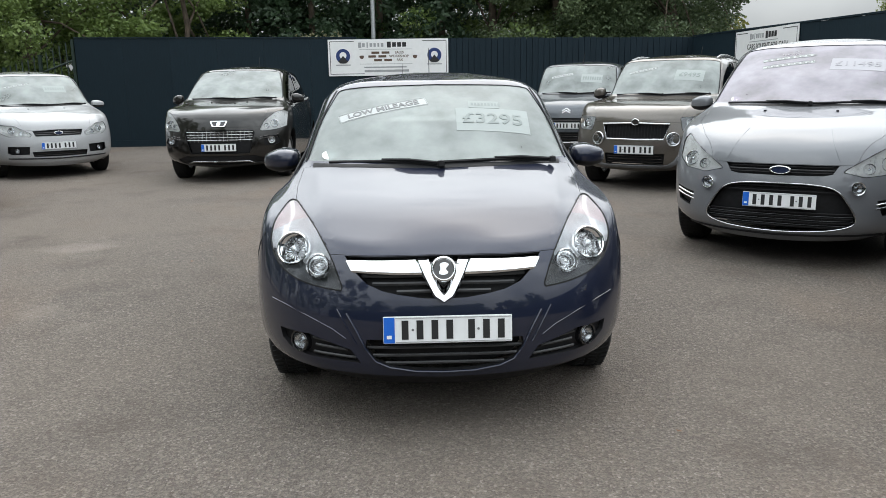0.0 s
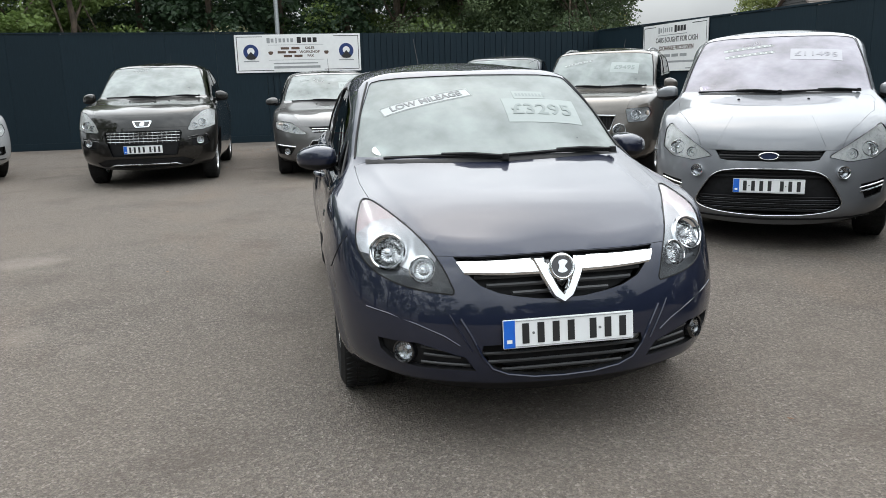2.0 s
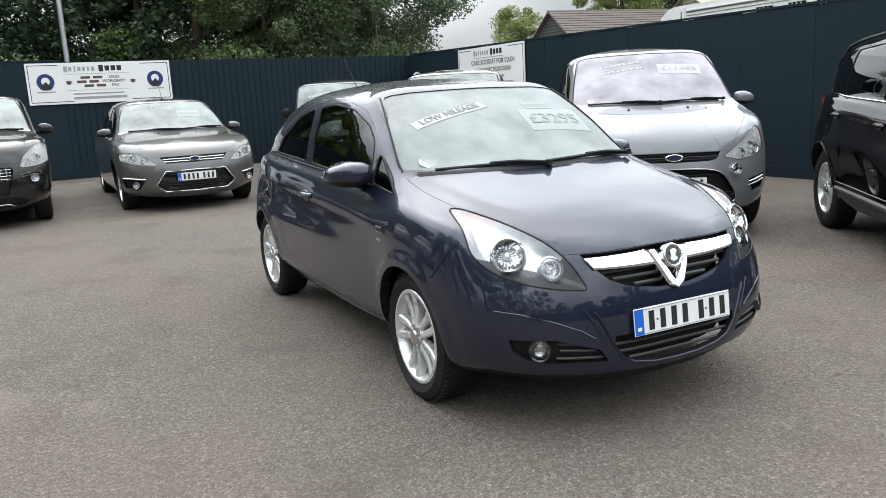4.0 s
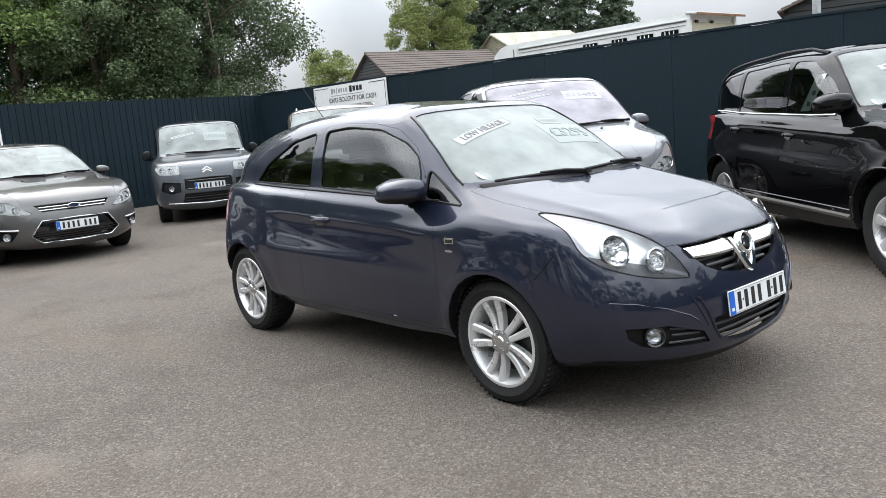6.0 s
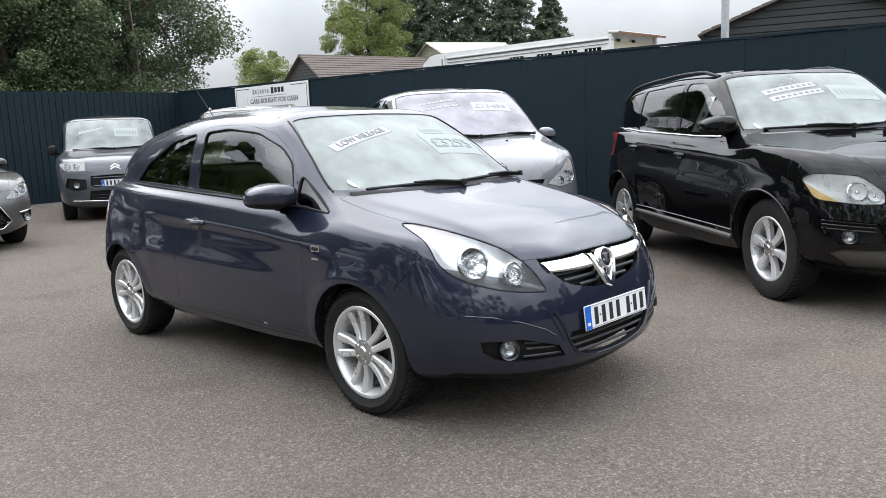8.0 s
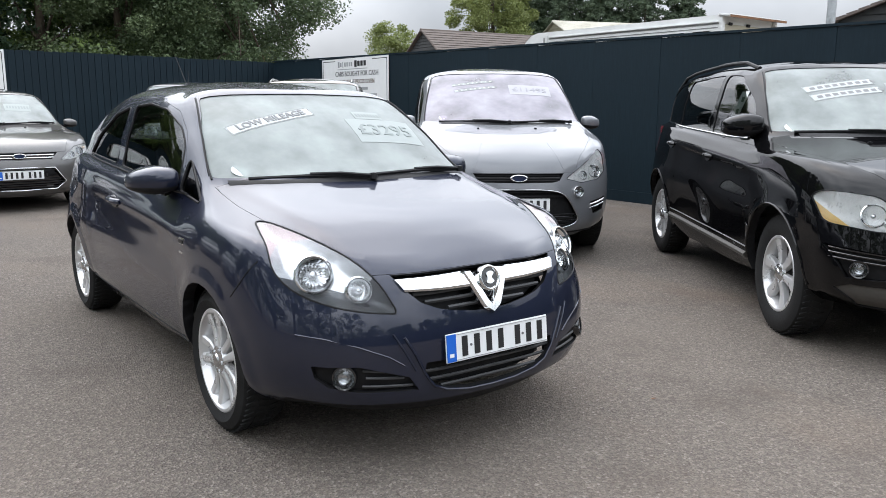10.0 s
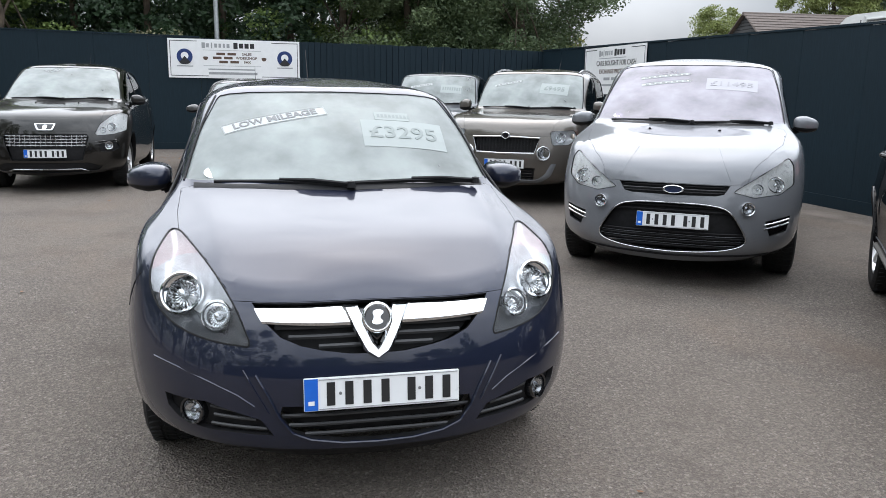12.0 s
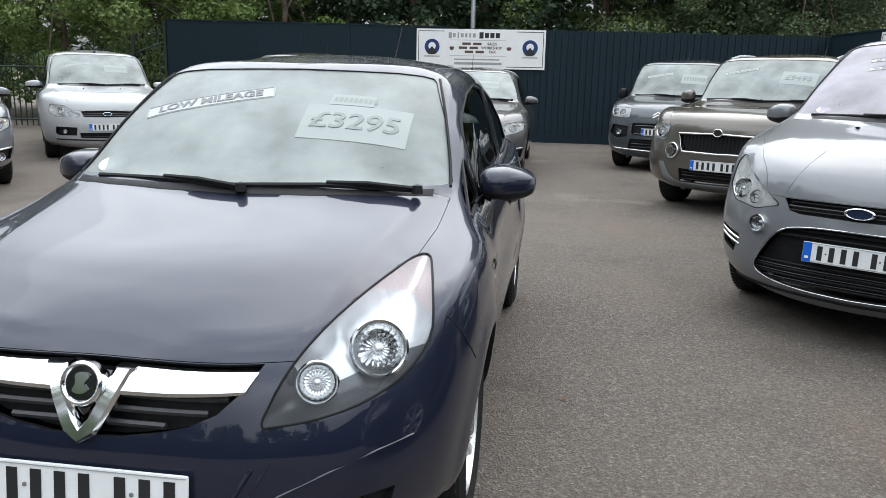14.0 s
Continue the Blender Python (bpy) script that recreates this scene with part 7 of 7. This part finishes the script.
    car.finish((5, "wide"))
    return car


def build_black_suv():
    P = BLACK_SUV
    car = Car("suv_car", P, PAINT_BLACK, standing(3.22, 2.83, -38), "glossy black five-door SUV with silver alloy wheels", (6, 6))
    car.arches(0.06)
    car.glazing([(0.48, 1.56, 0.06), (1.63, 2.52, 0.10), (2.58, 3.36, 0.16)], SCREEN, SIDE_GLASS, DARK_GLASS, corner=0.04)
    car.headlight([(0.895, 0.905), (0.86, 0.940), (0.68, 0.925), (0.57, 0.82), (0.58, 0.745), (0.70, 0.745), (0.875, 0.770)], [(0.70, 0.825, 0.062, 0.03), (0.62, 0.80, 0.045, 0.03)], [], tint=[(1.0, -0.8, 0.184)], depth=0.020, base=LAMP_WHITE)
    car.bonnet([(-0.02, -1.2), (0.40, -1.2), (0.44, -0.79), (0.56, -0.70), (0.72, -0.45), (0.78, 0.0), (0.80, 0.52), (0.55, 0.42), (-0.02, 0.34)], 0.905)
    g = car.front_hole([(-0.02, 0.90), (0.33, 0.885), (0.35, 0.78), (0.28, 0.62), (-0.02, 0.60)], TRIM_GLOSS, 0.05)
    car.bars([0.65, 0.70, 0.75, 0.80, 0.85], lambda z: 0.30, TRIM_BLACK, g, 0.02, 0.016)
    for s in (1, -1):
        part("grille_surround", tube([(s * x, car.nose_y(x, z) - 0.002, z) for x, z in [(0, 0.905), (0.33, 0.89), (0.355, 0.78), (0.285, 0.615), (0, 0.595)]], 0.012, 8), CHROME, car.ob, "", True)
    number_plate(car.ob, (0, car.nose_y(0, 0.53) - 0.015, 0.53))
    car.front_hole([(0.88, 0.66), (0.62, 0.63), (0.56, 0.50), (0.80, 0.49)], TRIM_BLACK, 0.03, False, name="fog_recess", label="black slatted fog lamp recess")
    for z in (0.585, 0.61, 0.635):
        line_on_nose(car, along((0.63, z - 0.01), (0.86, z + 0.01)), 0.006, TRIM_GLOSS, "recess_slat", -0.010)
    car.fog(0.76, 0.545, 0.045, TRIM_GLOSS, 0.0)
    car.front_hole([(-0.02, 0.46), (0.78, 0.46), (0.83, 0.43), (0.70, 0.33), (-0.02, 0.32)], TRIM_GREY, 0.008, name="bumper_cladding", label="dark grey lower bumper")
    yb = lambda y: float(np.interp(y, (0.5, 1.5, 2.6, 3.3), (1.13, 1.20, 1.26, 1.32)))
    car.door([(0.475, 0.43), (0.46, 0.9), (0.55, 1.12), (1.52, 1.17), (1.53, 0.43)])
    car.door([(1.56, 0.43), (1.56, 1.17), (2.50, 1.20), (2.62, 0.95), (2.42, 0.60), (2.30, 0.43)])
    car.handle(1.36, 1.01, PAINT_BLACK)
    car.handle(2.36, 1.06, PAINT_BLACK)
    low = [(car.cage[6][k][1], car.cage[6][k][2] + 0.004) for k in range(6, 13)]
    line_on_side(car, low, 0.008, CHROME, "belt_strip", 0.002, "chrome belt strip")
    line_on_side(car, along((0.45, 0.40), (2.30, 0.43), 10), 0.022, TRIM_GREY, "sill_trim", 0.004, "grey sill cladding")
    line_on_side(car, along((0.46, 0.455), (2.30, 0.485), 10), 0.005, LAMP_GREY, "side_moulding", 0.000, "bright side moulding")
    for y in (0.0, P["wheelbase"]):
        r = P["wheel"] + 0.065
        line_on_side(car, [(y + r * math.cos(a), P["wheel"] + r * math.sin(a)) for a in np.linspace(0.02 * math.pi, 0.98 * math.pi, 21)], 0.008, PAINT_BLACK, "arch_edge", 0.0)
    door_mirror(car.ob, P, PAINT_BLACK, (P["half_width"] - 0.05, 0.73, 1.255), (0.125, 0.13, 0.080))
    roof_rails(car, P["screen_top"] + 0.15, P["roof_end"] - 0.2, 0.60, TRIM_BLACK, 0.035)
    common_front(car)
    papers(car, (-0.20, 0.66, 0.50, 0.075, radians(10)), (0.32, 0.55, 0.40, 0.22), "", 2)
    for s in (-1,):
        b = part("window_banner", slab([(-0.16, -0.15), (-0.01, -0.15), (0.14, 0.15), (-0.01, 0.15)], 0.002, "XY", 0), CARD, car.ob, "white paper strip inside the side window")
        y, z = 1.20, 1.345
        x = car.side_x(y, z)
        up = Vector((s * (car.side_x(y, z + 0.1) - car.side_x(y, z - 0.1)), 0, 0.2)).normalized()
        out = Vector((0, -1, 0)).cross(up)
        b.matrix_local = Matrix.Translation((s * (x - 0.03), y, z)) @ Matrix((Vector((0, -1, 0)), up, out)).transposed().to_4x4()
        for k in range(3):
            part("print_bar", box((0.05, 0.04, 0.001), (-0.05 + 0.05 * k, -0.09 + 0.09 * k, 0.003)), CARD_INK, b)
    m = car.screen_point(-0.62, 0.12, 0.012)
    part("tax_disc", slab([(0.045 * math.cos(a), 0.045 * math.sin(a)) for a in np.linspace(0, 2 * math.pi, 21)[:-1]], 0.002, "XY", 0), CARD, car.ob, "round paper disc").matrix_local = m
    car.rear_lamps()
    car.finish((6, "flared"))
    return car


def build_family(place, paint, name, label, cards=True):
    P = FAMILY
    car = Car(name, P, paint, place, label, (5, 4))
    car.arches()
    car.glazing([(0.65, 1.60, 0.05), (1.68, 2.6, 0.05), (2.66, 3.3, 0.1)])
    car.headlight([(0.935, 0.83), (0.88, 0.85), (0.70, 0.825), (0.49, 0.672), (0.53, 0.655), (0.80, 0.69), (0.93, 0.735)], [(0.78, 0.765, 0.055, 0.03), (0.65, 0.725, 0.045, 0.03)], [(0.86, 0.80, 0.035, 0.02, 0.04)], base=LAMP_WHITE, soft=0.02)
    car.bonnet([(-0.02, -1.2), (0.46, -1.2), (0.50, -0.86), (0.60, -0.74), (0.72, -0.45), (0.80, 0.2), (0.76, 0.44), (0.5, 0.32), (-0.02, 0.27)], 0.768)
    g = car.front_hole([(-0.02, 0.766), (0.46, 0.766), (0.38, 0.675), (-0.02, 0.668)], TRIM_GLOSS, 0.035)
    car.bars([0.70, 0.735], lambda z: 0.41, CHROME, g, 0.006, 0.012)
    car.badge(0, 0.725, 0.080, 0.033, CHROME, -0.012, inner=BADGE_BLUE)
    lo = [(-0.02, 0.575), (0.405, 0.570), (0.54, 0.385), (0.42, 0.292), (-0.02, 0.284)]
    g = car.front_hole(lo, TRIM_GLOSS, 0.05)
    hw = lambda z: float(np.interp(z, (0.284, 0.292, 0.385, 0.57), (0.3, 0.41, 0.53, 0.40)))
    car.bars([0.32, 0.355, 0.39, 0.425, 0.54], hw, TRIM_BLACK, g, 0.02, 0.014)
    for s in (1, -1):
        part("grille_surround", tube([(s * x, car.nose_y(x, z) - 0.003, z) for x, z in [(0, 0.284), (0.42, 0.292), (0.54, 0.385), (0.405, 0.570), (0, 0.575)]], 0.009, 8), SATIN_CHROME, car.ob, "bright grille surround", True)
    car.front_hole([(0.66, 0.475), (0.93, 0.50), (0.90, 0.36), (0.74, 0.345)], TRIM_BLACK, 0.03, False, name="fog_recess", label="fog lamp recess")
    line_on_nose(car, along((0.66, 0.475), (0.92, 0.495)), 0.012, SATIN_CHROME, "running_light", 0.0, "running light strip")
    car.fog(0.78, 0.405, 0.045, SATIN_CHROME, 0.0)
    number_plate(car.ob, (0, car.nose_y(0, 0.485) - 0.012, 0.485))
    car.door([(0.50, 0.33), (0.50, 0.9), (0.62, 1.0), (1.62, 1.03), (1.62, 0.33)])
    car.door([(1.65, 0.33), (1.65, 1.03), (2.6, 1.05), (2.66, 0.75), (2.5, 0.33)])
    door_mirror(car.ob, P, paint, (P["half_width"] - 0.01, 0.72, 1.11), (0.10, 0.09, 0.066))
    common_front(car)
    if cards:
        papers(car, (-0.42, 0.74, 0.14, 0.04, radians(10)), (0.30, 0.50, 0.34, 0.2), "")
    roof_aerial(car, 1.3, 0.3, 0.6)
    car.rear_lamps()
    car.finish((5, "double"))
    return car


def build_crossover():
    P = CROSSOVER
    car = Car("crossover_car", P, PAINT_BROWNBLACK, standing(-3.0, 13.0, 0), "dark bronze-black crossover with a chromed grid grille", (5, 4))
    car.arches()
    car.glazing([(0.45, 1.5, 0.04), (1.58, 2.5, 0.05), (2.56, 3.3, 0.1)])
    car.headlight([(0.955, 1.04), (0.90, 1.075), (0.80, 1.05), (0.66, 0.93), (0.595, 0.80), (0.62, 0.778), (0.80, 0.785), (0.95, 0.83)], [(0.79, 0.88, 0.062, 0.03), (0.69, 0.845, 0.042, 0.03)], [], soft=0.015, depth=0.030, base=LAMP_WHITE)
    car.bonnet([(-0.02, -1.2), (0.58, -1.2), (0.60, -0.72), (0.62, -0.66), (0.74, -0.3), (0.80, 0.1), (0.74, 0.22), (0.5, 0.1), (-0.02, 0.04)], 0.835)
    g = car.front_hole([(-0.02, 0.800), (0.50, 0.795), (0.525, 0.76), (0.49, 0.62), (0.44, 0.45), (-0.02, 0.44)], TRIM_BLACK, 0.05)
    hw = lambda z: float(np.interp(z, (0.44, 0.62, 0.79), (0.43, 0.48, 0.50)))
    car.bars([0.650, 0.690, 0.730, 0.770], hw, SATIN_CHROME, g, 0.006, 0.008)
    for k in range(-7, 8):
        x = k * 0.063
        part("grille_upright", tube([(x, car.nose_y(x, z) + 0.008, z) for z in (0.625, 0.68, 0.73, 0.785)], 0.0040, 6), SATIN_CHROME, g, "", True)
    y = car.nose_y(0, 0.885)
    shield = [(-0.135, 0.052), (0.135, 0.052), (0.095, -0.048), (-0.095, -0.048)]
    b = part("badge", slab(rounded(shield, 0.02), 0.014, "XZ", -0.016), CHROME, car.ob, "plain chrome shield badge")
    b.matrix_local = Matrix.Translation((0, y, 0.885)) @ Matrix.Rotation(-0.5, 4, "X")
    part("badge_field", slab(rounded([(x * 0.80, z * 0.74) for x, z in shield], 0.015), 0.004, "XZ", -0.019), TRIM_GLOSS, b)
    part("badge_emblem", slab(rounded([(-0.03, -0.03), (0.02, -0.03), (0.035, 0.02), (0.0, 0.033), (-0.03, 0.01)], 0.01), 0.004, "XZ", -0.022), CHROME, b)
    car.front_hole([(0.64, 0.70), (0.84, 0.705), (0.88, 0.60), (0.80, 0.555), (0.66, 0.56)], TRIM_BLACK, 0.02, False, name="fog_recess", label="black fog lamp recess")
    car.fog(0.755, 0.64, 0.052, SATIN_CHROME, -0.006)
    car.front_hole([(-0.02, 0.415), (0.52, 0.415), (0.66, 0.36), (0.60, 0.30), (-0.02, 0.27)], TRIM_BLACK, 0.012, name="valance", label="black lower valance")
    line_on_nose(car, [(0.60, 0.66), (0.70, 0.675), (0.84, 0.68)], 0.006, TRIM_GLOSS, "bumper_slot", -0.002)
    line_on_nose(car, [(0.60, 0.69), (0.70, 0.705), (0.84, 0.71)], 0.006, TRIM_GLOSS, "bumper_slot", -0.002)
    part("skid_strip", ribbon(car, [(-0.50, 0.305), (-0.42, 0.335), (0, 0.335), (0.42, 0.335), (0.50, 0.305)], [(-0.49, 0.285), (-0.41, 0.315), (0, 0.315), (0.41, 0.315), (0.49, 0.285)], 0.012, 0.02, 25), SATIN_CHROME, car.ob, "silver skid strip", True)
    number_plate(car.ob, (-0.01, car.nose_y(0, 0.54) - 0.012, 0.540))
    car.door([(0.47, 0.40), (0.47, 1.0), (0.56, 1.12), (1.53, 1.15), (1.53, 0.40)])
    car.door([(1.56, 0.40), (1.56, 1.15), (2.5, 1.17), (2.6, 0.8), (2.4, 0.40)])
    door_mirror(car.ob, P, PAINT_BROWNBLACK, (P["half_width"] + 0.01, 0.62, 1.235), (0.10, 0.10, 0.080))
    common_front(car, jets=True)
    roof_aerial(car, 2.6, 0.3, 0.6)
    car.rear_lamps()
    car.finish((5, "wide"))
    return car


def build_small_mpv():
    P = SMALL_MPV
    car = Car("compact_mpv", P, PAINT_STEEL, standing(3.05, 15.25, -22), "blue-grey compact MPV with a tall windscreen", (5, 4))
    car.arches()
    car.glazing([(0.25, 1.35, 0.0), (1.42, 2.4, 0.0), (2.46, 3.2, 0.05)])
    car.headlight([(0.46, 1.015), (0.84, 1.03), (0.87, 0.97), (0.80, 0.87), (0.46, 0.86)], [(0.60, 0.94, 0.055, 0.03), (0.74, 0.945, 0.055, 0.03)], [], base=LAMP_WHITE, soft=0.02)
    g = car.front_hole([(-0.02, 0.785), (0.40, 0.775), (0.41, 0.62), (0.36, 0.585), (-0.02, 0.58)], TRIM_BLACK, 0.04)
    car.bars([0.74, 0.605], lambda z: 0.36, TRIM_GLOSS, g, 0.01, 0.016)
    g = car.front_hole([(-0.02, 0.525), (0.42, 0.525), (0.46, 0.36), (-0.02, 0.35)], TRIM_BLACK, 0.03)
    car.bars([0.40, 0.45, 0.49], lambda z: 0.42, TRIM_GLOSS, g, 0.01, 0.014)
    car.front_hole([(0.47, 0.72), (0.76, 0.75), (0.80, 0.60), (0.66, 0.53), (0.47, 0.56)], TRIM_BLACK, 0.03, False, name="fog_recess", label="black fog lamp recess")
    car.fog(0.62, 0.63, 0.045, SATIN_CHROME, 0.004)
    line_on_nose(car, along((0.0, 0.335), (0.70, 0.365), 12), 0.012, SATIN_CHROME, "chin_strip", 0.0, "bright lower bumper strip")
    for z in (0.895, 0.935):
        part("chevron", tube([(-0.075, car.nose_y(0.075, z - 0.03) - 0.008, z - 0.03), (0, car.nose_y(0, z + 0.02) - 0.014, z + 0.02), (0.075, car.nose_y(0.075, z - 0.03) - 0.008, z - 0.03)], 0.011, 6), CHROME, car.ob, "plain chrome chevron", True)
    number_plate(car.ob, (0.02, car.nose_y(0, 0.645) - 0.014, 0.645))
    car.bonnet([(-0.02, -0.76), (0.42, -0.70), (0.62, -0.55), (0.72, -0.25), (0.72, 0.0), (0.5, -0.10), (-0.02, -0.16)])
    door_mirror(car.ob, P, TRIM_BLACK, (P["half_width"] + 0.03, 0.45, 1.22), (0.085, 0.09, 0.095))
    common_front(car, jets=False)
    papers(car, (-0.30, 0.60, 0.42, 0.06, radians(10)), (0.28, 0.50, 0.40, 0.22), "")
    roof_aerial(car, 0.9, 0.3, 0.6)
    car.rear_lamps()
    car.finish((5, "wide"))
    return car


def build_brown_suv():
    P = BROWN_SUV
    car = Car("compact_suv", P, PAINT_MOCHA, standing(3.30, 11.06, -32), "mocha-brown compact SUV with an upright ribbed grille", (5, 4))
    car.arches(0.06)
    car.glazing([(0.45, 1.40, 0.0), (1.47, 2.4, 0.0), (2.47, 3.2, 0.05)], SCREEN, SIDE_GLASS, DARK_GLASS)
    car.headlight([(0.56, 0.965), (0.83, 0.985), (0.87, 0.90), (0.80, 0.80), (0.60, 0.79)], [(0.69, 0.885, 0.065, 0.03)], [(0.82, 0.90, 0.025, 0.04, 0.035)])
    g = car.front_hole([(-0.02, 0.885), (0.435, 0.872), (0.37, 0.69), (-0.02, 0.682)], TRIM_BLACK, 0.06)
    for k in range(-9, 10):
        x = k * 0.0415
        part("grille_upright", tube([(x, car.nose_y(x, z) + 0.006, z) for z in (0.695, 0.75, 0.80, 0.868)], 0.006, 6), TRIM_BLACK, g, "", True)
    for s in (1, -1):
        part("grille_surround", tube([(s * x, car.nose_y(x, z) - 0.003, z) for x, z in [(0, 0.893), (0.44, 0.880), (0.375, 0.684), (0, 0.676)]], 0.014, 8), SATIN_CHROME, car.ob, "bright grille surround", True)
    car.badge(0, 0.905, 0.055, 0.045, CHROME, -0.014, inner=TRIM_GLOSS)
    car.fog(0.50, 0.690, 0.085, SATIN_CHROME, -0.01)
    car.front_hole([(-0.02, 0.50), (0.40, 0.50), (0.38, 0.35), (-0.02, 0.345)], TRIM_BLACK, 0.04)
    car.bars([0.39, 0.43, 0.465], lambda z: 0.36, TRIM_GLOSS, car.ob, 0.015, 0.014)
    part("bumper_strip", ribbon(car, [(0, 0.345), (0.42, 0.35), (0.52, 0.42), (0.60, 0.56)], [(0, 0.30), (0.45, 0.305), (0.60, 0.40), (0.66, 0.56)], 0.012, 0.02, 14, (1, -1)), PAINT_SILVER, car.ob, "silver bumper strip", True)
    number_plate(car.ob, (0, car.nose_y(0, 0.548) - 0.015, 0.548))
    car.bonnet([(-0.02, -1.2), (0.45, -1.2), (0.48, -0.76), (0.60, -0.66), (0.72, -0.4), (0.80, 0.1), (0.77, 0.30), (0.5, 0.2), (-0.02, 0.16)], 0.900)
    car.door([(0.50, 0.45), (0.50, 1.0), (0.60, 1.12), (1.43, 1.15), (1.43, 0.45)])
    door_mirror(car.ob, P, PAINT_MOCHA, (P["half_width"] + 0.03, 0.62, 1.255), (0.095, 0.10, 0.085))
    roof_rails(car, P["screen_top"] + 0.12, P["roof_end"] - 0.15, 0.62, SATIN_CHROME, 0.03)
    common_front(car, jets=False)
    papers(car, (-0.36, 0.66, 0.40, 0.05, radians(12)), (0.34, 0.52, 0.40, 0.22), "£9495", 1, 0.12)
    roof_aerial(car, 2.8, 0.3, 0.7)
    car.rear_lamps()
    car.finish((5, "wide"))
    return car


def build_pale_mpv():
    P = PALE_MPV
    car = Car("silver_mpv", P, PAINT_PALE, standing(-6.43, 14.05, 35), "pale silver five-door MPV with dark bumper vents", (5, 4))
    car.arches()
    car.glazing([(0.30, 1.40, 0.0), (1.47, 2.5, 0.0), (2.56, 3.3, 0.05)])
    car.headlight([(0.395, 0.735), (0.62, 0.87), (0.80, 0.885), (0.83, 0.77), (0.72, 0.70), (0.42, 0.69)], [(0.66, 0.79, 0.055, 0.03), (0.53, 0.745, 0.04, 0.03)], [], base=LAMP_WHITE)
    car.bonnet([(-0.02, -1.2), (0.39, -1.2), (0.41, -0.84), (0.55, -0.70), (0.68, -0.35), (0.74, 0.0), (0.5, -0.04), (-0.02, -0.12)], 0.797)
    g = car.front_hole([(-0.02, 0.795), (0.38, 0.785), (0.345, 0.695), (-0.02, 0.690)], TRIM_BLACK, 0.04)
    car.bars([0.72, 0.75], lambda z: 0.34, TRIM_GLOSS, g, 0.015, 0.012)
    car.badge(0, 0.742, 0.07, 0.030, CHROME, -0.012, inner=BADGE_BLUE)
    g = car.front_hole([(-0.02, 0.452), (0.42, 0.452), (0.40, 0.368), (-0.02, 0.36)], TRIM_BLACK, 0.04)
    car.bars([0.39, 0.42], lambda z: 0.38, TRIM_GLOSS, g, 0.015, 0.012)
    car.front_hole([(0.445, 0.535), (0.74, 0.545), (0.75, 0.44), (0.70, 0.41), (0.46, 0.41)], TRIM_BLACK, 0.035, False, name="fog_recess", label="black fog lamp recess")
    car.fog(0.62, 0.475, 0.04, TRIM_GLOSS, 0.01)
    line_on_nose(car, along((0.0, 0.33), (0.74, 0.35), 12), 0.012, TRIM_BLACK, "chin_strip", 0.0, "black lower bumper strip")
    number_plate(car.ob, (-0.02, car.nose_y(0, 0.54) - 0.012, 0.540))
    car.door([(0.45, 0.36), (0.45, 0.95), (0.55, 1.06), (1.43, 1.09), (1.43, 0.36)])
    door_mirror(car.ob, P, PAINT_PALE, (P["half_width"] + 0.03, 0.52, 1.17), (0.12, 0.09, 0.066))
    common_front(car)
    papers(car, (-0.30, 0.62, 0.40, 0.06, radians(12)), (0.28, 0.5, 0.36, 0.2), "")
    roof_aerial(car, 0.95, 0.35, -0.3)
    car.rear_lamps()
    car.finish((5, "wide"))
    return car


hatch = build_hatch()
carrier = build_carrier()
black_suv = build_black_suv()
family = build_family(standing(-0.236, 13.1, 0), PAINT_GREY, "family_hatchback", "grey metallic hatchback with a trapezoid grille, by the fence")
crossover = build_crossover()
small_mpv = build_small_mpv()
brown_suv = build_brown_suv()
pale_mpv = build_pale_mpv()
edge_car = build_family(standing(-6.38, 10.0, 42), PAINT_SILVER, "silver_hatchback", "silver hatchback at the end of the row", False)
